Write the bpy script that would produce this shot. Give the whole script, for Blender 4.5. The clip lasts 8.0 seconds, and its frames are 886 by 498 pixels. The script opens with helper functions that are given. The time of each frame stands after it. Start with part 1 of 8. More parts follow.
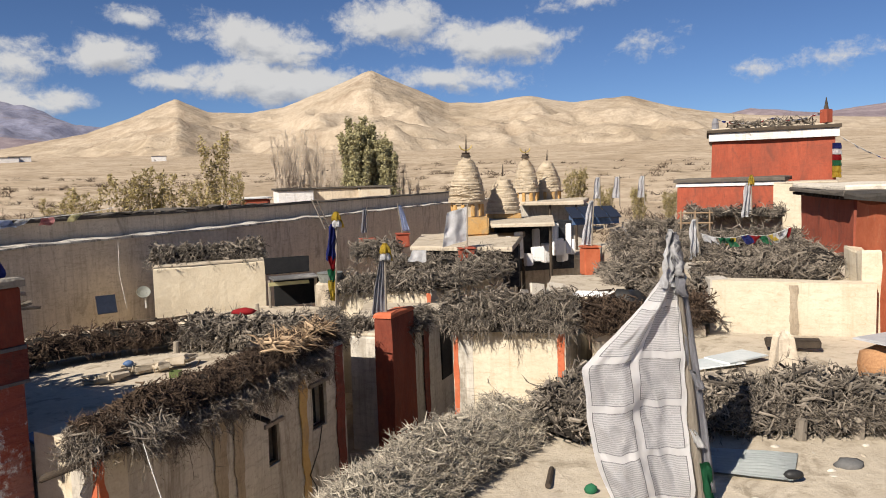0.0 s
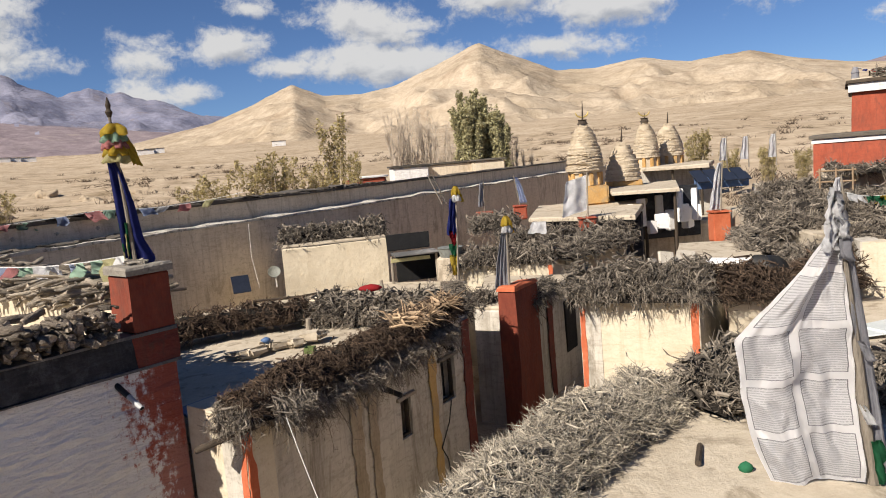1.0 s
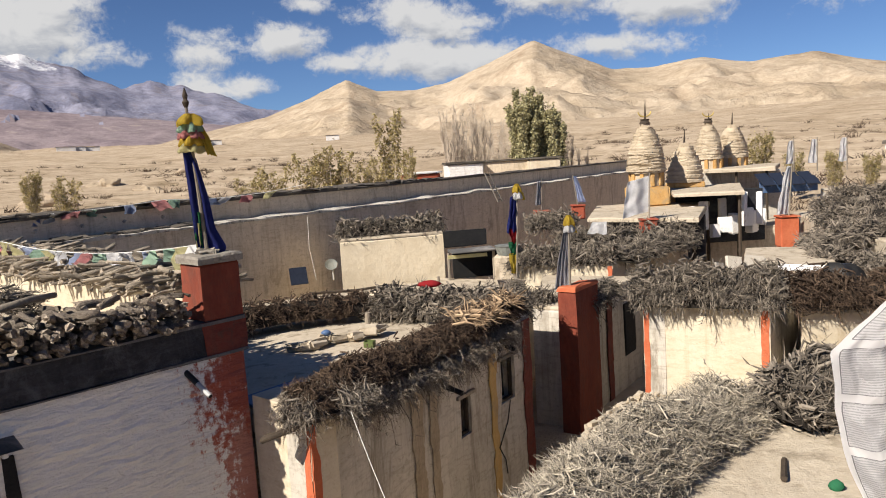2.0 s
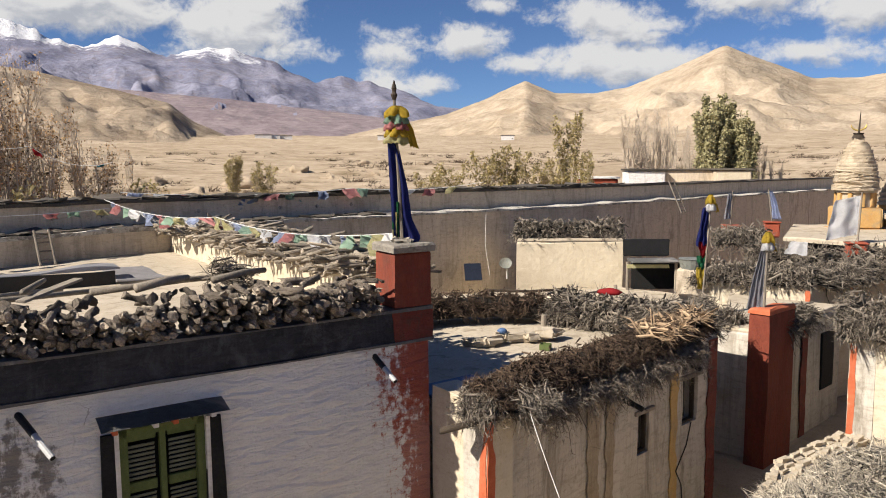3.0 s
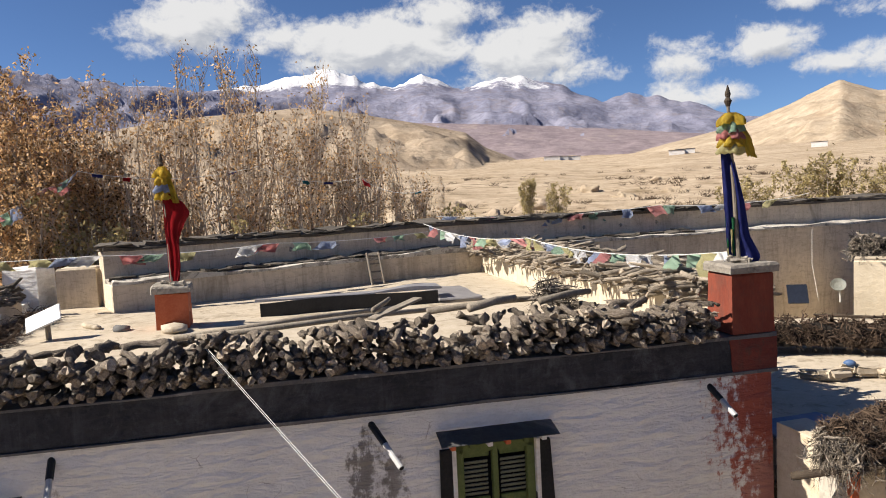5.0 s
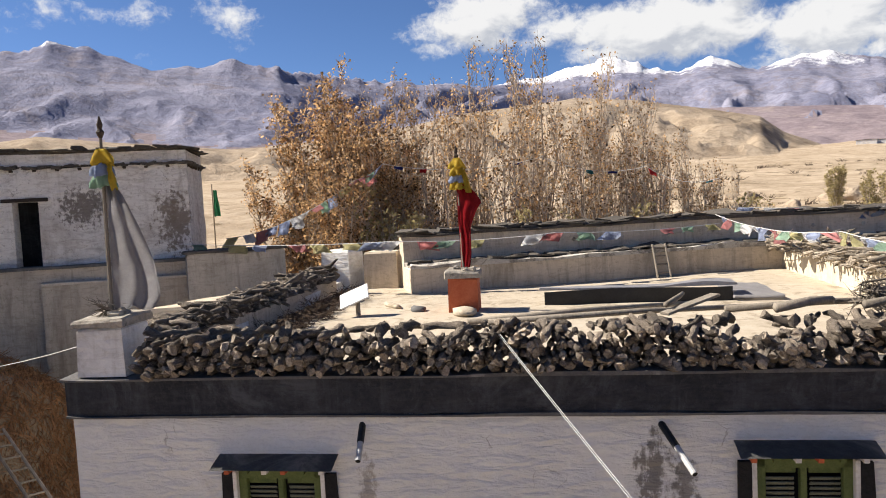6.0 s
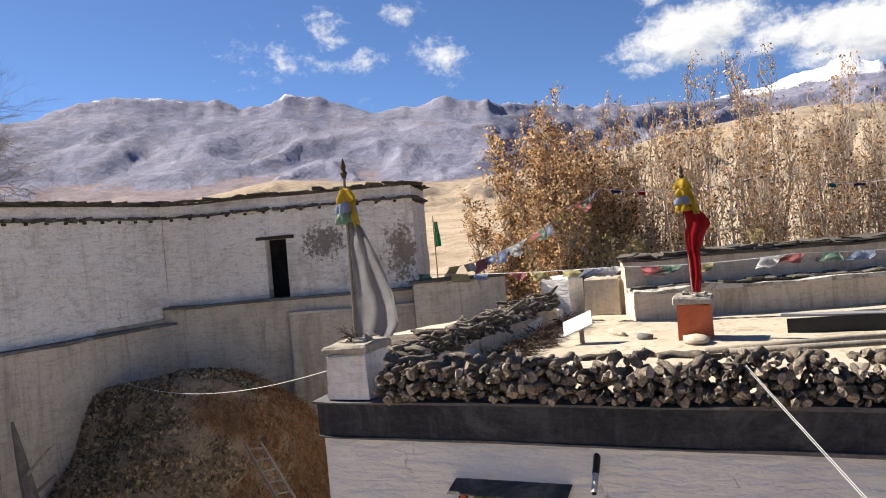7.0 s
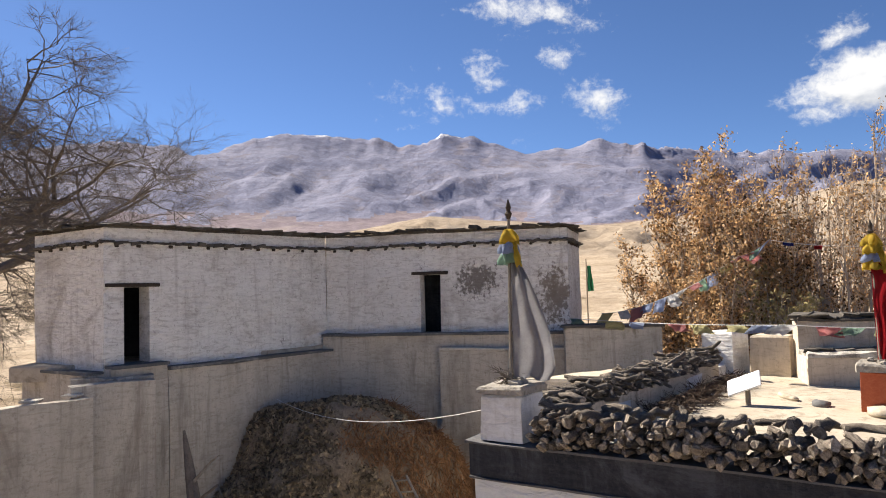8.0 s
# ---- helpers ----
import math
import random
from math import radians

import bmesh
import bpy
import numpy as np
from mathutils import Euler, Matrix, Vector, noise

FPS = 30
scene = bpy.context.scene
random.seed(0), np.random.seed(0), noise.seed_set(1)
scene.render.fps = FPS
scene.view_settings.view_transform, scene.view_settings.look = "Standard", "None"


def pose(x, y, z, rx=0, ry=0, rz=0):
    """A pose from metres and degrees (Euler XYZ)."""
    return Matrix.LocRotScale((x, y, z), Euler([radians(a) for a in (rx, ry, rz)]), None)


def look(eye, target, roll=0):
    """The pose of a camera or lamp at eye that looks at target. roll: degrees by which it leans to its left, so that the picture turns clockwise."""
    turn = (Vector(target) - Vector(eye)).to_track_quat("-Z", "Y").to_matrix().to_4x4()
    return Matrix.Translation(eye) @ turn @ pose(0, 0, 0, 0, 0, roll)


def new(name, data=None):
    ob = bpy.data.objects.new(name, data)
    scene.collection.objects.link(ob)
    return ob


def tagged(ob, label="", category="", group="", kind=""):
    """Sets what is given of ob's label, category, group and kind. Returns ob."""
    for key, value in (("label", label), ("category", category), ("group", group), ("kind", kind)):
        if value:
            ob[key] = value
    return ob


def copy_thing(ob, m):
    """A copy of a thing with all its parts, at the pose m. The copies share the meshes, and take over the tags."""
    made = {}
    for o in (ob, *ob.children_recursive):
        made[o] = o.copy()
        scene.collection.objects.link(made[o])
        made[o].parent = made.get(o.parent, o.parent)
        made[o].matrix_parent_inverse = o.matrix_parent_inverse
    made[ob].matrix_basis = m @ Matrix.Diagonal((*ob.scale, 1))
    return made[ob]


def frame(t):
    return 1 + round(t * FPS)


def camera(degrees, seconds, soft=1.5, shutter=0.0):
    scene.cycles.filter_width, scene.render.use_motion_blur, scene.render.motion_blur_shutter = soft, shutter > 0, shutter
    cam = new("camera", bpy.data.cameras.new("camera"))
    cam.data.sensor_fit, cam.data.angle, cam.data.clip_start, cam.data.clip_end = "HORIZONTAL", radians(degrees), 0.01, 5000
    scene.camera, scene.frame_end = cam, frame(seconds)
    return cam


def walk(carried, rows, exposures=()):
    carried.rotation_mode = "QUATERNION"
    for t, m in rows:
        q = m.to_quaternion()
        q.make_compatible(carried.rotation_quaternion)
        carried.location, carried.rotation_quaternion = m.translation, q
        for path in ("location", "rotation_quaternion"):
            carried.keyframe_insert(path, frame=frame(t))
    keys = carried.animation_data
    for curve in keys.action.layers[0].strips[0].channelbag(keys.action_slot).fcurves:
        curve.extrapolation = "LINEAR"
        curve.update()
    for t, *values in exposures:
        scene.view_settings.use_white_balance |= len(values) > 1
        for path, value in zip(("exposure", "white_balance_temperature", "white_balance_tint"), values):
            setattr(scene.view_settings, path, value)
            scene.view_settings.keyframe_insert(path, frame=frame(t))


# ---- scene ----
cam = camera(61.46, 8.0, soft=1.0)
PATH = [
    (0, (-0.000, 0.000, 8.000), (-0.000, 1.992, 7.817), -1.89),
    (0.5, (-0.085, 0.058, 7.987), (-0.206, 2.043, 7.776), -2.97),
    (1, (-0.198, 0.152, 7.989), (-0.505, 2.114, 7.752), -4.81),
    (1.2, (-0.248, 0.164, 7.989), (-0.617, 2.117, 7.763), -5.15),
    (2.3, (-0.606, 0.249, 7.995), (-1.071, 2.179, 7.756), -2.74),
    (2.5, (-0.684, 0.252, 7.986), (-1.191, 2.174, 7.765), -1.78),
    (3, (-0.889, 0.256, 7.976), (-1.741, 2.052, 7.759), -0.37),
    (3.5, (-1.023, 0.315, 7.970), (-2.140, 1.959, 7.751), -2.90),
    (4, (-1.165, 0.323, 7.966), (-2.346, 1.924, 7.753), -3.63),
    (4.2, (-1.223, 0.319, 7.967), (-2.408, 1.919, 7.777), -3.80),
    (5.3, (-1.564, 0.226, 7.965), (-3.183, 1.394, 7.828), -2.47),
    (5.5, (-1.606, 0.217, 7.965), (-3.316, 1.247, 7.831), -2.55),
    (6, (-1.668, 0.184, 7.962), (-3.524, 0.917, 7.829), -2.89),
    (6.5, (-1.681, 0.090, 7.976), (-3.620, 0.566, 7.868), -3.99),
    (7, (-1.722, -0.005, 7.990), (-3.712, 0.189, 7.966), -4.96),
    (7.5, (-1.750, -0.101, 7.993), (-3.750, -0.105, 8.021), -2.95),
    (8, (-1.761, -0.207, 8.021), (-3.749, -0.397, 8.126), -1.57),
]
walk(cam, [(t, look(eye, target, roll)) for t, eye, target, roll in PATH], exposures=[(0.0, 0.60), (1.2, 0.68), (2.5, 0.70), (3.5, 0.86), (5.5, 0.94), (6.5, 1.20), (8.0, 1.24)])

# ---- light ----
SUN_AZ, SUN_EL = math.atan2(-0.61, -0.79), radians(40)
to_sun = Vector((math.sin(SUN_AZ) * math.cos(SUN_EL), math.cos(SUN_AZ) * math.cos(SUN_EL), math.sin(SUN_EL)))
sun = new("sun", bpy.data.lights.new("sun", "SUN"))
sun.data.energy, sun.data.angle, sun.data.color = 5.0, radians(0.5), (1.0, 0.91, 0.79)
sun.matrix_world = look(to_sun * 50, (0, 0, 0))


class Nodes:
    """Short-hand for a node tree: node() adds a node, wires its inputs and returns it."""

    def __init__(self, tree):
        self.tree = tree
        tree.nodes.clear()

    def node(self, kind, inputs=None):
        n = self.tree.nodes.new(kind)
        for key, value in (inputs or {}).items():
            if hasattr(value, "is_output"):
                self.tree.links.new(value, n.inputs[key])
            else:
                n.inputs[key].default_value = value
        return n

    def math(self, op, a, b=0.0, c=0.0, clamp=False):
        n = self.node("ShaderNodeMath", {0: a, 1: b, 2: c})
        n.operation, n.use_clamp = op, clamp
        return n.outputs[0]

    def mix(self, fac, a, b, blend="MIX"):
        n = self.node("ShaderNodeMix")
        n.data_type, n.blend_type = "RGBA", blend
        for sock, value in ((n.inputs[0], fac), (n.inputs[6], a), (n.inputs[7], b)):
            if hasattr(value, "is_output"):
                self.tree.links.new(value, sock)
            else:
                sock.default_value = value if isinstance(value, float) else (*value, 1)[:4]
        return n.outputs[2]

    def noise(self, vec, scale, detail=4.0, rough=0.55, dist=0.0):
        return self.node("ShaderNodeTexNoise", {"Vector": vec, "Scale": scale, "Detail": detail, "Roughness": rough, "Distortion": dist}).outputs[0]

    def ramp(self, fac, lo, hi):
        n = self.node("ShaderNodeMapRange", {0: fac, 1: lo, 2: hi, 3: 0.0, 4: 1.0})
        n.interpolation_type = "SMOOTHSTEP"
        return n.outputs[0]


def make_world():
    world = bpy.data.worlds.new("sky")
    scene.world = world
    world.use_nodes = True
    k = Nodes(world.node_tree)
    sky = k.node("ShaderNodeTexSky")
    sky.sky_type, sky.sun_disc, sky.sun_elevation, sky.sun_rotation = "NISHITA", False, SUN_EL, SUN_AZ
    sky.altitude, sky.air_density, sky.dust_density, sky.ozone_density = 3800.0, 1.0, 2.2, 1.8
    way = k.node("ShaderNodeTexCoord").outputs["Generated"]
    x, y, z = k.node("ShaderNodeSeparateXYZ", {0: way}).outputs
    az = k.math("MULTIPLY", k.math("ARCTAN2", k.math("MULTIPLY", x, -1.0), y), 57.2958)
    el = k.math("MULTIPLY", k.math("ARCSINE", z), 57.2958)
    # cumulus clouds: azimuth, elevation, half width, half height, lean, thickness
    clouds = [(21.6, 11.9, 1.9, 0.8, 0, 1.0), (23.3, 9.5, 3.0, 1.6, 0, 1.3), (29.0, 8.7, 2.6, 1.6, 0, 0.9), (29.0, 6.2, 3.4, 1.3, 0, 0.9), (12.8, 10.4, 5.4, 1.8, 12, 1.3),
              (19.4, 7.7, 2.8, 0.9, 0, 1.1), (12.2, 7.5, 7.6, 1.9, 3, 1.4), (-1.0, 7.6, 6.2, 1.0, 3, 0.9), (3.4, 11.8, 4.2, 2.0, 0, 1.4), (-4.4, 10.1, 6.0, 1.8, 4, 1.3),
              (-15.7, 9.2, 2.4, 0.8, -12, 0.5), (-27.0, 7.4, 4.6, 0.7, -6, 0.5), (-10.9, 12.6, 3.0, 0.7, 0, 0.6), (51.5, 11.3, 8.6, 2.5, 0, 1.9), (40.4, 10.3, 5.4, 3.0, -16, 1.7),
              (36.8, 8.6, 4.0, 0.9, 0, 0.8), (27.2, 6.3, 2.6, 1.1, 0, 0.9), (64.8, 13.0, 5.4, 2.4, -6, 1.4), (59.0, 12.0, 4.0, 1.4, 0, 0.9), (47.0, 13.4, 5.0, 1.5, 0, 1.0), (66.4, 16.3, 1.4, 0.7, 0, 0.4),
              (83.3, 13.7, 1.6, 1.3, 30, 0.55), (91.7, 16.0, 1.2, 0.8, 40, 0.22), (94.7, 14.3, 2.0, 0.7, 0, 0.16), (89.1, 13.5, 0.6, 0.9, 0, 0.16), (85.8, 16.9, 1.0, 0.8, -30, 0.18), (88.3, 20.4, 3.4, 1.2, 10, 0.32), (-8.0, 15.5, 7.0, 1.4, 0, 0.8)]
    flat = k.node("ShaderNodeCombineXYZ", {0: az, 1: el, 2: 0.0}).outputs[0]

    def swell(at):
        """Density of the cloud bodies: one inside, falling to zero at each rim."""
        body = -1.5
        for a, e, wa, we, lean, thick in clouds:
            m = k.node("ShaderNodeMapping", {"Vector": at, "Location": (a, e, 0), "Rotation": (0, 0, radians(lean)), "Scale": (wa, we, 1)})
            m.vector_type = "TEXTURE"
            far = k.node("ShaderNodeVectorMath", {0: m.outputs[0]})
            far.operation = "LENGTH"
            body = k.math("MAXIMUM", k.math("MULTIPLY_ADD", far.outputs["Value"], -thick, thick), body)
        return body

    def puff(at):
        wide = k.node("ShaderNodeMapping", {"Vector": at, "Scale": (1.0, 1.6, 1.0)}).outputs[0]
        big = k.math("MULTIPLY", k.math("SUBTRACT", k.noise(wide, 0.38, 7.0, 0.56, 0.3), 0.5), 2.1)
        return k.math("ADD", swell(at), big)

    dense = puff(flat)
    above = puff(k.node("ShaderNodeVectorMath", {0: flat, 1: (0.45, 0.75, 0.0)}).outputs[0])
    wisp = k.math("MULTIPLY", k.math("SUBTRACT", k.noise(flat, 2.3, 6.0, 0.62, 0.5), 0.5), 0.8)
    cover = k.ramp(k.math("ADD", dense, wisp), -0.16, 0.72)
    shade = k.ramp(k.math("SUBTRACT", dense, above), -0.70, 0.25)
    white = k.mix(shade, (3.5, 3.65, 4.0), (5.8, 5.75, 5.7))
    colour = k.mix(k.math("MULTIPLY", cover, 0.96), k.mix(1.0, sky.outputs[0], (0.47, 0.57, 0.72), "MULTIPLY"), white)
    k.node("ShaderNodeOutputWorld", {0: k.node("ShaderNodeBackground", {0: colour, 1: 0.076}).outputs[0]})


make_world()

# ---- materials ----
MATS = {}


def material(name, base, other, scale=1.5, rough=0.9, bump=0.3, fine=40.0, stretch=(1, 1, 1), stain=None, stain_scale=0.8, metal=0.0, island=0.0, each=0.0, ridge=0.0, cut=(0.5, 0.7), back=None, wall=0.0, spots=(), crack=0.0, depth=0.06, drips=1.0):
    """A weathered surface: two colours mixed at a large and a fine scale, stains with ragged edges, and relief."""
    m = bpy.data.materials.new(name)
    m.use_nodes = True
    k = Nodes(m.node_tree)
    at = k.node("ShaderNodeTexCoord").outputs["Object"]
    at = k.node("ShaderNodeMapping", {"Vector": at, "Scale": stretch}).outputs[0]
    big = k.noise(at, scale, 6.0, 0.62, 0.4)
    small = k.noise(at, fine, 5.0, 0.65)
    mid = k.noise(at, scale * 6, 5.0, 0.6)
    fac = k.math("ADD", k.math("MULTIPLY", big, 0.6), k.math("ADD", k.math("MULTIPLY", small, 0.35), k.math("MULTIPLY", mid, 0.35)))
    colour = k.mix(k.ramp(fac, 0.42, 0.88), base, other)
    if stain:
        spot = k.noise(at, stain_scale, 8.0, 0.7, 0.8)
        colour = k.mix(k.math("MULTIPLY", k.ramp(spot, *cut), 0.8), colour, stain)
    if wall:
        raw = k.node("ShaderNodeTexCoord").outputs["Object"]
        course = k.noise(k.node("ShaderNodeMapping", {"Vector": raw, "Scale": (2.8, 2.8, 11.0)}).outputs[0], 1.0, 5.0, 0.62, 0.9)
        drip = k.noise(k.node("ShaderNodeMapping", {"Vector": raw, "Scale": (4.5, 4.5, 0.30)}).outputs[0], 1.0, 6.0, 0.65, 0.3)
        patch = k.noise(raw, 0.33, 7.0, 0.65, 1.0)
        speck = k.noise(raw, 11.0, 5.0, 0.7)
        dirt = stain or tuple(v * 0.6 for v in base)
        colour = k.mix(k.math("MULTIPLY", k.ramp(course, 0.44, 0.74), 0.50 * wall), colour, dirt)
        colour = k.mix(k.math("MULTIPLY", k.ramp(drip, 0.51, 0.70), 0.55 * wall * drips), colour, dirt)
        colour = k.mix(k.math("MULTIPLY", k.ramp(patch, 0.50, 0.70), 0.55 * wall), colour, dirt)
        colour = k.mix(k.math("MULTIPLY", k.ramp(speck, 0.55, 0.66), 0.45 * wall), colour, dirt)
    raw = k.node("ShaderNodeTexCoord").outputs["Object"]
    for centre, radius, tint, streak in spots:
        off = k.node("ShaderNodeVectorMath", {0: raw, 1: centre}).outputs[0]
        off.node.operation = "SUBTRACT"
        off = k.node("ShaderNodeVectorMath", {0: off, 1: radius}).outputs[0]
        off.node.operation = "DIVIDE"
        far = k.node("ShaderNodeVectorMath", {0: off})
        far.operation = "LENGTH"
        runs = k.noise(k.node("ShaderNodeMapping", {"Vector": raw, "Scale": (5.0, 5.0, 5.0 / streak)}).outputs[0], 1.0, 8.0, 0.68, 0.3)
        grain = k.noise(raw, 9.0, 6.0, 0.7)
        near = k.math("ADD", k.math("SUBTRACT", 1.0, far.outputs["Value"]), k.math("ADD", k.math("MULTIPLY", k.math("SUBTRACT", runs, 0.5), 2.4), k.math("MULTIPLY", k.math("SUBTRACT", grain, 0.5), 2.8)))
        colour = k.mix(k.math("MULTIPLY", k.ramp(near, 0.05, 0.60), 0.85), colour, tint)
    split = None
    if crack:
        bent = k.node("ShaderNodeVectorMath", {0: raw, 1: k.node("ShaderNodeVectorMath", {0: k.node("ShaderNodeTexNoise", {"Vector": raw, "Scale": 5.0, "Detail": 4.0}).outputs["Color"], 1: (0.22, 0.22, 0.22)}).outputs[0]})
        bent.inputs[1].links[0].from_node.operation = "MULTIPLY"
        cell = k.node("ShaderNodeTexVoronoi", {"Vector": bent.outputs[0], "Scale": 1.5})
        cell.feature = "DISTANCE_TO_EDGE"
        where = k.ramp(k.noise(raw, 1.6, 4.0, 0.6), 0.60, 0.68)
        split = k.math("MULTIPLY", k.math("SUBTRACT", 1.0, k.ramp(cell.outputs[0], 0.002, 0.012)), where)
        colour = k.mix(k.math("MULTIPLY", split, crack), colour, (0.10, 0.09, 0.08))
    if island:
        r = k.node("ShaderNodeNewGeometry").outputs["Random Per Island"]
        colour = k.mix(1.0, colour, k.mix(r, (1 - island,) * 3, (1 + island, 1 + island, 1 + island * 0.9)), "MULTIPLY")
    if each:
        r = k.node("ShaderNodeObjectInfo").outputs["Random"]
        colour = k.mix(1.0, colour, k.mix(r, (1 - each,) * 3, (1 + each, 1 + each * 0.95, 1 + each * 0.85)), "MULTIPLY")
    height = k.math("ADD", k.math("MULTIPLY", mid, 0.6), k.math("MULTIPLY", small, 0.25))
    if ridge:
        rows = k.noise(k.node("ShaderNodeMapping", {"Vector": at, "Scale": (2.6, 2.6, 10.0)}).outputs[0], 1.0, 3.0, 0.5, 0.35)
        height = k.math("ADD", height, k.math("MULTIPLY", rows, ridge))
    normal = k.node("ShaderNodeBump", {"Strength": bump, "Distance": depth, "Height": height}).outputs[0]
    shader = k.node("ShaderNodeBsdfPrincipled", {"Base Color": colour, "Roughness": rough, "Metallic": metal, "Normal": normal})
    shader.inputs["Specular IOR Level"].default_value = 0.25
    out = shader.outputs[0]
    if back:
        thin = k.node("ShaderNodeBsdfTranslucent", {0: colour}).outputs[0]
        out = k.node("ShaderNodeMixShader", {0: back, 1: out, 2: thin}).outputs[0]
    k.node("ShaderNodeOutputMaterial", {0: out})
    MATS[name] = m
    return m


whitewash = material("whitewash", (0.66, 0.655, 0.65), (0.80, 0.79, 0.77), 0.9, 0.9, 0.5, 22, stain=(0.36, 0.33, 0.29), stain_scale=0.7, cut=(0.56, 0.74), ridge=1.2, wall=0.75)
whitewash_f = material("whitewash_old", (0.70, 0.675, 0.63), (0.82, 0.795, 0.75), 0.7, 0.92, 0.4, 18, stain=(0.32, 0.28, 0.235), stain_scale=0.55, cut=(0.53, 0.72), ridge=1.9, wall=1.05, crack=0.7, depth=0.18, drips=0.55,
                       spots=[((-23.6, -1.3, 8.25), (0.9, 0.75, 0.60), (0.13, 0.11, 0.09), 1.6), ((-23.2, 0.9, 7.7), (0.7, 0.6, 1.0), (0.17, 0.135, 0.10), 1.6)])
front_plaster = material("front_plaster", (0.565, 0.575, 0.59), (0.67, 0.68, 0.69), 0.9, 0.92, 0.45, 20, stain=(0.50, 0.49, 0.475), stain_scale=0.9, cut=(0.56, 0.76), ridge=1.6, wall=0.22, crack=0.5, depth=0.13,
                         spots=[((-5.60, 9.70, 4.6), (0.74, 0.74, 60.0), (0.27, 0.070, 0.042), 7.0), ((-5.70, 9.55, 5.2), (0.80, 0.80, 1.1), (0.26, 0.060, 0.038), 5.0), ((-8.27, 5.15, 4.78), (0.27, 0.27, 0.62), (0.13, 0.12, 0.11), 6.0), ((-8.10, 5.45, 4.70), (0.16, 0.16, 0.5), (0.17, 0.16, 0.15), 6.0), ((-9.9, 2.35, 4.6), (0.14, 0.14, 0.6), (0.30, 0.28, 0.26), 6.0), ((-8.8, 4.2, 2.6), (7.0, 9.0, 0.5), (0.36, 0.32, 0.27), 2.0)])
cream = material("cream_limewash", (0.52, 0.455, 0.345), (0.63, 0.565, 0.445), 1.1, 0.92, 0.4, 25, stain=(0.38, 0.29, 0.18), stain_scale=0.9, cut=(0.56, 0.76), wall=0.7)
# lighter copy of the cream: strong sun on one house front is coloured in
cream_sunlit = material("sunlit_cream_limewash", (0.62, 0.53, 0.385), (0.74, 0.655, 0.50), 1.1, 0.92, 0.5, 25, stain=(0.50, 0.41, 0.28), stain_scale=0.9, cut=(0.56, 0.76), wall=0.5)
mudplaster = material("mud_plaster", (0.54, 0.455, 0.345), (0.69, 0.60, 0.475), 0.9, 0.95, 0.45, 20, stain=(0.27, 0.22, 0.16), stain_scale=0.9, stretch=(1.4, 1.4, 0.35), wall=0.8)
beige_plaster = material("beige_plaster", (0.45, 0.40, 0.33), (0.57, 0.515, 0.435), 0.8, 0.95, 0.5, 20, stain=(0.24, 0.205, 0.165), stain_scale=0.7, cut=(0.52, 0.74), stretch=(1.3, 1.3, 0.4), wall=1.0)
greywash = material("grey_limewash", (0.43, 0.395, 0.34), (0.58, 0.54, 0.475), 0.8, 0.93, 0.8, 22, stain=(0.20, 0.17, 0.13), stain_scale=1.0, stretch=(1.6, 1.6, 0.4), cut=(0.52, 0.68), wall=0.8)
mudroof = material("mud_roof", (0.385, 0.325, 0.245), (0.52, 0.455, 0.36), 1.0, 0.97, 0.6, 30, stain=(0.23, 0.19, 0.135), stain_scale=2.0, cut=(0.49, 0.66))
# red ochre darkened for pillar and corner plinth: their shade is in the colour
plinth_red_shaded = material("shaded_red_paint", (0.135, 0.030, 0.019), (0.225, 0.057, 0.033), 1.6, 0.9, 0.6, 25, stain=(0.12, 0.045, 0.032), stain_scale=2.2, stretch=(1.3, 1.3, 0.5), wall=0.6)
redpaint = material("red_ochre_paint", (0.27, 0.058, 0.032), (0.40, 0.10, 0.055), 1.2, 0.9, 0.6, 25, stain=(0.17, 0.060, 0.042), stain_scale=1.6, stretch=(1.3, 1.3, 0.5), wall=0.7)
orangepaint = material("orange_red_paint", (0.40, 0.095, 0.042), (0.52, 0.155, 0.075), 2.0, 0.9, 0.4, 30, stain=(0.45, 0.28, 0.17), stain_scale=3.0, cut=(0.58, 0.7))
redworn = material("worn_red_paint", (0.12, 0.028, 0.020), (0.20, 0.052, 0.036), 1.5, 0.9, 0.7, 22, stain=(0.09, 0.045, 0.035), stain_scale=3.4, cut=(0.50, 0.66), ridge=1.0, wall=0.6)
ochre = material("ochre_wash", (0.42, 0.27, 0.10), (0.52, 0.36, 0.16), 2.0, 0.92, 0.4, 25, stain=(0.30, 0.23, 0.15), stain_scale=2.0)
# black parapet paint, also used as painted shade inside ruin and shed
band_and_shade_black = material("black_band_paint_and_shade", (0.013, 0.014, 0.018), (0.036, 0.038, 0.044), 1.4, 0.85, 0.7, 25, stain=(0.085, 0.088, 0.098), stain_scale=1.3, cut=(0.50, 0.70), wall=0.5, ridge=0.6)
blackpaint = material("black_surround_paint", (0.010, 0.010, 0.011), (0.024, 0.024, 0.025), 3.0, 0.9, 0.5, 30)
greyband = material("grey_shadow_band", (0.085, 0.085, 0.085), (0.15, 0.148, 0.145), 1.1, 0.9, 0.4, 22, stain=(0.34, 0.32, 0.30), stain_scale=1.1)
coping = material("slate_coping", (0.055, 0.048, 0.042), (0.11, 0.098, 0.085), 3.0, 0.85, 0.6, 30, each=0.3, island=0.3)
palestone = material("pale_stone", (0.33, 0.30, 0.26), (0.48, 0.445, 0.395), 3.0, 0.9, 0.5, 30, each=0.25, island=0.3, stain=(0.22, 0.20, 0.17), stain_scale=4.0)
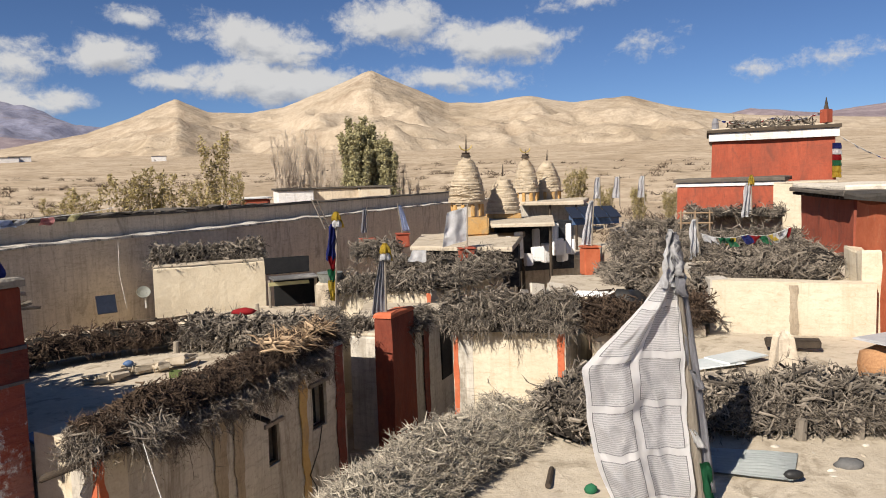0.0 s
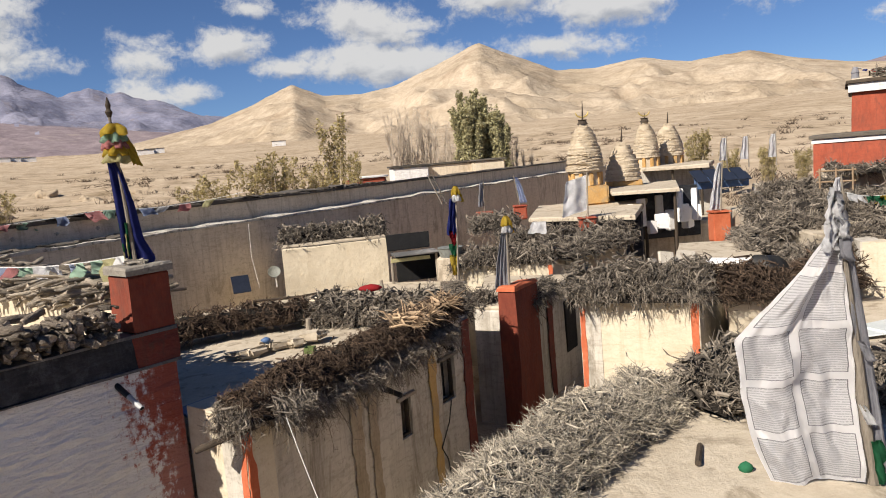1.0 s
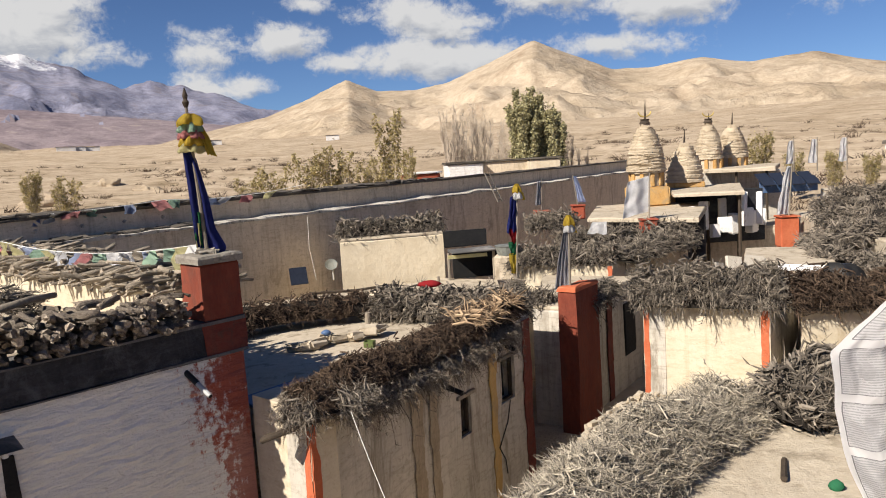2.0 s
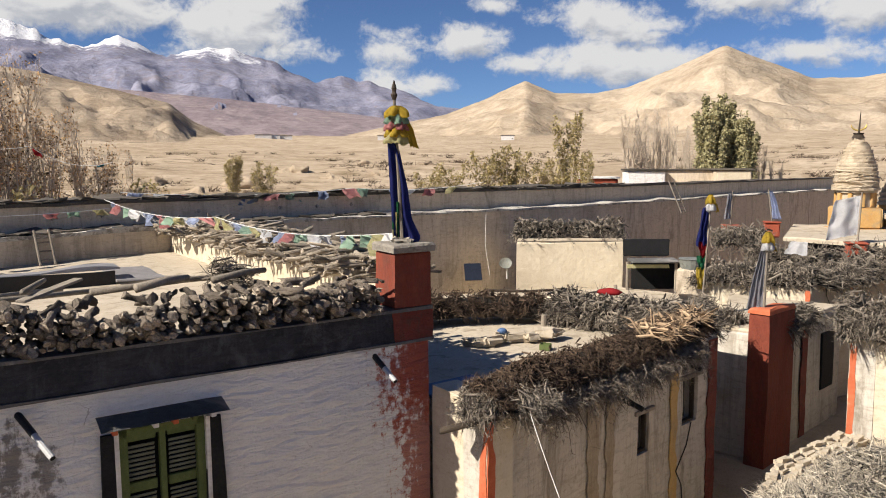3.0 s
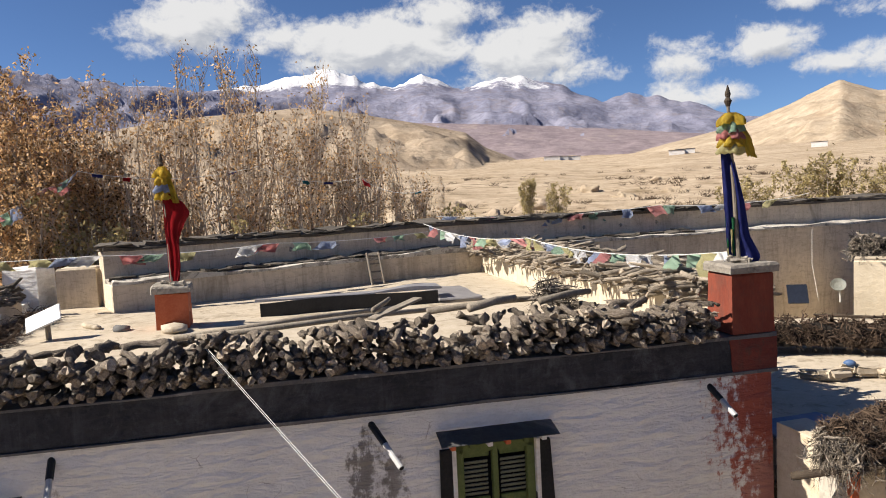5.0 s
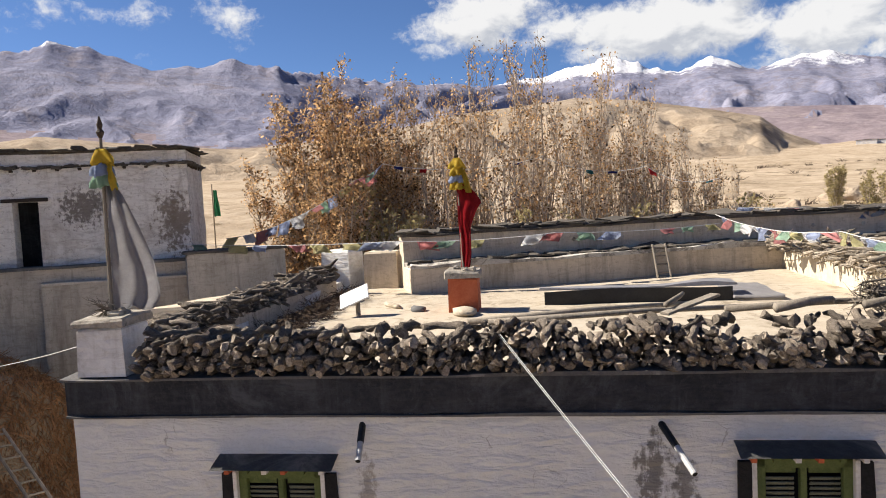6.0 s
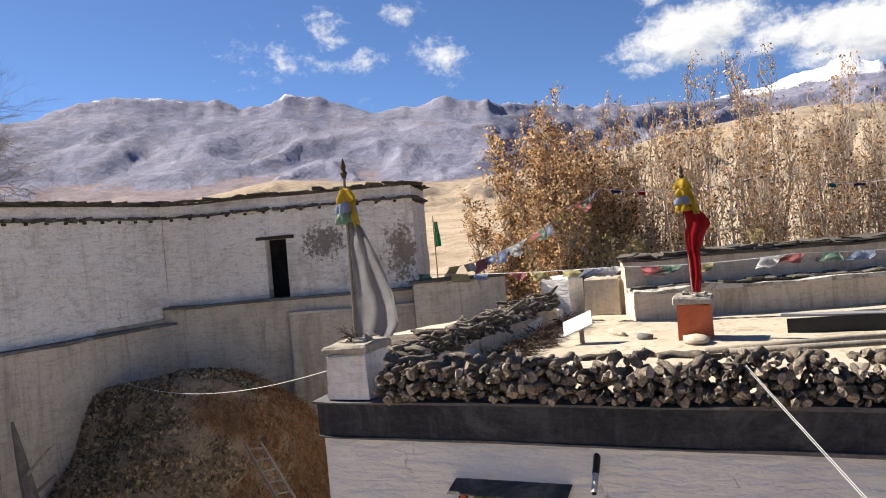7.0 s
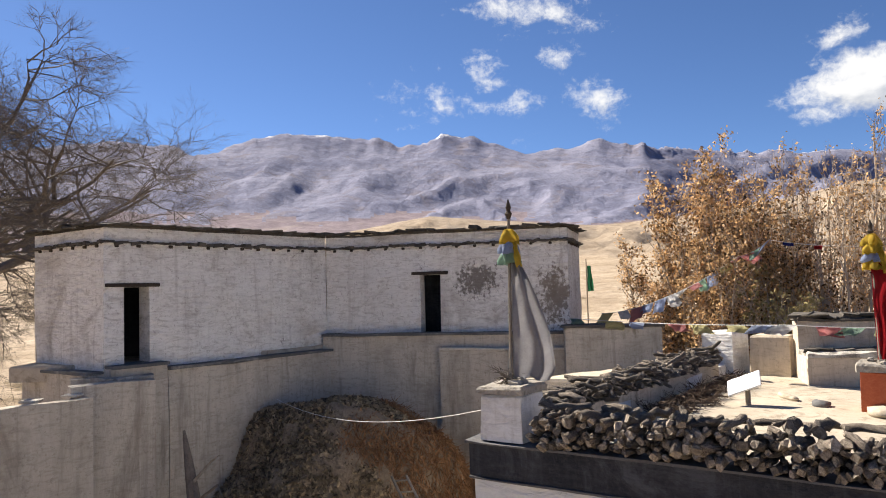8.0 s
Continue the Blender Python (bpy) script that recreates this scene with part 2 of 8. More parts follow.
bark = material("grey_firewood", (0.080, 0.065, 0.052), (0.295, 0.25, 0.205), 4.0, 0.9, 1.0, 45, stretch=(3, 0.6, 3), each=0.45, stain=(0.07, 0.06, 0.05), stain_scale=5.0)
pale_bark = material("pale_firewood", (0.20, 0.17, 0.135), (0.46, 0.40, 0.325), 4.0, 0.9, 0.9, 45, stretch=(3, 0.6, 3), each=0.45, stain=(0.12, 0.10, 0.08), stain_scale=5.0)
logend = material("firewood_end", (0.17, 0.14, 0.11), (0.45, 0.39, 0.315), 6.0, 0.9, 0.6, 60, each=0.45, stain=(0.12, 0.10, 0.085), stain_scale=8.0, cut=(0.48, 0.62))
twig = material("grey_brushwood", (0.105, 0.088, 0.073), (0.225, 0.195, 0.165), 6.0, 0.95, 0.2, 60, island=0.7)
twig_pale = material("pale_brushwood", (0.22, 0.19, 0.155), (0.40, 0.36, 0.30), 6.0, 0.95, 0.2, 60, island=0.6)
twig_brown = material("brown_brushwood", (0.050, 0.033, 0.024), (0.105, 0.073, 0.052), 6.0, 0.95, 0.2, 60, island=0.55)
twig_fringe = material("fringe_brushwood", (0.13, 0.108, 0.088), (0.26, 0.225, 0.19), 6.0, 0.95, 0.2, 60, island=0.6)
# near-black fill under the twigs: shade between them is painted on
twig_gap_shade = material("brushwood_gap_shade", (0.012, 0.010, 0.008), (0.028, 0.023, 0.019), 5.0, 0.97, 0.9, 30)
stick_tan = material("tan_sticks", (0.27, 0.185, 0.115), (0.40, 0.295, 0.195), 5.0, 0.9, 0.3, 50, island=0.4)
greywood = material("weathered_wood", (0.17, 0.145, 0.115), (0.30, 0.265, 0.22), 4.0, 0.88, 0.5, 40, stretch=(2, 2, 0.5), each=0.25)
darkwood = material("dark_wood", (0.035, 0.026, 0.02), (0.075, 0.058, 0.042), 4.0, 0.8, 0.4, 40, each=0.2)
greenpaint = material("green_paint", (0.070, 0.100, 0.032), (0.125, 0.155, 0.055), 5.0, 0.65, 0.3, 50, stain=(0.25, 0.22, 0.13), stain_scale=9.0, cut=(0.62, 0.75))
# near-black colour that stands in for shade inside windows, doorway, pit and pipes
shade_black = material("painted_interior_shade", (0.010, 0.010, 0.011), (0.02, 0.02, 0.02), 3.0, 0.9, 0.2, 20)
tin = material("grey_tin_sheet", (0.46, 0.50, 0.50), (0.60, 0.63, 0.62), 1.5, 0.5, 0.15, 20, metal=0.0, stain=(0.28, 0.18, 0.10), stain_scale=2.0, cut=(0.62, 0.8))
tin_dark = material("dull_grey_tub", (0.13, 0.14, 0.13), (0.22, 0.23, 0.21), 3.0, 0.6, 0.2, 30, stain=(0.09, 0.08, 0.06), stain_scale=4.0)
plastic_grey = material("grey_pipe", (0.34, 0.34, 0.35), (0.45, 0.45, 0.45), 4.0, 0.5, 0.1, 30)
blacktube = material("black_tube", (0.015, 0.015, 0.016), (0.03, 0.03, 0.03), 4.0, 0.5, 0.1, 30)
bluetin_and_shadow = material("blue_tin_and_shadow", (0.05, 0.10, 0.22), (0.09, 0.15, 0.28), 1.5, 0.5, 0.15, 20, stain=(0.15, 0.14, 0.13), stain_scale=2.0)
wirewhite = material("white_cord", (0.62, 0.62, 0.60), (0.75, 0.75, 0.73), 5.0, 0.7, 0.1, 30)
dung = material("straw_and_dung", (0.19, 0.145, 0.098), (0.35, 0.27, 0.185), 3.0, 0.97, 0.9, 35, stain=(0.08, 0.06, 0.045), stain_scale=3.0)
rust = material("rusty_straw", (0.19, 0.095, 0.048), (0.33, 0.185, 0.095), 4.0, 0.95, 0.6, 40, island=0.4)
chorten_clay = material("chorten_clay", (0.40, 0.33, 0.235), (0.54, 0.46, 0.35), 1.6, 0.94, 0.7, 22, stain=(0.27, 0.21, 0.14), stain_scale=2.0)
chorten_ochre = material("chorten_ochre", (0.44, 0.25, 0.085), (0.56, 0.36, 0.15), 1.8, 0.92, 0.6, 22, stain=(0.34, 0.26, 0.16), stain_scale=2.0)
metal_gold = material("tarnished_brass", (0.42, 0.30, 0.08), (0.60, 0.46, 0.16), 6.0, 0.5, 0.2, 40, metal=0.6)
treebark = material("pale_tree_bark", (0.38, 0.315, 0.25), (0.56, 0.48, 0.39), 4.0, 0.9, 0.5, 40, stretch=(2, 2, 0.4))
darkbark = material("dark_tree_bark", (0.10, 0.084, 0.07), (0.20, 0.17, 0.145), 4.0, 0.9, 0.5, 40)
leaf_brown = material("autumn_leaves", (0.33, 0.20, 0.098), (0.52, 0.355, 0.20), 0.5, 0.5, 0.1, 30, island=0.85, back=0.5)
leaf_olive = material("olive_leaves", (0.33, 0.305, 0.17), (0.48, 0.44, 0.27), 0.4, 0.8, 0.1, 30, island=0.45, back=0.35)
leaf_yellow = material("yellow_leaves", (0.29, 0.24, 0.11), (0.44, 0.37, 0.19), 0.4, 0.8, 0.1, 30, island=0.4, back=0.35)
lime_white = material("lime_white", (0.78, 0.77, 0.75), (0.86, 0.85, 0.83), 3.0, 0.9, 0.3, 25, stain=(0.5, 0.46, 0.40), stain_scale=3.0)
lime_ledge = material("lime_ledge", (0.42, 0.39, 0.34), (0.62, 0.585, 0.52), 1.5, 0.95, 0.8, 25, stain=(0.16, 0.14, 0.12), stain_scale=2.2, cut=(0.46, 0.60))
louvre = material("faded_louvre_paint", (0.11, 0.125, 0.10), (0.19, 0.20, 0.17), 6.0, 0.8, 0.3, 50, stain=(0.10, 0.11, 0.06), stain_scale=8.0)
capstone = material("rough_cap_stone", (0.20, 0.18, 0.155), (0.36, 0.33, 0.29), 3.0, 0.92, 0.8, 25, each=0.25, island=0.3, stain=(0.11, 0.10, 0.085), stain_scale=4.0)
lip_slate = material("dark_lip_slate", (0.075, 0.072, 0.075), (0.15, 0.145, 0.14), 2.5, 0.9, 0.6, 25, stain=(0.28, 0.26, 0.24), stain_scale=2.0, cut=(0.56, 0.70))
solarglass = material("solar_cells", (0.014, 0.018, 0.030), (0.025, 0.032, 0.052), 3.0, 0.4, 0.02, 30)
whiteplate = material("white_plate", (0.70, 0.71, 0.72), (0.80, 0.80, 0.80), 3.0, 0.35, 0.05, 30)
CLOTH = {}
for cname, c in (("blue", (0.035, 0.045, 0.20)), ("white", (0.72, 0.72, 0.73)), ("red", (0.36, 0.025, 0.03)), ("green", (0.04, 0.20, 0.10)), ("yellow", (0.60, 0.46, 0.08)), ("grey", (0.36, 0.36, 0.39)), ("crimson", (0.34, 0.022, 0.030)), ("smoke", (0.36, 0.35, 0.36)), ("pink", (0.56, 0.27, 0.27)), ("paleblue", (0.42, 0.48, 0.64)), ("palegreen", (0.36, 0.50, 0.40)), ("paleyellow", (0.62, 0.58, 0.34)), ("teal", (0.03, 0.16, 0.20))):
    CLOTH[cname] = material("cloth_" + cname, tuple(v * 0.85 for v in c), tuple(min(1, v * 1.15) for v in c), 3.0, 0.9, 0.25, 60, back=0.45)

# ---- building helpers ----
def part(name, bm, mat, parent=None, label=""):
    """Links a bmesh, or (vertices, faces), as one mesh object under a thing or a part."""
    me = bpy.data.meshes.new(name)
    if isinstance(bm, tuple):
        me.from_pydata(bm[0], [], bm[1])
    else:
        bm.to_mesh(me)
        bm.free()
    for m in mat if isinstance(mat, (list, tuple)) else [mat]:
        me.materials.append(m)
    ob = new(name, me)
    if parent:
        ob.parent = parent
        ob.matrix_parent_inverse = parent.matrix_basis.inverted()
    return tagged(ob, label)


def thing(name, label, category, at=(0, 0, 0), group="", kind=""):
    ob = new(name)
    ob.matrix_basis = Matrix.Translation(at)
    return tagged(ob, label, category, group, kind)


def smooth(ob):
    ob.data.polygons.foreach_set("use_smooth", [True] * len(ob.data.polygons))
    return ob


def wobble(p, scale, amp):
    return amp * noise.noise(Vector(p) * scale)


def add_box(bm, centre, size, rz=0.0, bevel=0.0, m=None, rough=0.0):
    """A box with a vertical turn, softened edges and uneven corners."""
    mat = (m or Matrix.Identity(4)) @ Matrix.Translation(centre) @ Matrix.Rotation(radians(rz), 4, "Z") @ Matrix.Diagonal((*size, 1))
    got = bmesh.ops.create_cube(bm, size=1.0, matrix=mat)["verts"]
    if bevel:
        edges = list({e for v in got for e in v.link_edges})
        got = list({v for f in bmesh.ops.bevel(bm, geom=edges, offset=bevel, segments=2, affect="EDGES")["faces"] for v in f.verts} | {v for v in got if v.is_valid})
    if rough:
        for v in got:
            v.co += Vector((random.uniform(-rough, rough), random.uniform(-rough, rough), random.uniform(-rough, rough)))
    return got


def box(centre, size, rz=0.0, bevel=0.01, rough=0.0):
    bm = bmesh.new()
    add_box(bm, centre, size, rz, bevel, rough=rough)
    return bm


def add_tube(bm, pts, radii, sides=6, caps=True):
    """A tube along points with a radius at each."""
    rings, up = [], Vector((0.13, 0.31, 0.94))
    for i, p in enumerate(pts):
        p = Vector(p)
        way = (Vector(pts[min(i + 1, len(pts) - 1)]) - Vector(pts[max(i - 1, 0)])).normalized()
        a = way.cross(up if abs(way.dot(up)) < 0.95 else Vector((1, 0, 0))).normalized()
        b = way.cross(a)
        rings.append([bm.verts.new(p + radii[i] * (math.cos(j * math.tau / sides) * a + math.sin(j * math.tau / sides) * b)) for j in range(sides)])
    for r0, r1 in zip(rings, rings[1:]):
        for j in range(sides):
            bm.faces.new((r0[j], r0[(j + 1) % sides], r1[(j + 1) % sides], r1[j]))
    if caps and sides > 2:
        bm.faces.new(rings[0][::-1])
        bm.faces.new(rings[-1])
    return rings


def tube(pts, radii, sides=6):
    bm = bmesh.new()
    add_tube(bm, pts, radii if isinstance(radii, (list, tuple)) else [radii] * len(pts), sides)
    return bm


def add_prism(bm, poly, z0, z1, batter=0.0, step=0.5, amp=0.025, soft=0.05):
    """An adobe block on a footprint: uneven faces, walls leaning in by batter, worn top edges."""
    poly = [Vector((p[0], p[1])) for p in poly]
    if sum(a.x * b.y - b.x * a.y for a, b in zip(poly, poly[1:] + poly[:1])) < 0:
        poly.reverse()
    mid = sum(poly, Vector((0, 0))) / len(poly)
    ring = []
    for a, b in zip(poly, poly[1:] + poly[:1]):
        n = max(1, int((b - a).length / step))
        out = Vector((b.y - a.y, a.x - b.x)).normalized()
        ring += [(a.lerp(b, i / n), out) for i in range(n)]
    levels = max(1, int((z1 - z0) / step))
    zs = [z0 + (z1 - soft - z0) * i / levels for i in range(levels + 1)] + [z1]
    rows = []
    for i, z in enumerate(zs):
        row = []
        for p, out in ring:
            lean = batter * (z - z0) / max(0.01, z1 - z0) + (soft * 0.8 if i == len(zs) - 1 else 0)
            q = p + (mid - p).normalized() * lean + out * wobble((p.x, p.y, z), 0.9, amp)
            zz = z + (wobble((p.x, p.y, 5.0), 0.8, amp * 1.6) if i >= len(zs) - 2 else 0)
            row.append(bm.verts.new((q.x, q.y, zz)))
        rows.append(row)
    n = len(ring)
    for r0, r1 in zip(rows, rows[1:]):
        for j in range(n):
            bm.faces.new((r0[j], r0[(j + 1) % n], r1[(j + 1) % n], r1[j]))
    bm.faces.new(rows[-1])
    return bm


def prism(*args, **kw):
    return add_prism(bmesh.new(), *args, **kw)


def panel(a, b, z0, z1, thick, holes=(), step=0.3, amp=0.02, batter=0.0):
    """A wall from a to b with its outer face on the right of that way, and openings (s0, s1, z0, z1) right through it."""
    a, b = Vector((a[0], a[1], 0)), Vector((b[0], b[1], 0))
    along = (b - a).normalized()
    out, length = Vector((along.y, -along.x, 0)), (b - a).length

    def cuts(lo, hi, marks):
        marks = sorted({lo, hi, *[m for m in marks if lo < m < hi]})
        got = []
        for p, q in zip(marks, marks[1:]):
            n = max(1, round((q - p) / step))
            got += [p + (q - p) * i / n for i in range(n)]
        return got + [hi]

    ss, zs = cuts(0, length, [v for h in holes for v in h[:2]]), cuts(z0, z1, [v for h in holes for v in h[2:]])
    kept = {(i, j) for i in range(len(ss) - 1) for j in range(len(zs) - 1) if not any(h[0] - 1e-6 < (ss[i] + ss[i + 1]) / 2 < h[1] and h[2] < (zs[j] + zs[j + 1]) / 2 < h[3] for h in holes)}
    bm, made = bmesh.new(), {}

    def vert(i, j, back):
        if (i, j, back) not in made:
            p = a + along * ss[i] + Vector((0, 0, zs[j]))
            if back:
                p -= out * thick
            else:
                p += out * (wobble(p, 0.9, amp) + wobble(p, 3.1, amp * 0.4) - batter * (zs[j] - z0))
            if j == len(zs) - 1:
                p.z += wobble((p.x, p.y, 1), 0.7, amp * 1.5)
            made[i, j, back] = bm.verts.new(p)
        return made[i, j, back]

    for i, j in kept:
        bm.faces.new((vert(i, j, 0), vert(i + 1, j, 0), vert(i + 1, j + 1, 0), vert(i, j + 1, 0)))
        bm.faces.new((vert(i, j, 1), vert(i, j + 1, 1), vert(i + 1, j + 1, 1), vert(i + 1, j, 1)))
        for near, p, q in (((i, j - 1), (i, j), (i + 1, j)), ((i + 1, j), (i + 1, j), (i + 1, j + 1)), ((i, j + 1), (i + 1, j + 1), (i, j + 1)), ((i - 1, j), (i, j + 1), (i, j))):
            if near not in kept:
                bm.faces.new((vert(*p, 1), vert(*q, 1), vert(*q, 0), vert(*p, 0)))
    bmesh.ops.recalc_face_normals(bm, faces=bm.faces)
    return bm


def stripe(a, b, z0, z1, ragged=0.05, proud=0.008, step=0.08, thick=0.02):
    """A painted patch on a wall from a to b, slightly proud, with ragged edges."""
    a, b = Vector((a[0], a[1], 0)), Vector((b[0], b[1], 0))
    along = (b - a).normalized()
    out, length = Vector((along.y, -along.x, 0)), (b - a).length
    bm = bmesh.new()
    n, seed = max(2, int((z1 - z0) / step)), a.x * 7 + a.y * 3
    last = None
    for i in range(n + 1):
        z = z0 + (z1 - z0) * i / n
        lo = ragged * noise.noise((seed, z * 3.0, 0)) + 0.4 * ragged * noise.noise((seed, z * 11, 4))
        hi = length + ragged * noise.noise((seed, z * 3.0, 9)) + 0.4 * ragged * noise.noise((seed, z * 11, 7))
        row = []
        for s in (lo, (lo + hi) / 2, hi):
            p = a + along * s + Vector((0, 0, z))
            for d in (proud, proud - thick):
                row.append(bm.verts.new(p + out * (d + wobble(p, 0.9, 0.02) + wobble(p, 3.1, 0.008))))
        if last:
            for j in (0, 2):
                bm.faces.new((last[j], last[j + 2], row[j + 2], row[j]))
            bm.faces.new((last[1], last[0], row[0], row[1]))
            bm.faces.new((last[4], last[5], row[5], row[4]))
        last = row
    return bm


def sticks(segments, sides=3):
    """Many bent twigs as one (vertices, faces): each is start, bend (None: straight to a point), end, thickness."""
    ang = np.arange(sides) * math.tau / sides
    verts, faces = [], []
    for n, (p, q, r, w) in enumerate(segments):
        p, q, r = np.array(p), None if q is None else np.array(q), np.array(r)
        way = r - p
        way = way / (np.linalg.norm(way) + 1e-9)
        side = np.cross(way, (0.3, 0.2, 0.93))
        side /= np.linalg.norm(side) + 1e-9
        over = np.cross(way, side)
        ring = np.cos(ang)[:, None] * side + np.sin(ang)[:, None] * over
        base = len(verts)
        if q is None:
            verts += [*(p + ring * w), r]
            faces += [(base + j, base + (j + 1) % sides, base + sides) for j in range(sides)]
            continue
        verts += [*(p + ring * w), *(q + ring * w * 0.85), r]
        for j in range(sides):
            faces.append((base + j, base + (j + 1) % sides, base + sides + (j + 1) % sides, base + sides + j))
            faces.append((base + sides + j, base + sides + (j + 1) % sides, base + 2 * sides))
    return np.array(verts).tolist(), faces


def at_path(path, s):
    """Place and way at the fraction s of a polyline."""
    pts = [Vector(p) for p in path]
    lengths = [(b - a).length for a, b in zip(pts, pts[1:])]
    far = s * sum(lengths)
    for a, b, d in zip(pts, pts[1:], lengths):
        if far <= d or b is pts[-1]:
            return a.lerp(b, min(1, far / d)), (b - a).normalized()
        far -= d


def brushwood(name, label, path, width, height, count, mat, twig_len=0.7, thick=0.012, droop=0.25, spread=1.0, seed=1, core=True, frizz=0.5, clump=11, stout=0.06):
    """A long heap of brushwood on a roof edge: cut bushes, each a tuft of bent and forked twigs from one root, packed
    over a core coloured near-black as the shade in the gaps, with stout crooked sticks between them.
    """
    rnd = random.Random(seed)
    total = sum((Vector(b) - Vector(a)).length for a, b in zip(path, path[1:]))
    segs, heavy = [], []

    def hump_at(p):
        return height * (0.80 + 0.34 * noise.noise((p.x * 1.3, p.y * 1.3, seed)) + 0.26 * noise.noise((p.x * 3.4, p.y * 3.4, seed)))

    for _ in range(max(1, count // clump)):
        p, way = at_path(path, rnd.random())
        side = Vector((way.y, -way.x, 0))
        u = rnd.uniform(-1, 1)
        z = hump_at(p) * (1 - 0.75 * abs(u) ** 2.4) * (rnd.random() ** 0.40)
        root = p + side * (u * width * 0.42) + Vector((0, 0, z * 0.86))
        lean = rnd.gauss(0, 0.75) * spread
        head = side * (1 if u + rnd.gauss(0, 0.40) > 0 else -1) * math.cos(lean) + way * math.sin(lean) + Vector((0, 0, rnd.gauss(0.22, 0.45)))
        head.normalize()
        size = twig_len * rnd.uniform(0.55, 1.25)
        open_ = rnd.uniform(0.22, 0.55)
        for _ in range(clump):
            out = (head + Vector((rnd.gauss(0, 1), rnd.gauss(0, 1), rnd.gauss(0, 1))) * open_).normalized()
            half = size * rnd.uniform(0.35, 0.85)
            a = root + Vector((rnd.gauss(0, 1), rnd.gauss(0, 1), rnd.gauss(0, 1))) * 0.05 * twig_len - head * half * 0.25
            b = a + out * half
            b.z -= droop * half * rnd.random()
            bend = a.lerp(b, rnd.uniform(0.4, 0.65)) + Vector((rnd.gauss(0, 1), rnd.gauss(0, 1), rnd.gauss(0.5, 1))) * half * 0.13
            w = thick * rnd.uniform(0.5, 1.5)
            segs.append((a, bend, b, w))
            if rnd.random() < frizz:
                for _ in range(rnd.randint(2, 4)):
                    f = bend.lerp(b, rnd.random())
                    tip = f + (out + Vector((rnd.gauss(0, 0.55), rnd.gauss(0, 0.55), rnd.gauss(0.1, 0.55)))).normalized() * half * rnd.uniform(0.2, 0.5)
                    segs.append((f, None, tip, w * 0.7))
    for _ in range(int(count * stout)):
        p, way = at_path(path, rnd.random())
        side = Vector((way.y, -way.x, 0))
        u = rnd.uniform(-1, 1)
        o = p + side * (u * width * 0.46) + Vector((0, 0, hump_at(p) * (1 - 0.75 * abs(u) ** 2.4) * rnd.uniform(0.35, 1.0)))
        d = (side * (1 if u > 0 else -1) + way * rnd.gauss(0, 0.9) * spread + Vector((0, 0, rnd.gauss(0, 0.3)))).normalized() * twig_len * rnd.uniform(0.35, 0.75)
        d.z -= droop * 0.3 * twig_len * rnd.random()
        heavy.append((o - d * 0.6, o + Vector((rnd.gauss(0, 1), rnd.gauss(0, 1), rnd.gauss(0, 1))) * 0.12 * twig_len, o + d * 0.5, thick * rnd.uniform(1.4, 2.6)))
    verts, faces = sticks(segs)
    more, rest = sticks(heavy, 5)
    base = len(verts)
    verts, faces = verts + more, faces + [tuple(base + i for i in f) for f in rest]
    mats = [mat]
    marks = [0] * len(faces)
    # the sheet inside the heap carries the painted gap shade
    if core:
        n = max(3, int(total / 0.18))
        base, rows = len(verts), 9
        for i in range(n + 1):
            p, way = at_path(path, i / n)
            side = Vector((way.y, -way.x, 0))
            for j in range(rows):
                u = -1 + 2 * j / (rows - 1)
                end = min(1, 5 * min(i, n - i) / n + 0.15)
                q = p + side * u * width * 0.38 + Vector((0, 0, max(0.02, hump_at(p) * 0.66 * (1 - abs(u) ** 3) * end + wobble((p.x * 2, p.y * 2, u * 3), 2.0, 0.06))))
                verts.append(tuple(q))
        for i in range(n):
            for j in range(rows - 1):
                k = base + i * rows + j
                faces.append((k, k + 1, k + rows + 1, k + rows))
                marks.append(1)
        mats.append(twig_gap_shade)
    ob = part(name, (verts, faces), mats)
    ob.data.polygons.foreach_set("material_index", marks)
    return tagged(ob, label, "brushwood", "brushwood heaps on the roofs", "stuff")


def log_meshes(side_mat, end_mat, long=(0.42, 0.66), wide_r=(0.045, 0.080), seed=5):
    """Firewood billets with crooked sides and split ends."""
    made, rnd = [], random.Random(seed)
    for n in range(14):
        bm = bmesh.new()
        length, r, sides = rnd.uniform(*long), rnd.uniform(*wide_r), rnd.choice((8, 9, 10))
        squash = rnd.uniform(0.7, 1.0)
        pts, wide = [], []
        for i in range(5):
            f = i / 4 - 0.5
            pts.append((wobble((f * 3, n, 1), 1, 0.09), f * length, wobble((f * 3, n, 2), 1, 0.09)))
            wide.append(r * (1 + wobble((f * 5, n, 3), 1, 0.6)))
        rings = add_tube(bm, pts, wide, sides)
        for ring in rings:
            for v in ring:
                v.co.x *= squash
                v.co += Vector((wobble(v.co, 17, 0.030), wobble(v.co, 11, 0.02), wobble(v.co + Vector((3, 3, 3)), 17, 0.030)))
        for v in rings[0]:
            v.co.y += rnd.uniform(-0.05, 0.05)
        for v in rings[-1]:
            v.co.y += rnd.uniform(-0.03, 0.03)
        bm.faces.ensure_lookup_table()
        for f in bm.faces:
            if len(f.verts) > 4:
                f.material_index = 1
        me = bpy.data.meshes.new("log")
        bm.to_mesh(me)
        bm.free()
        me.polygons.foreach_set("use_smooth", [len(p.vertices) == 4 for p in me.polygons])
        me.materials.append(side_mat)
        me.materials.append(end_mat)
        made.append(me)
    return made


LOGS = log_meshes(bark, logend)
DARK_BRANCHES = log_meshes(bark, logend, (0.55, 0.95), (0.026, 0.050), 11)
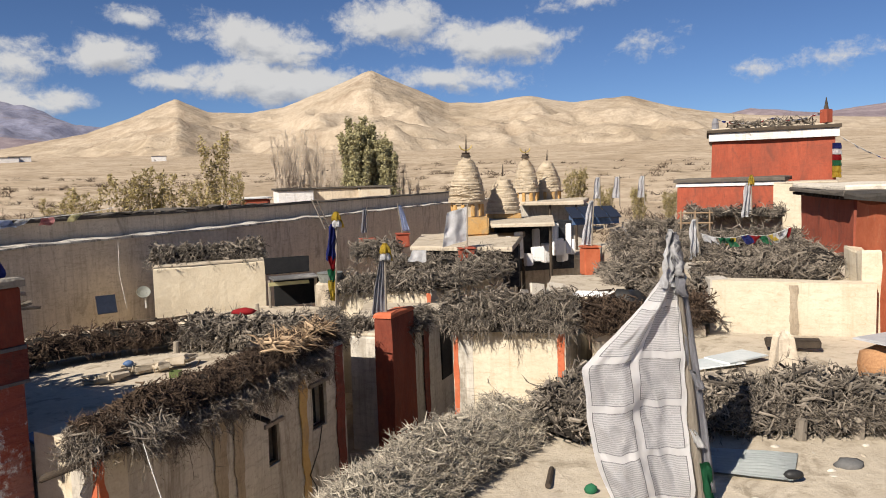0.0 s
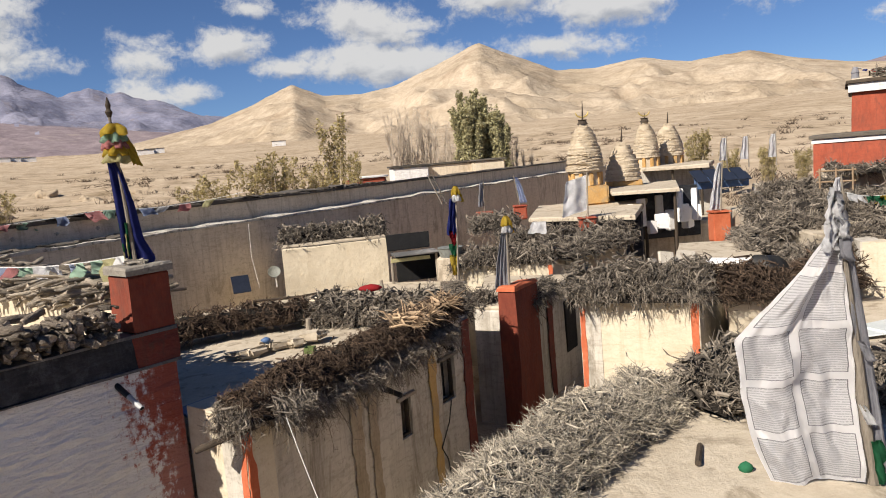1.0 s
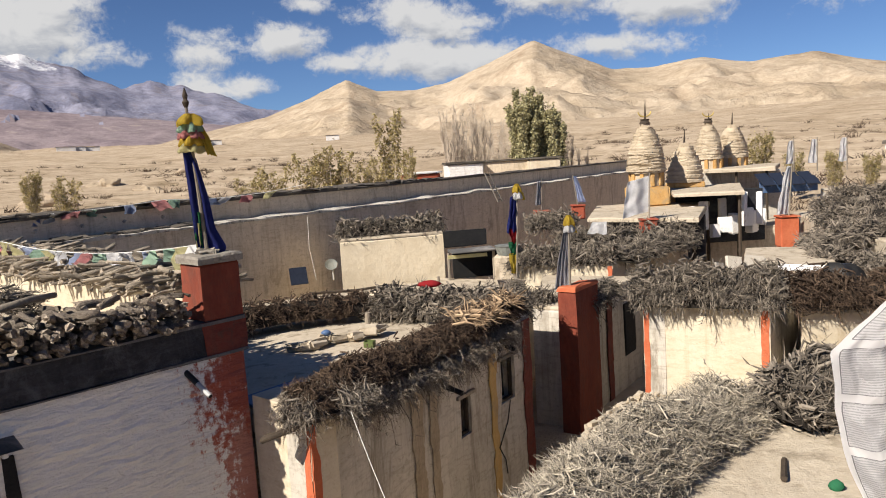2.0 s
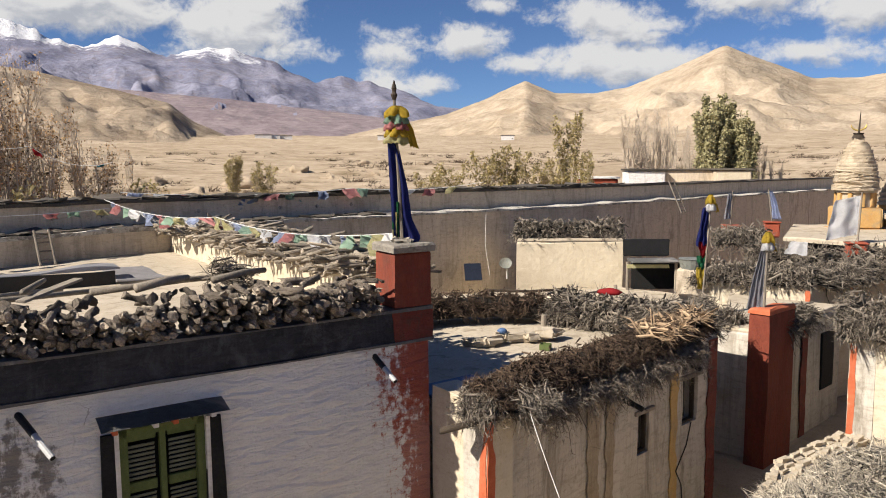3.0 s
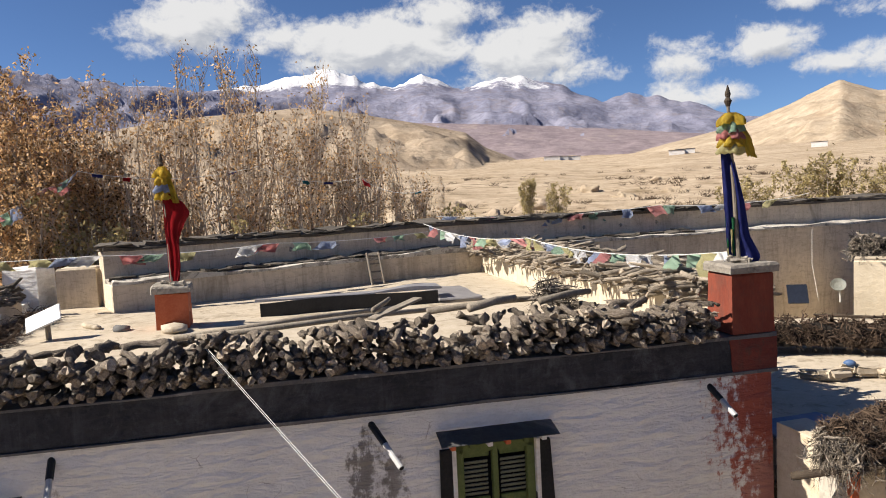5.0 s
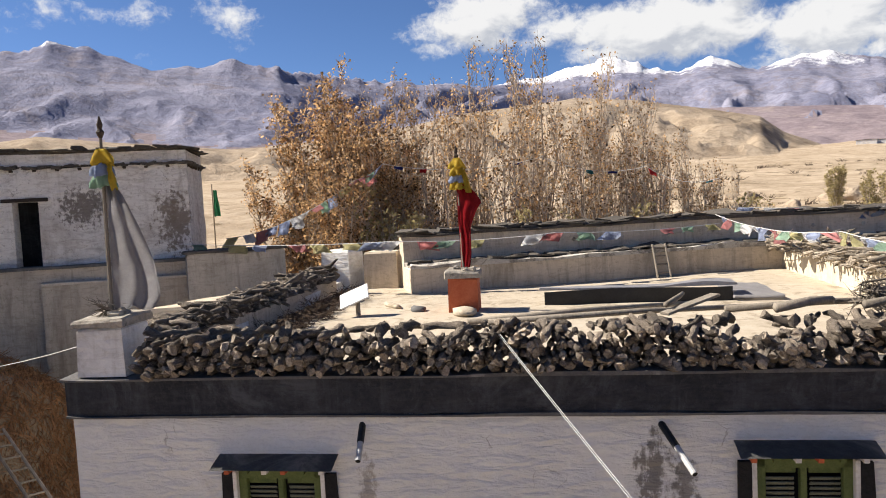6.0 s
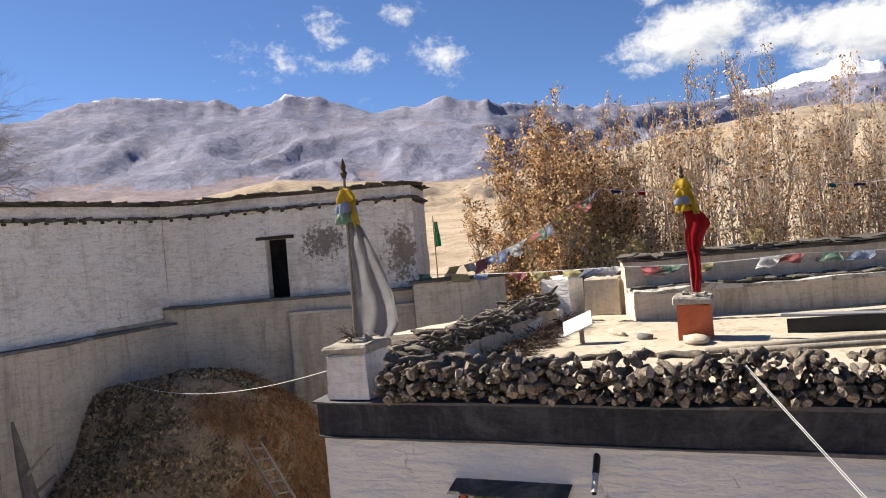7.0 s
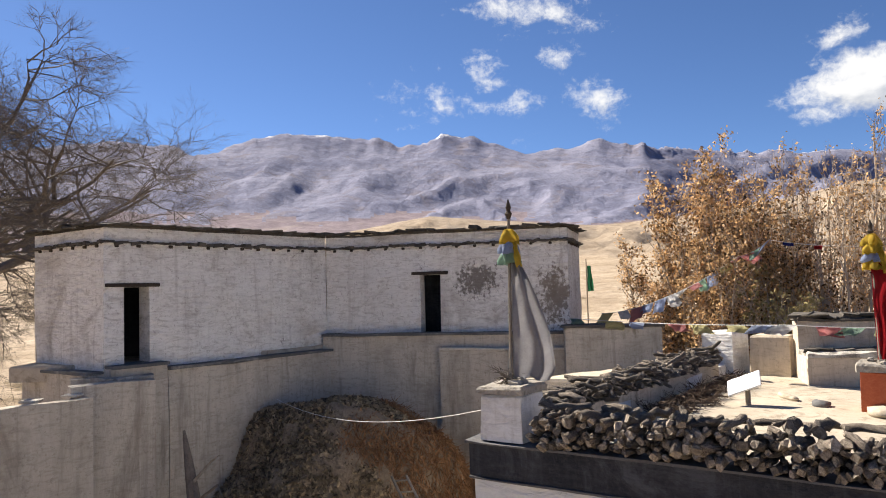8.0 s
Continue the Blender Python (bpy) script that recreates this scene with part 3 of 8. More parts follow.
BRANCHES = log_meshes(pale_bark, logend, (0.60, 1.05), (0.026, 0.052), 9)


def firewood(label, a, b, z, layers, across=0.0, step=0.145, seed=1, jumble=0.18, size=1.0, logs=None):
    """A stack of firewood laid across the line from a to b; each billet is a part."""
    rnd = random.Random(seed)
    a, b = Vector((a[0], a[1], z)), Vector((b[0], b[1], z))
    stack = thing("firewood_stack", label, "firewood", a.lerp(b, 0.5), "firewood stacks on the parapets")
    way = (b - a).normalized()
    turn = math.atan2(way.y, way.x)
    n = int((b - a).length / step)
    for k in range(layers):
        for i in range(n):
            if k == layers - 1 and rnd.random() < 0.3:
                continue
            s = (i + 0.5 * (k % 2) + rnd.uniform(-0.3, 0.3)) * step
            p = a + way * s + Vector((-way.y, way.x, 0)) * (across + rnd.uniform(-0.08, 0.08))
            p.z += 0.06 + k * 0.105 * size + rnd.uniform(-0.02, 0.04) + wobble((s * 0.8, seed, 0), 1.0, 0.05) * k
            log = new("log", (logs or LOGS)[rnd.randrange(len(LOGS))])
            wild = jumble * (2.2 if k == layers - 1 else 1)
            log.parent = stack
            log.matrix_parent_inverse = stack.matrix_basis.inverted()
            log.matrix_basis = Matrix.Translation(p) @ Euler((rnd.gauss(0, min(0.16, wild * 0.5)), rnd.uniform(0, 6.28), turn + rnd.gauss(0, wild))).to_matrix().to_4x4() @ Matrix.Diagonal((*([size * rnd.uniform(0.65, 1.45)] * 3), 1))
    return stack


SLATES = []
for n in range(7):
    bm = bmesh.new()
    add_box(bm, (0, 0, 0), (0.40, 0.34, 0.05), 0, 0.012, rough=0.022)
    me = bpy.data.meshes.new("slate")
    bm.to_mesh(me)
    bm.free()
    me.materials.append(coping)
    SLATES.append(me)


def slate_row(path, z, parent, step=0.30, seed=1, name="coping_slate", scale=1.0, wide=1.0):
    """Uneven slates laid one after another along a wall top; each is a part."""
    rnd = random.Random(seed)
    path = [Vector((p[0], p[1], z)) for p in path]
    total = sum((b - a).length for a, b in zip(path, path[1:]))
    n = int(total / step)
    for i in range(n):
        p, way = at_path(path, (i + rnd.uniform(0.2, 0.8)) / n)
        ob = new(name, SLATES[rnd.randrange(7)])
        ob.parent = parent
        ob.matrix_parent_inverse = parent.matrix_basis.inverted()
        k = scale * rnd.uniform(0.7, 1.25)
        ob.matrix_basis = Matrix.Translation(p + Vector((0, 0, rnd.uniform(-0.012, 0.03)))) @ Euler((rnd.gauss(0, 0.07), rnd.gauss(0, 0.07), math.atan2(way.y, way.x) + rnd.gauss(0, 0.2))).to_matrix().to_4x4() @ Matrix.Diagonal((k, k * wide, rnd.uniform(0.7, 1.5), 1))


def cord(name, pts, r, mat, parent=None, label="", sides=5):
    return part(name, tube(pts, r, sides), mat, parent, label)


def sag(a, b, drop, n=14):
    a, b = Vector(a), Vector(b)
    return [a.lerp(b, i / n) - Vector((0, 0, drop * 4 * (i / n) * (1 - i / n))) for i in range(n + 1)]


def cloth_sheet(top, bottom, width, way, folds=5, depth=0.06, rows=16, cols=18, taper=(1.0, 1.0), seed=1, billow=0.0, thick=0.004, slant=0.0, shape=None, crumple=0.0):
    """A hanging cloth fastened along a pole from top to bottom, spreading by width along way, with vertical folds. UVs run over the cloth."""
    top, bottom, way = Vector(top), Vector(bottom), Vector(way).normalized()
    out = way.cross(Vector((0, 0, 1))).normalized()
    bm = bmesh.new()
    uv = bm.loops.layers.uv.new("uv")
    grid = []
    for i in range(rows + 1):
        f = i / rows
        row = []
        w = width * (float(np.interp(f, *zip(*shape))) if shape else taper[0] + (taper[1] - taper[0]) * f ** 0.8)
        for j in range(cols + 1):
            g = j / cols
            fold = depth * math.sin(g * folds * math.pi + 1.3 * noise.noise((f * 2.0, seed, 0)) * 2) * (0.3 + 0.7 * g)
            p = top.lerp(bottom, f) + way * (w * g * (1 + 0.06 * noise.noise((f * 3, g, seed)))) + out * (fold + billow * math.sin(g * 2.6) * (0.4 + 0.6 * f) + 0.05 * noise.noise((f * 4, g * 3, seed)) + crumple * (noise.noise((f * 7 + g * 6, g * 5 - f * 3, seed)) + 0.5 * noise.noise((f * 19, g * 13 + f * 6, seed))))
            p.z -= slant * g * w + 0.05 * noise.noise((g * 3, seed, 5)) * f
            row.append((bm.verts.new(p), (g, 1 - f)))
        grid.append(row)
    for r0, r1 in zip(grid, grid[1:]):
        for j in range(cols):
            quad = (r0[j], r1[j], r1[j + 1], r0[j + 1])
            face = bm.faces.new([v for v, _ in quad])
            face.smooth = True
            for loop, (_, c) in zip(face.loops, quad):
                loop[uv].uv = c
    bmesh.ops.solidify(bm, geom=bm.faces[:], thickness=thick)
    return bm

# ---- ground, hills and mountains: one sheet ----
EYE_Z = 8.0


def profile(points):
    az, el = np.array(points, float).T
    order = np.argsort(az)
    return az[order], el[order]


HILLS = profile([(-60, 3.0), (-45, 3.2), (-31, 3.2), (-22.5, 3.9), (-20, 4.25), (-16.8, 4.95), (-14, 5.8), (-10, 5.5), (-7, 6.15), (-3.2, 5.8), (-0.6, 5.9), (2.3, 7.2), (5.0, 8.45), (8.5, 7.0), (11.6, 5.8), (14.1, 5.4), (16.9, 5.5), (19.1, 6.45), (22, 5.2), (25.2, 4.0), (30.3, 3.0), (36, 1.7), (45, 1.2), (80, 1.2), (180, 1.5), (300, 3.0)])
SPUR = profile([(28, 0.3), (36, 0.7), (40.4, 2.0), (43.7, 3.45), (45.2, 4.7), (49.7, 5.7), (53.4, 6.5), (58, 7.0), (66, 6.4), (75, 5.0), (84, 4.4), (90.4, 5.0), (96.5, 5.55), (102.5, 4.5), (106, 3.6), (120, 3.0), (180, 2.0), (290, 1.0), (360, 0.3)])
PURPLE = profile([(-60, 3.6), (-31, 4.2), (-26.8, 3.8), (-22.5, 4.4), (-18, 3.5), (10, 3.0), (27, 3.4), (33, 4.2), (40, 5.0), (48, 5.6), (56, 5.6), (66, 4.8), (78, 5.2), (92, 5.8), (105, 6.2), (120, 6.0), (150, 3.6), (200, 4.0), (300, 3.6)])
SNOWS = profile([(-60, 3.0), (0, 3.0), (20, 3.6), (25.1, 4.3), (28.3, 5.7), (30.9, 6.45), (33.2, 6.8), (34.9, 6.3), (37.3, 7.5), (39.6, 8.3), (41.3, 8.65), (43.1, 8.4), (45.2, 7.9), (46.6, 8.4), (48.4, 9.1), (50.4, 8.2), (52.4, 8.7), (54.2, 9.5), (56.0, 9.65), (58, 9.2), (60, 8.8), (64, 8.2), (70, 8.8), (77.6, 9.75), (80.4, 10.3), (83.3, 10.95), (85.5, 10.15), (86.5, 10.35), (88.9, 9.85), (91.0, 10.9), (93.2, 11.55), (94.7, 11.9), (97.2, 11.15), (98.6, 10.7), (100.6, 11.75), (103.2, 11.65), (105.6, 11.75), (107.5, 12.1), (110.4, 11.1), (113.2, 10.05), (116, 10.8), (119.4, 10.9), (128, 9.5), (140, 8), (180, 5), (300, 3.0)])


def rise(azd, r, table, crest, depth, gully, seed, rough=0.14, steep=1.25, spread=0.0, octaves=6, soft=1.0, jag=0.0):
    """Height of a range: a crest at that distance, whose height follows the table, and a flank carved into branching spurs."""
    u = (r - crest) / depth
    if u < -1 or u > 1.6:
        return -50.0
    f = (1 + u) ** steep if u < 0 else 1 - 0.75 * u
    x, y, az0 = -math.sin(radians(azd)) * r, math.cos(radians(azd)) * r, azd
    if spread and u < 0:
        azd = azd + min(1.0, -2.2 * u) * 3.0 * noise.noise((x / 650, y / 650, seed))
    level = float(np.interp(azd, *table))
    if spread and u < 0:
        # below the crest the peaks merge into one broad flank
        even = float(np.mean(np.interp([azd - 12, azd - 6, azd, azd + 6, azd + 12], *table)))
        level += (even - level) * min(spread, -9.0 * u)
    top = EYE_Z + crest * math.tan(radians(level))
    g = gully
    if jag:
        # long spurs that run down from the crest
        x, y = radians(az0) * crest + 0.35 * r, r * 0.8
    wx = x + g * 0.22 * noise.noise((x / g, y / g, seed + 2)) + g * 0.12 * noise.noise((x / (g * 0.3), y / (g * 0.3), seed + 4))
    wy = y + g * 0.22 * noise.noise((x / g, y / g, seed + 7)) + g * 0.12 * noise.noise((x / (g * 0.3), y / (g * 0.3), seed + 9))
    spurs = noise.ridged_multi_fractal((wx / g, wy / g, seed), soft, 2.1, octaves, 1.0, 2.0) - 1.25
    a = radians(azd) * crest
    crisp = noise.noise((a / 60 + seed, 0, 0)) * 0.010 + noise.noise((a / 17 + seed, 0, 0)) * 0.006
    crisp += jag * (0.050 * (0.25 - abs(noise.noise((a / 120, 0.5, seed)))) + 0.030 * (0.25 - abs(noise.noise((a / 45, 1.5, seed)))))
    crisp *= max(0.0, 1 + 5.0 * u) if u < 0 else 1.0
    inside = min(1.0, -3.2 * u) * min(1.0, 3.0 * (1 + u)) if u < 0 else min(1.0, u * 2)
    return top * (f + crisp) + spurs * rough * top * inside


def ground_height(azd, r):
    x, y = -math.sin(radians(azd)) * r, math.cos(radians(azd)) * r
    plain = 1.2 + 4.8 * max(0.0, min(1.0, (r - 45) / 110)) + 0.050 * max(0.0, r - 110) + 0.9 * noise.fractal((x / 45, y / 45, 0), 1.0, 2.0, 4) * min(1, max(0, r - 30) / 60) + min(6.0, r / 200) * noise.fractal((x / 160, y / 160, 3), 0.9, 2.0, 5)
    plain = min(plain, 45.0)
    near = float(np.interp(azd, [62, 80, 150, 200], [1.0, 0.56, 0.56, 1.0]))
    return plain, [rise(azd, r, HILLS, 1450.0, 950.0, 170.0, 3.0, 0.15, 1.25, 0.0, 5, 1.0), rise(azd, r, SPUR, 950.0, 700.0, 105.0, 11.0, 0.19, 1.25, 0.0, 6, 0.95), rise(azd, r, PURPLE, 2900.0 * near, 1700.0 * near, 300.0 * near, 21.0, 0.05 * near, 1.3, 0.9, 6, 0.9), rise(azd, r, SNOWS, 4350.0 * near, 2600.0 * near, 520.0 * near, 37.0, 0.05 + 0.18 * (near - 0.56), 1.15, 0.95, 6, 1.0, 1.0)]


def make_ground():
    az = np.concatenate([np.arange(-62, 132, 0.28), np.arange(132, 298, 3.0)])
    rings = np.concatenate([[2.0, 14.0, 24.0], np.geomspace(30, 700, 46), np.linspace(715, 1480, 60), np.geomspace(1520, 4350, 64), [4430, 4600, 4850]])
    verts, marks = [(0.0, 0.0, 1.2)], []
    for r in rings:
        for a in az:
            plain, tops = ground_height(a, r)
            best = max(range(4), key=lambda i: tops[i])
            h = plain if plain > tops[best] else tops[best]
            verts.append((-math.sin(radians(a)) * r, math.cos(radians(a)) * r, h))
            marks.append(0 if plain >= tops[best] else best + 1)
    n, faces, mark = len(az), [], []
    for j in range(n):
        faces.append((0, 1 + (j + 1) % n, 1 + j))
        mark.append(0)
    for i in range(len(rings) - 1):
        for j in range(n):
            a, b = 1 + i * n + j, 1 + i * n + (j + 1) % n
            faces.append((a, b, b + n, a + n))
            mark.append(marks[a - 1 + n])
    ob = part("ground", (verts, faces), [dry_field, tan_hill, brown_hill, purple_rock_hazed, far_rock_hazed])
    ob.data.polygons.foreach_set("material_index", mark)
    smooth(ob)
    return tagged(ob, "dry tan valley rising to bare eroded hills and snowy mountains", "ground", kind="structure")


def land(name, base, other, scale, gully, stain=None, snow=None, cut=(0.5, 0.66), dots=None):
    """Bare ground seen from far off: broad patches, streaks of erosion, scattered scrub, and snow over a height where asked."""
    m = bpy.data.materials.new(name)
    m.use_nodes = True
    k = Nodes(m.node_tree)
    at = k.node("ShaderNodeTexCoord").outputs["Object"]
    big = k.noise(at, scale, 8.0, 0.62, 0.6)
    fine = k.noise(at, scale * 9, 6.0, 0.65)
    colour = k.mix(k.ramp(k.math("ADD", k.math("MULTIPLY", big, 0.7), k.math("MULTIPLY", fine, 0.3)), 0.36, 0.64), base, other)
    if stain:
        colour = k.mix(k.math("MULTIPLY", k.ramp(k.noise(at, scale * 2.7, 8.0, 0.66, 1.0), *cut), 0.75), colour, stain)
    if dots:
        colour = k.mix(k.math("MULTIPLY", k.ramp(k.noise(at, 0.16, 8.0, 0.78), 0.55, 0.64), 0.8), colour, dots)
    if snow:
        z = k.node("ShaderNodeSeparateXYZ", {0: at}).outputs[2]
        y = k.node("ShaderNodeSeparateXYZ", {0: at}).outputs[1]
        # the western range is nearer and lower: its snow lies lower, in thin streaks
        limit = k.node("ShaderNodeMapRange", {0: y, 1: 700.0, 2: 1900.0, 3: snow - 90.0, 4: snow}).outputs[0]
        line = k.math("ADD", k.math("SUBTRACT", z, limit), k.math("ADD", k.math("MULTIPLY", k.math("SUBTRACT", k.noise(at, 0.006, 8.0, 0.68), 0.5), 240.0), k.math("MULTIPLY", k.math("SUBTRACT", k.noise(k.node("ShaderNodeMapping", {"Vector": at, "Scale": (1.0, 1.0, 0.25)}).outputs[0], 0.035, 6.0, 0.7), 0.5), 120.0)))
        colour = k.mix(k.math("MULTIPLY", k.ramp(line, 0.0, 40.0), 0.9), colour, (0.80, 0.82, 0.86))
    grit = k.noise(at, scale * 45, 6.0, 0.7)
    colour = k.mix(1.0, colour, k.mix(k.ramp(k.math("ADD", k.math("MULTIPLY", fine, 0.5), k.math("MULTIPLY", grit, 0.5)), 0.35, 0.65), (0.82, 0.80, 0.78), (1.10, 1.09, 1.08)), "MULTIPLY")
    relief = k.math("ADD", big, k.math("ADD", k.math("MULTIPLY", fine, 0.6), k.math("MULTIPLY", grit, 0.22)))
    normal = k.node("ShaderNodeBump", {"Strength": 0.7, "Distance": gully, "Height": relief}).outputs[0]
    shader = k.node("ShaderNodeBsdfPrincipled", {"Base Color": colour, "Roughness": 1.0, "Normal": normal})
    shader.inputs["Specular IOR Level"].default_value = 0.05
    k.node("ShaderNodeOutputMaterial", {0: shader.outputs[0]})
    return m


dry_field = land("dry_field", (0.37, 0.295, 0.21), (0.49, 0.405, 0.305), 0.03, 1.6, (0.26, 0.20, 0.13), dots=(0.14, 0.105, 0.06))
tan_hill = land("tan_hill", (0.36, 0.295, 0.215), (0.46, 0.385, 0.295), 0.006, 9.0, (0.27, 0.205, 0.145), cut=(0.50, 0.72))
brown_hill = land("brown_hill", (0.30, 0.24, 0.175), (0.41, 0.34, 0.26), 0.009, 6.0, (0.23, 0.18, 0.13))
# blue and purple tints paint the haze of distance into the rock colour
purple_rock_hazed = land("purple_rock_hazed", (0.20, 0.165, 0.185), (0.28, 0.235, 0.25), 0.004, 10.0, (0.34, 0.29, 0.27), cut=(0.56, 0.7))
far_rock_hazed = land("far_rock_hazed", (0.175, 0.185, 0.265), (0.275, 0.28, 0.36), 0.0036, 20.0, (0.23, 0.21, 0.24), snow=600.0)
make_ground()

# ---- the white house across the lane ----
P0, ALONG, BACK = Vector((-6.03, 9.0)), Vector((-0.504, -0.864)), Vector((-0.864, 0.504))
ROOF = 5.75


def wh(s, q, z=None):
    """A place on the white house: s along its front, q back from it."""
    p = P0 + ALONG * s + BACK * q
    return (p.x, p.y) if z is None else (p.x, p.y, z)


HOUSE_RZ = math.degrees(math.atan2(ALONG.y, ALONG.x))
white_house = thing("white_house", "flat-roofed whitewashed mud-brick house with a black parapet band", "house", wh(5, 5, 0))
LONG = 12.21
# front wall runs from the low-s end; s is measured from the red corner
WINDOWS = [(2.42, 3.40, 3.55, 5.02), (8.25, 9.28, 3.35, 4.86)]
front = part("front_wall", panel(wh(11.38, 0), wh(-0.83, 0), 0.0, 5.55, 0.5, [(11.38 - b, 11.38 - a, z0, z1) for a, b, z0, z1 in WINDOWS], 0.15, 0.03, 0.004), front_plaster, white_house)
part("black_band", panel(wh(11.42, -0.03), wh(-0.87, -0.03), 5.55, 5.97, 0.55, step=0.3, amp=0.02), band_and_shade_black, white_house, "black painted parapet band")
part("drip_course", panel(wh(11.42, -0.055), wh(-0.87, -0.055), 5.515, 5.55, 0.5, step=0.12, amp=0.03), lip_slate, white_house, "grey stone drip course")
part("parapet_slab", panel(wh(11.46, -0.07), wh(-0.86, -0.07), 5.97, 6.01, 0.7, step=0.12, amp=0.035), lip_slate, white_house, "thin rough slate lip")
part("side_wall", panel(wh(11.38, 10.4), wh(11.38, 0.5), 0.0, 5.98, 0.45, step=0.5, amp=0.03), whitewash, white_house)
part("north_wall", panel(wh(-0.83, 0.5), wh(-0.83, 12.4), 0.0, 6.30, 0.45, step=0.5, amp=0.03), cream, white_house)
PIT = (2.2, 5.6, 6.9, 8.4)


def roof_with_pit():
    bm = bmesh.new()
    s0, s1, q0, q1 = PIT
    cells = [(-0.4, 11.0, 0.45, q0), (-0.4, s0, q0, q1), (s1, 11.0, q0, q1), (-0.4, 11.0, q1, 12.6)]
    for a, b, c, d in cells:
        n, m = max(1, int((b - a) / 0.6)), max(1, int((d - c) / 0.6))
        rows = []
        for i in range(n + 1):
            row = []
            for j in range(m + 1):
                p = Vector(wh(a + (b - a) * i / n, c + (d - c) * j / m, ROOF))
                edge = i in (0, n) or j in (0, m)
                p.z += 0 if edge else wobble(p, 0.8, 0.05)
                row.append(bm.verts.new(p))
            rows.append(row)
        for i in range(n):
            for j in range(m):
                bm.faces.new((rows[i][j], rows[i][j + 1], rows[i + 1][j + 1], rows[i + 1][j]))
    got = bmesh.ops.extrude_face_region(bm, geom=bm.faces[:])["geom"]
    bmesh.ops.translate(bm, verts=[v for v in got if isinstance(v, bmesh.types.BMVert)], vec=(0, 0, -0.25))
    bmesh.ops.recalc_face_normals(bm, faces=bm.faces)
    return bm


part("roof", roof_with_pit(), mudroof, white_house, "sunlit dusty mud roof with a light well")
for a, b in (((PIT[0], PIT[2]), (PIT[1], PIT[2])), ((PIT[1], PIT[3]), (PIT[0], PIT[3])), ((PIT[0], PIT[3]), (PIT[0], PIT[2])), ((PIT[1], PIT[2]), (PIT[1], PIT[3]))):
    part("well_wall", panel(wh(*b), wh(*a), 3.4, 5.80, 0.14, step=0.5, amp=0.02), mudplaster, white_house)
# pit floor coloured near-black for the shade down there
part("well_floor", box(wh(3.9, 7.65, 3.35), (3.6, 1.7, 0.1), HOUSE_RZ), shade_black, white_house)
part("black_sheet", panel(wh(5.7, 6.72), wh(2.1, 6.72), 5.72, 6.02, 0.06, (), 0.2, 0.03), blacktube, white_house, "black plastic sheet round the light well")
# inner faces of the parapets
part("inner_parapet", panel(wh(-0.33, 12.4), wh(-0.33, 0.6), 5.70, 6.30, 0.48, step=0.3, amp=0.05), cream, white_house, "sunlit cream plaster parapet")
part("south_parapet", panel(wh(10.92, 0.7), wh(10.92, 9.8), 5.70, 6.12, 0.40, step=0.3, amp=0.04), mudplaster, white_house)


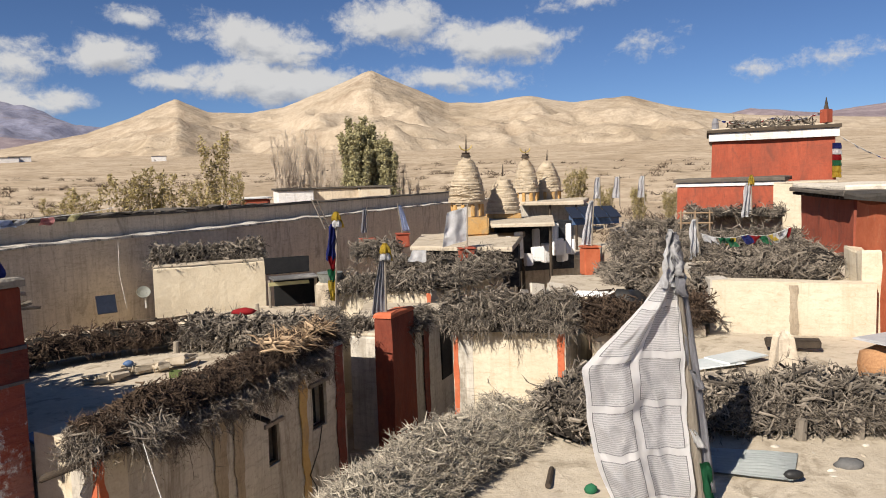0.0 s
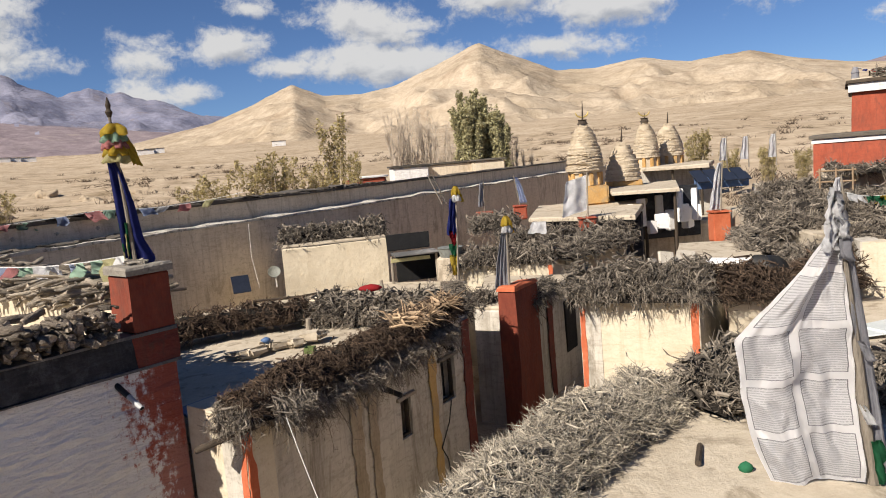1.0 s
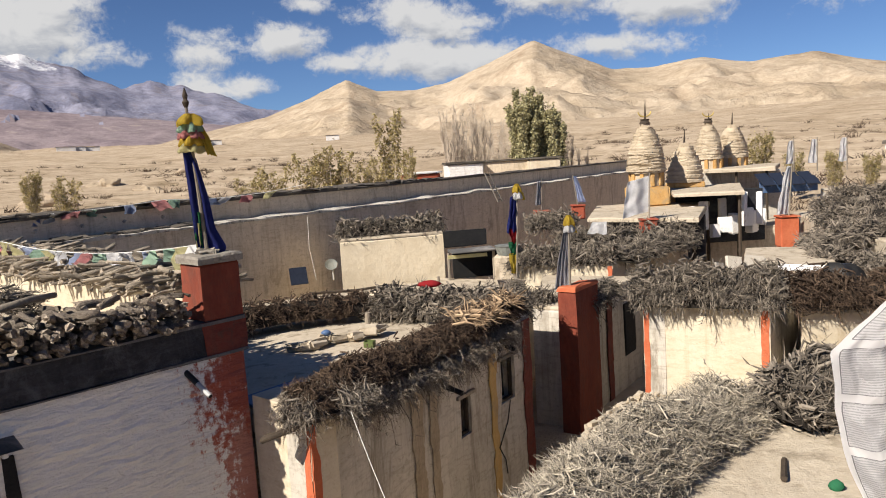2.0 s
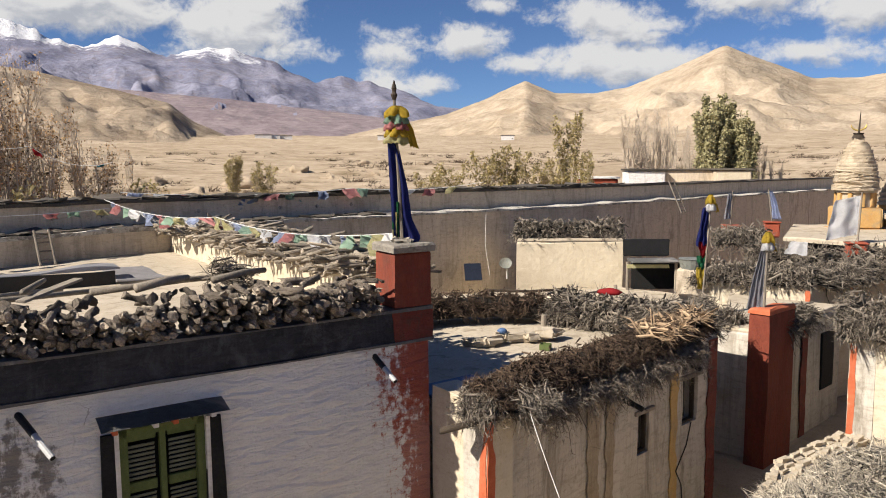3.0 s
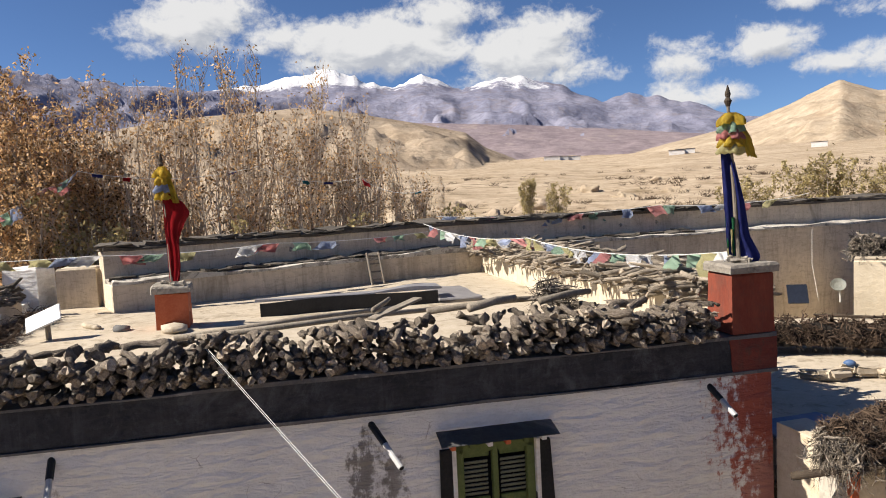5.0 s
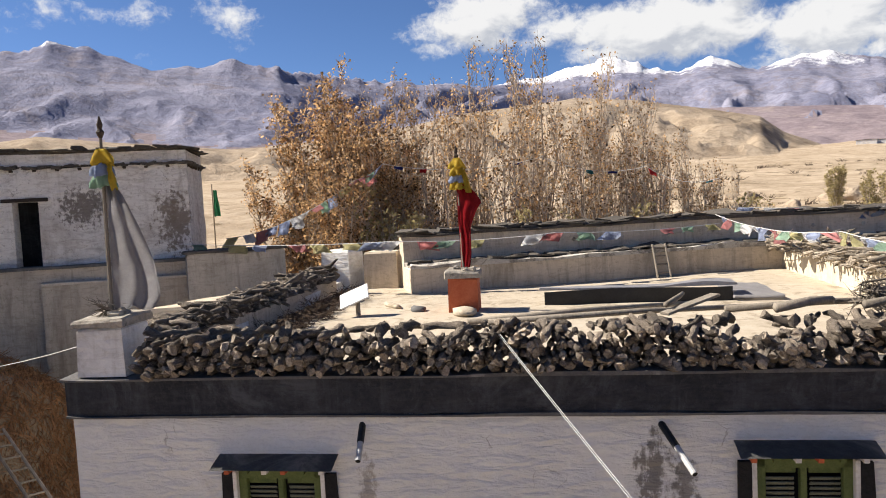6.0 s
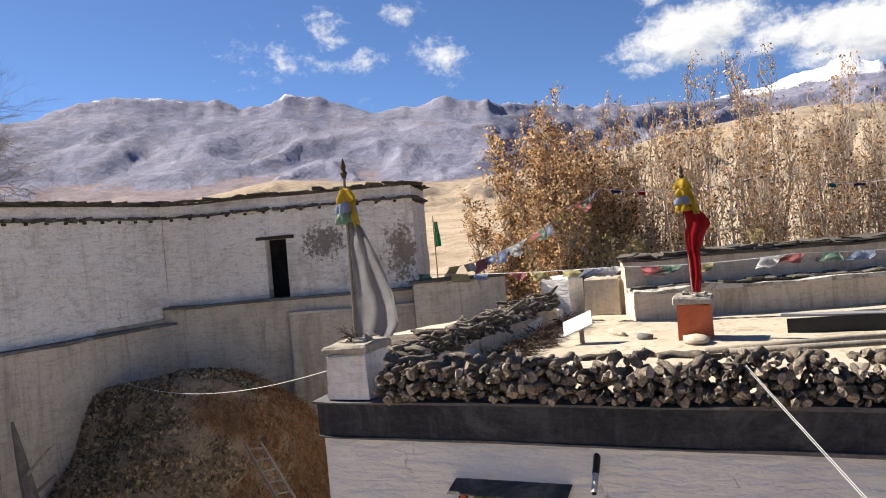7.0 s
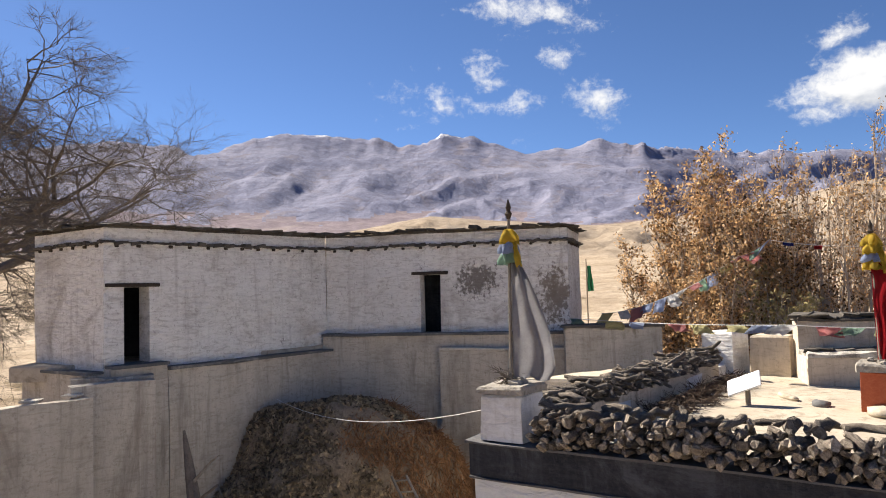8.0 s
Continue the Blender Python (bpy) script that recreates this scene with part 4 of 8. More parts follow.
def window(parent, s0, s1, z0, z1):
    """A green shuttered window in a black painted surround under a tin hood on wooden blocks."""
    mid, wide = (s0 + s1) / 2, s1 - s0
    # near-black backing: the shade behind the shutters is coloured in
    w = part("window", box(wh(mid, 0.30, (z0 + z1) / 2), (wide, 0.03, z1 - z0), HOUSE_RZ), shade_black, parent, "green shuttered window with a tin hood")
    for side in (-1, 1):
        bm = bmesh.new()
        e = mid + side * (wide / 2 + 0.10)
        for zz0, zz1, w0, w1 in ((z0 - 0.1, z1 - 0.02, 0.13, 0.09),):
            pts = []
            for z, hw in ((zz0, w0), ((zz0 + zz1) / 2, 0.105), (zz1, w1)):
                for q in (-0.035, 0.05):
                    for d in (-hw, hw):
                        pts.append(bm.verts.new(wh(e + d + wobble((d, z, side), 3, 0.03), q, z)))
            for i in (0, 4):
                a = pts[i:i + 8]
                for f in ((0, 1, 5, 4), (3, 2, 6, 7), (2, 0, 4, 6), (1, 3, 7, 5)):
                    bm.faces.new([a[k] for k in f])
            bm.faces.new((pts[8], pts[9], pts[11], pts[10]))
        bmesh.ops.recalc_face_normals(bm, faces=bm.faces)
        part("black_surround", bm, blackpaint, w, "black painted surround")
    for s, z, a, b in ((s0 + 0.05, (z0 + z1) / 2, 0.10, z1 - z0), (s1 - 0.05, (z0 + z1) / 2, 0.10, z1 - z0), (mid, (z0 + z1) / 2, 0.07, z1 - z0), (mid, z1 - 0.05, wide, 0.10), (mid, z0 + 0.04, wide, 0.08)):
        part("frame", box(wh(s, 0.075 if a < 0.09 else 0.055, z), (a, 0.09, b), HOUSE_RZ, 0.008), greenpaint, w, "green painted frame")
    for side in (-1, 1):
        c = mid + side * (wide / 4 - 0.01)
        lw = wide / 2 - 0.15
        part("shutter_rail", box(wh(c, 0.10, z1 - 0.14), (lw, 0.04, 0.08), HOUSE_RZ, 0.006), greenpaint, w)
        part("shutter_rail", box(wh(c, 0.10, (z0 + z1) / 2), (lw, 0.04, 0.12), HOUSE_RZ, 0.006), greenpaint, w)
        n = int((z1 - z0 - 0.3) / 0.055)
        for i in range(n):
            z = z0 + 0.12 + i * 0.055
            if abs(z - (z0 + z1) / 2) < 0.09:
                continue
            bm = box((0, 0, 0), (lw - 0.03, 0.012, 0.05), 0, 0.0)
            ob = part("slat", bm, louvre, w)
            ob.matrix_basis = pose(*wh(c, 0.105, z), 0, 0, HOUSE_RZ) @ pose(0, 0, 0, -38, 0, 0)
    for s in (s0 - 0.025, s1 + 0.025):
        part("white_jamb", box(wh(s, -0.005, (z0 + z1) / 2), (0.05, 0.09, z1 - z0), HOUSE_RZ, 0.006), whitewash, w, "white painted jamb")
    for i in range(6):
        part("bracket", box(wh(s0 - 0.06 + (wide + 0.12) * i / 5, -0.06, z1 + 0.05), (0.06, 0.26, 0.06), HOUSE_RZ, 0.006), (whitewash, greenpaint, orangepaint)[i % 3], w)
    hood = bmesh.new()
    rows = []
    for i in range(15):
        s = s0 - 0.22 + (wide + 0.44) * i / 14
        rows.append([hood.verts.new(wh(s, q, z + wobble((s * 3, q, 1), 1, 0.005))) for q, z in ((0.02, z1 + 0.20), (-0.13, z1 + 0.16), (-0.29, z1 + 0.105))])
    for a, b in zip(rows, rows[1:]):
        for j in (0, 1):
            hood.faces.new((a[j], a[j + 1], b[j + 1], b[j]))
    bmesh.ops.solidify(hood, geom=hood.faces[:], thickness=0.025)
    part("hood", hood, greyband, w, "dark slate-coloured sloping hood")
    return w


for wdw in WINDOWS:
    window(white_house, *wdw)


def spout(parent, base, out, mats, length=0.48, r=0.038, label="tilted drain spout of black and grey pipe"):
    base, out = Vector(base), Vector(out).normalized()
    a, b = base - out * 0.1, base + out * length
    s = part("drain_spout", tube([a, base + out * length * 0.42], [r * 1.1, r * 1.05], 10), mats[0], parent, label)
    part("spout_pipe", tube([base + out * length * 0.40, b], [r * 0.92, r * 0.92], 10), mats[1], s)
    # black disc painted as the shade inside the pipe
    part("spout_mouth", tube([b - out * 0.004, b + out * 0.004], [r * 0.75, r * 0.75], 10), shade_black, s)


OUT = -BACK
for s, tilt, far, skew in ((0.05, -0.55, 0.48, 0.12), (4.34, -0.60, 0.64, 0.42), (7.72, -0.75, 0.42, 0.08)):
    spout(white_house, wh(s, -0.02, 5.36), (OUT.x - ALONG.x * skew, OUT.y - ALONG.y * skew, tilt), (blacktube, plastic_grey), far)
part("red_corner", stripe(wh(-0.22, -0.03), wh(-0.872, -0.03), 5.55, 6.02, 0.04, 0.014), redworn, white_house, "worn red painted corner")


def flag_plinth(label, s, q, z0, z1, wide, mat, cap):
    t = thing("flag_plinth", label, "plinth", wh(s, q, z0), "flag plinths on the roofs")
    h = wide / 2
    part("body", prism([wh(s + a * h, q + b * h) for a, b in ((-1, -1), (1, -1), (1, 1), (-1, 1))], z0, z1, 0.015, 0.12, 0.035, 0.03), mat, t)
    rnd = random.Random(int(s * 100))
    e = wide * 0.56
    part("cap_slab", prism([wh(s + a * e, q + b * e) for a, b in ((-1, -1), (1, -1), (1, 1), (-1, 1))], z1 + 0.002, z1 + 0.12, 0.0, 0.09, 0.05, 0.035), cap, t, "thick rough grey cap slab")
    for i in range(7):
        part("cap_stone", box(wh(s + rnd.uniform(-0.35, 0.35) * wide, q + rnd.uniform(-0.35, 0.35) * wide, z1 + 0.14 + rnd.uniform(0, 0.03)), (wide * rnd.uniform(0.16, 0.34), wide * rnd.uniform(0.14, 0.28), rnd.uniform(0.05, 0.10)), rnd.uniform(0, 180), 0.02, 0.018), cap, t, "rough grey cap stone")
    return t


flag_plinth("tall red plinth with a grey stone cap on the house corner", -0.55, 0.25, 6.03, 6.80, 0.60, plinth_red_shaded, capstone)
flag_plinth("whitewashed plinth with stones on the house corner", 10.95, 0.32, 6.015, 6.62, 0.62, whitewash, capstone)
flag_plinth("orange-red square plinth standing on the mud roof", 7.25, 6.3, 5.75, 6.42, 0.58, orangepaint, capstone)

# ---- the town wall with its lower ledge ----
WALL = [(-21.2, 1.2), (-19.0, 4.4), (-18.3, 5.9), (-16.9, 14.0), (-13.3, 22.0), (-10.2, 27.7), (-7.3, 34.2), (-1.5, 48.4), (4.0, 62.0)]


def offset(path, d):
    out = []
    for i, p in enumerate(path):
        a, b = Vector(path[max(0, i - 1)]), Vector(path[min(len(path) - 1, i + 1)])
        n = (b - a).normalized()
        out.append((p[0] - n.y * d, p[1] + n.x * d))
    return out


def band(path, d0, d1, z0, z1, amp=0.03, step=0.5, soft=0.03):
    a, b = offset(path, d0), offset(path, d1)
    return prism(a + b[::-1], z0, z1, 0.0, step, amp, soft)


town_wall = thing("town_wall", "long beige mud town wall with a stepped ledge and dark coping", "wall", (-10, 28, 0), kind="structure")
RUN = WALL[2:]
part("front_wall", band(RUN, 0.0, 0.95, 0.0, 6.34), mudplaster, town_wall)
part("ledge", band(RUN, -0.06, 0.95, 6.342, 6.42, 0.07, 0.2), lime_ledge, town_wall, "pale lime ledge")
part("rear_wall", band(RUN, 0.95, 1.5, 0.0, 7.06), mudplaster, town_wall)
part("coping", band(RUN, 0.88, 1.62, 7.065, 7.14, 0.06, 0.3), coping, town_wall, "dark slate coping")
slate_row(offset(RUN, 0.45)[:3], 6.44, town_wall, 0.30, 6, "ledge_slate", 1.0, 1.6)
for i in range(13):
    p, _ = at_path([Vector((*p, 6.76)) for p in offset(RUN, 0.95)[:3]], (i + 0.4) / 13)
    part("drain_stone", box(p, (0.14, 0.14, 0.11), 80 + 17 * i, 0.04, 0.012), palestone, town_wall, "pale stone end in the wall")
slate_row(offset(RUN, 1.25)[:5], 7.17, town_wall, 0.24, 5, scale=1.2, wide=1.7)

# ---- ruined house with two dark doorways ----
ruin = thing("ruined_house", "roofless whitewashed upper storey with dark doorways on beige walls", "house", (-22, -5, 0))
CORNERS = [(-20.0, -12.6), (-18.3, -9.75), (-19.45, -8.95), (-24.3, -6.0), (-23.2, 1.3), (-26.5, 1.9)]


def ruin_side(a, b, holes, z0=6.45):
    part("wall", panel(a, b, z0, 9.30, 0.5, holes, 0.35, 0.05), whitewash_f, ruin)
    part("cornice", panel(a, b, 9.30, 9.34, 0.5, (), 0.3, 0.02), coping, ruin, "dark slate string course")
    part("parapet", panel(a, b, 9.34, 9.66, 0.45, (), 0.3, 0.02), whitewash_f, ruin)
    part("coping", panel(a, b, 9.66, 9.73, 0.55, (), 0.25, 0.025), coping, ruin, "dark slate coping")
    slate_row([a, b], 9.74, ruin, 0.27, int(a[0] * 10), scale=0.9, wide=1.3)
    aa, bb = Vector((*a, 0)), Vector((*b, 0))
    d = (bb - aa).normalized()
    off = Vector((d.y, -d.x, 0)) * 0.02
    slate_row([aa + off, bb + off], 9.31, ruin, 0.20, int(a[1] * 10), "cornice_slate", 0.5, 1.2)
    for i in range(int((bb - aa).length / 0.55)):
        p = aa + d * (i * 0.55 + 0.3)
        part("joist_end", box((p.x, p.y, 9.24), (0.09, 0.10, 0.07), math.degrees(math.atan2(d.y, d.x)), 0.01, 0.006), darkwood, ruin)
    for s0, s1, z0, z1 in holes:
        mid = aa + d * (s0 + s1) / 2
        part("lintel", box((mid.x, mid.y, z1 + 0.05), (s1 - s0 + 0.5, 0.14, 0.09), math.degrees(math.atan2(d.y, d.x)), 0.012, 0.006), darkwood, ruin, "dark timber lintel")
    n = (bb - aa).normalized()
    o = Vector((n.y, -n.x, 0)) * 0.35
    part("lower_wall", panel(aa + o, bb + o, 0.0, z0 - 0.06, 0.7, (), 0.5, 0.06), beige_plaster, ruin, "beige mud plaster lower wall")
    part("sloping_ledge", panel(aa + o * 1.3, bb + o * 1.3, z0 - 0.06, z0 + 0.01, 0.9, (), 0.4, 0.02), greyband, ruin, "grey rain ledge")


ruin_side(CORNERS[0], CORNERS[1], [], 6.30)
ruin_side(CORNERS[1], CORNERS[2], [(0.28, 1.12, 6.42, 8.25)], 6.30)
ruin_side(CORNERS[2], CORNERS[3], [], 6.28)
ruin_side(CORNERS[3], CORNERS[4], [(3.00, 3.62, 6.72, 8.43)], 6.24)
ruin_side(CORNERS[4], CORNERS[5], [], 6.24)
part("inner_floor", prism([(-19, -12.6), (-18.9, -9.6), (-24.6, -5.6), (-23.6, 1.2), (-30, 1.9), (-30, -13)], 6.0, 6.4), mudroof, ruin)
part("rear_wall", panel((-30, -13), (-30, 2), 0.0, 9.6, 0.5, (), 1.0, 0.05), mudplaster, ruin)
# roof and side walls added out of sight to block sun behind the doorways
part("inner_roof", prism([(-20.1, -12.55), (-18.55, -9.75), (-19.6, -9.15), (-24.5, -6.05), (-23.45, 1.2), (-26.6, 1.75), (-29.9, 1.7), (-29.9, -12.9)], 9.0, 9.25), mudroof, ruin)
part("inner_wall", panel((-30, -13), (-20.0, -12.6), 0.0, 9.2, 0.3, (), 1.0, 0.03), mudplaster, ruin)
part("inner_wall", panel((-26.4, 1.85), (-30, 2.0), 0.0, 9.2, 0.3, (), 1.0, 0.03), mudplaster, ruin)
# added near-black walls: the darkness in the doorways is their colour
part("sooty_partition", panel((-21.3, -12.0), (-21.6, -7.9), 6.4, 9.0, 0.2, (), 1.0, 0.03), band_and_shade_black, ruin)
part("sooty_partition", panel((-25.2, -5.0), (-25.0, 0.6), 6.4, 9.0, 0.2, (), 1.0, 0.03), band_and_shade_black, ruin)

# ---- the brush-roofed house ----
brush_house = thing("brush_roofed_house", "low mud house with limewashed walls under brushwood", "house", (-4, 13, 0))
A, B = (-4.49, 9.18), (-2.15, 15.10)
part("side_wall", panel(A, B, 0.0, 4.80, 0.45, [(3.70, 4.05, 3.10, 3.82), (5.18, 5.70, 3.26, 4.12)], 0.3, 0.035, 0.006), greywash, brush_house)
part("end_wall", panel((-5.6, 9.80), A, 0.0, 4.80, 0.45, (), 0.3, 0.03), cream, brush_house)
# wall end is out of sight, placed so that it shades the red pillar
part("far_wall", panel(B, (-2.42, 17.2), 0.0, 4.80, 0.45, (), 0.4, 0.03), greywash, brush_house)
part("rear_wall", panel((-2.42, 17.2), (-6.5, 18.6), 0.0, 4.80, 0.45, (), 0.5, 0.03), mudplaster, brush_house)
part("roof", prism([(-4.7, 9.6), (-2.5, 15.1), (-2.9, 16.8), (-6.5, 18.4), (-10.6, 16.2), (-9.0, 12.4), (-5.4, 10.1)], 4.0, 4.34, 0, 0.6, 0.03), mudroof, brush_house)
# ---- cream house facing the sun ----
cream_house = thing("cream_house", "cream limewashed house front with red painted corners", "house", (1.5, 17, 0))
part("front_wall", panel((0.15, 16.2), (2.52, 15.5), 0.0, 4.72, 0.45, (), 0.3, 0.02), cream, cream_house)
part("side_wall", panel((1.6, 20.6), (0.15, 16.2), 0.0, 4.72, 0.45, [(2.4, 3.0, 0.6, 2.6)], 0.4, 0.02), greywash, cream_house)
part("east_wall", panel((2.52, 15.5), (4.2, 19.8), 0.0, 4.72, 0.45, (), 0.4, 0.02), greywash, cream_house)
part("roof", prism([(0.4, 16.4), (2.4, 15.8), (4.0, 19.8), (1.6, 20.4)], 4.3, 4.6, 0, 0.6, 0.03), mudroof, cream_house)
# ---- foreground roof ----
near_house = thing("near_house", "flat mud roof below the viewpoint with brushwood along its edges", "house", (3, 7, 0))
part("wall", prism([(-1.25, 5.0), (-1.10, 6.3), (-0.55, 7.6), (0.05, 8.6), (0.65, 9.35), (1.5, 9.45), (9.5, 9.0), (9.5, 2.0), (-0.5, 2.0)], 0.0, 4.70), greywash, near_house)
part("roof", prism([(-1.3, 4.95), (-1.15, 6.3), (-0.6, 7.65), (0.0, 8.65), (0.62, 9.42), (1.5, 9.52), (9.6, 9.05), (9.6, 1.95), (-0.55, 1.95)], 4.705, 4.95, 0, 0.4, 0.03), mudroof, near_house)

# ---- own roof under the viewpoint, and the rest of the brush-roofed house ----
own = thing("own_house", "mud house whose flat roof carries the viewpoint", "house", (0, -2, 0))
part("wall", prism([(-2.6, 0.75), (1.6, 0.75), (1.6, -5.0), (-2.6, -5.0)], 0.0, 6.30), greywash, own)
part("roof", prism([(-2.65, 0.8), (1.65, 0.8), (1.65, -5.05), (-2.65, -5.05)], 6.305, 6.42), mudroof, own)


def dirn(a, b):
    v = Vector((b[0] - a[0], b[1] - a[1], 0))
    return v.normalized()


AB = dirn(A, B)
AB_OUT = Vector((AB.y, -AB.x, 0))


def on_ab(s, out=0.0, z=None):
    p = Vector((*A, 0)) + AB * s + AB_OUT * out
    return (p.x, p.y) if z is None else (p.x, p.y, z)


RZ_AB = math.degrees(math.atan2(AB.y, AB.x))
for s0, s1, z0, z1 in ((3.70, 4.05, 3.10, 3.82), (5.18, 5.70, 3.26, 4.12)):
    # the unlit room behind is painted as a near-black backing
    w = part("window", box(on_ab((s0 + s1) / 2, -0.3, (z0 + z1) / 2), (s1 - s0, 0.04, z1 - z0), RZ_AB), shade_black, brush_house, "small dark window with a wooden frame")
    for s in (s0 + 0.025, s1 - 0.025):
        part("frame", box(on_ab(s, -0.12, (z0 + z1) / 2), (0.05, 0.08, z1 - z0), RZ_AB, 0.006), darkwood, w)
    for z in (z0 + 0.025, z1 - 0.025):
        part("frame", box(on_ab((s0 + s1) / 2, -0.115, z), (s1 - s0 - 0.1, 0.08, 0.05), RZ_AB, 0.006), darkwood, w)
    part("lintel", box(on_ab((s0 + s1) / 2, -0.05, z1 + 0.04), (s1 - s0 + 0.24, 0.16, 0.07), RZ_AB, 0.01, 0.005), greywood, w)
for s, z in ((3.2, 4.22), (5.05, 4.52)):
    spout(brush_house, on_ab(s, 0.0, z), (AB_OUT.x, AB_OUT.y, -0.25), (blacktube, blacktube), 0.38, 0.05, "short black drain spout")
for s0, s1, mat, z0 in ((4.72, 4.93, ochre, 0.6), (2.25, 2.55, material("brown_damp", (0.27, 0.215, 0.15), (0.42, 0.355, 0.27), 2.0, 0.95, 0.6, 25, stretch=(2, 2, 0.5), wall=0.7), 0.6), (2.75, 2.95, MATS["brown_damp"], 0.9)):
    part("rain_streak", stripe(on_ab(s0), on_ab(s1), z0, 4.55, 0.07, 0.014), mat, brush_house, "brown rain streak on the plaster")
part("red_corner", stripe(on_ab(6.05), on_ab(6.37), 0.4, 4.72, 0.05, 0.014), redworn, brush_house, "red painted corner")
part("orange_corner", stripe(on_ab(-0.005), on_ab(0.14), 0.4, 4.75, 0.03, 0.014), orangepaint, brush_house, "orange painted corner edge")
part("orange_corner", stripe((-4.62, 9.253), (-4.485, 9.178), 0.4, 4.75, 0.03, 0.012), orangepaint, brush_house, "orange painted corner edge")
# thin blue-grey sheet painted as the shadow lying on this roof corner
bm = bmesh.new()
add_prism(bm, [(-5.35, 9.95), (-4.75, 9.75), (-4.15, 11.4), (-5.9, 11.9), (-6.4, 10.9)], 4.36, 4.40, 0, 0.3, 0.01, 0.01)
part("tin_patch", bm, bluetin_and_shadow, brush_house, "blue-grey sheet painted as shadow on the roof edge")
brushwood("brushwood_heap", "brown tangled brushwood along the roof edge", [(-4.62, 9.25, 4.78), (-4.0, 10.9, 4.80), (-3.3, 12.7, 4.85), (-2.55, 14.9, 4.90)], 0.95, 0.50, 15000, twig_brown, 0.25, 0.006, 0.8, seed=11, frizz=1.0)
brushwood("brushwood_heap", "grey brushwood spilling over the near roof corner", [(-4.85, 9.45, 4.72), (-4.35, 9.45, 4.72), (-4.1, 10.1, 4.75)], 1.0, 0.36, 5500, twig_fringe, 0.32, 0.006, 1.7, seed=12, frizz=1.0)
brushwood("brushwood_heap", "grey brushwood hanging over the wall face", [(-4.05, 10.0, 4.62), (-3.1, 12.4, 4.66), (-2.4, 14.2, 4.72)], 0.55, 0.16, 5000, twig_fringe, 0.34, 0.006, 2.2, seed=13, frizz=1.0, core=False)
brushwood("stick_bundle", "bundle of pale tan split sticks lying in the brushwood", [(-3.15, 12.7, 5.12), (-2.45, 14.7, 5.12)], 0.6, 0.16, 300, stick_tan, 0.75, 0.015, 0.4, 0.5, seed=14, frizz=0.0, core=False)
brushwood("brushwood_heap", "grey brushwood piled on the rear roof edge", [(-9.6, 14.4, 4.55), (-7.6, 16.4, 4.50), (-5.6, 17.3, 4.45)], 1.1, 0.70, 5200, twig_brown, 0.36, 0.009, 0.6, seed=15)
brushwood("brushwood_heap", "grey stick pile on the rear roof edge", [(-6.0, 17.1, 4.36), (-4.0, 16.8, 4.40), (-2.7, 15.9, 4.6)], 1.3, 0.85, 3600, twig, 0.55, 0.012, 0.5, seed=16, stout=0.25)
# extra brush added here to cast shade on the red pillar
brushwood("brushwood_heap", "grey brushwood added on the far wall to shade the red pillar", [(-2.45, 15.2, 4.78), (-2.62, 17.0, 4.78)], 0.6, 0.62, 1300, twig, 0.40, 0.010, 0.6, seed=17)
post = part("roof_post", tube([(-5.85, 15.9, 4.3), (-5.84, 15.9, 4.72)], [0.07, 0.06], 9), greywood)
tagged(post, "short wooden stump on the mud roof", "post")
rnd = random.Random(3)


def stone(at, size, mat, label, name="stone", cat="stone"):
    bm = bmesh.new()
    bmesh.ops.create_icosphere(bm, subdivisions=2, radius=1.0)
    for v in bm.verts:
        v.co *= 1 + 0.25 * noise.noise(v.co * 1.3 + Vector(at)) + 0.08 * noise.noise(v.co * 4 + Vector(at))
        v.co = Vector((v.co.x * size[0], v.co.y * size[1], v.co.z * size[2])) + Vector(at) + Vector((0, 0, size[2] * 0.7))
    ob = part(name, bm, mat)
    smooth(ob)
    return tagged(ob, label, cat)


for n in range(9):
    ob = part("mud_brick", box((-6.75 + 0.16 * n + rnd.uniform(-.1, .1), 14.0 + 0.14 * n + rnd.uniform(-.15, .15), 4.42 + rnd.uniform(-0.02, 0.10)), (rnd.uniform(0.25, 0.5), rnd.uniform(0.2, 0.35), rnd.uniform(0.12, 0.2)), rnd.uniform(0, 90), 0.05, 0.03), mudroof)
    tagged(ob, "crumbled dried mud block on the roof", "mud block", "mud blocks on the roof")
ob = part("plank", box((0, 0, 0), (0.95, 0.16, 0.05), 0, 0.01, 0.004), darkwood)
ob.matrix_basis = pose(-4.62, 9.05, 4.62, 0, 14, 205)
tagged(ob, "dark plank sticking out under the roof edge", "plank")
stone((-6.3, 14.5, 4.55), (0.10, 0.08, 0.07), bluetin_and_shadow, "small crumpled blue cloth on the roof", "cloth", "cloth")
basket = thing("basket", "small green plastic basket on the mud roof", "basket", (-5.3, 14.3, 4.34))
bm = bmesh.new()
for a, b, c in (((0.16, 0, 0.1), (0.015, 0.3, 0.2), 0), ((-0.16, 0, 0.1), (0.015, 0.3, 0.2), 0), ((0, 0.15, 0.1), (0.32, 0.015, 0.2), 0), ((0, -0.15, 0.1), (0.32, 0.015, 0.2), 0), ((0, 0, 0.01), (0.32, 0.3, 0.015), 0)):
    add_box(bm, Vector(a) * 0.6 + Vector((-5.3, 14.3, 4.35)), Vector(b) * 0.6)
part("tray", bm, greenpaint, basket)

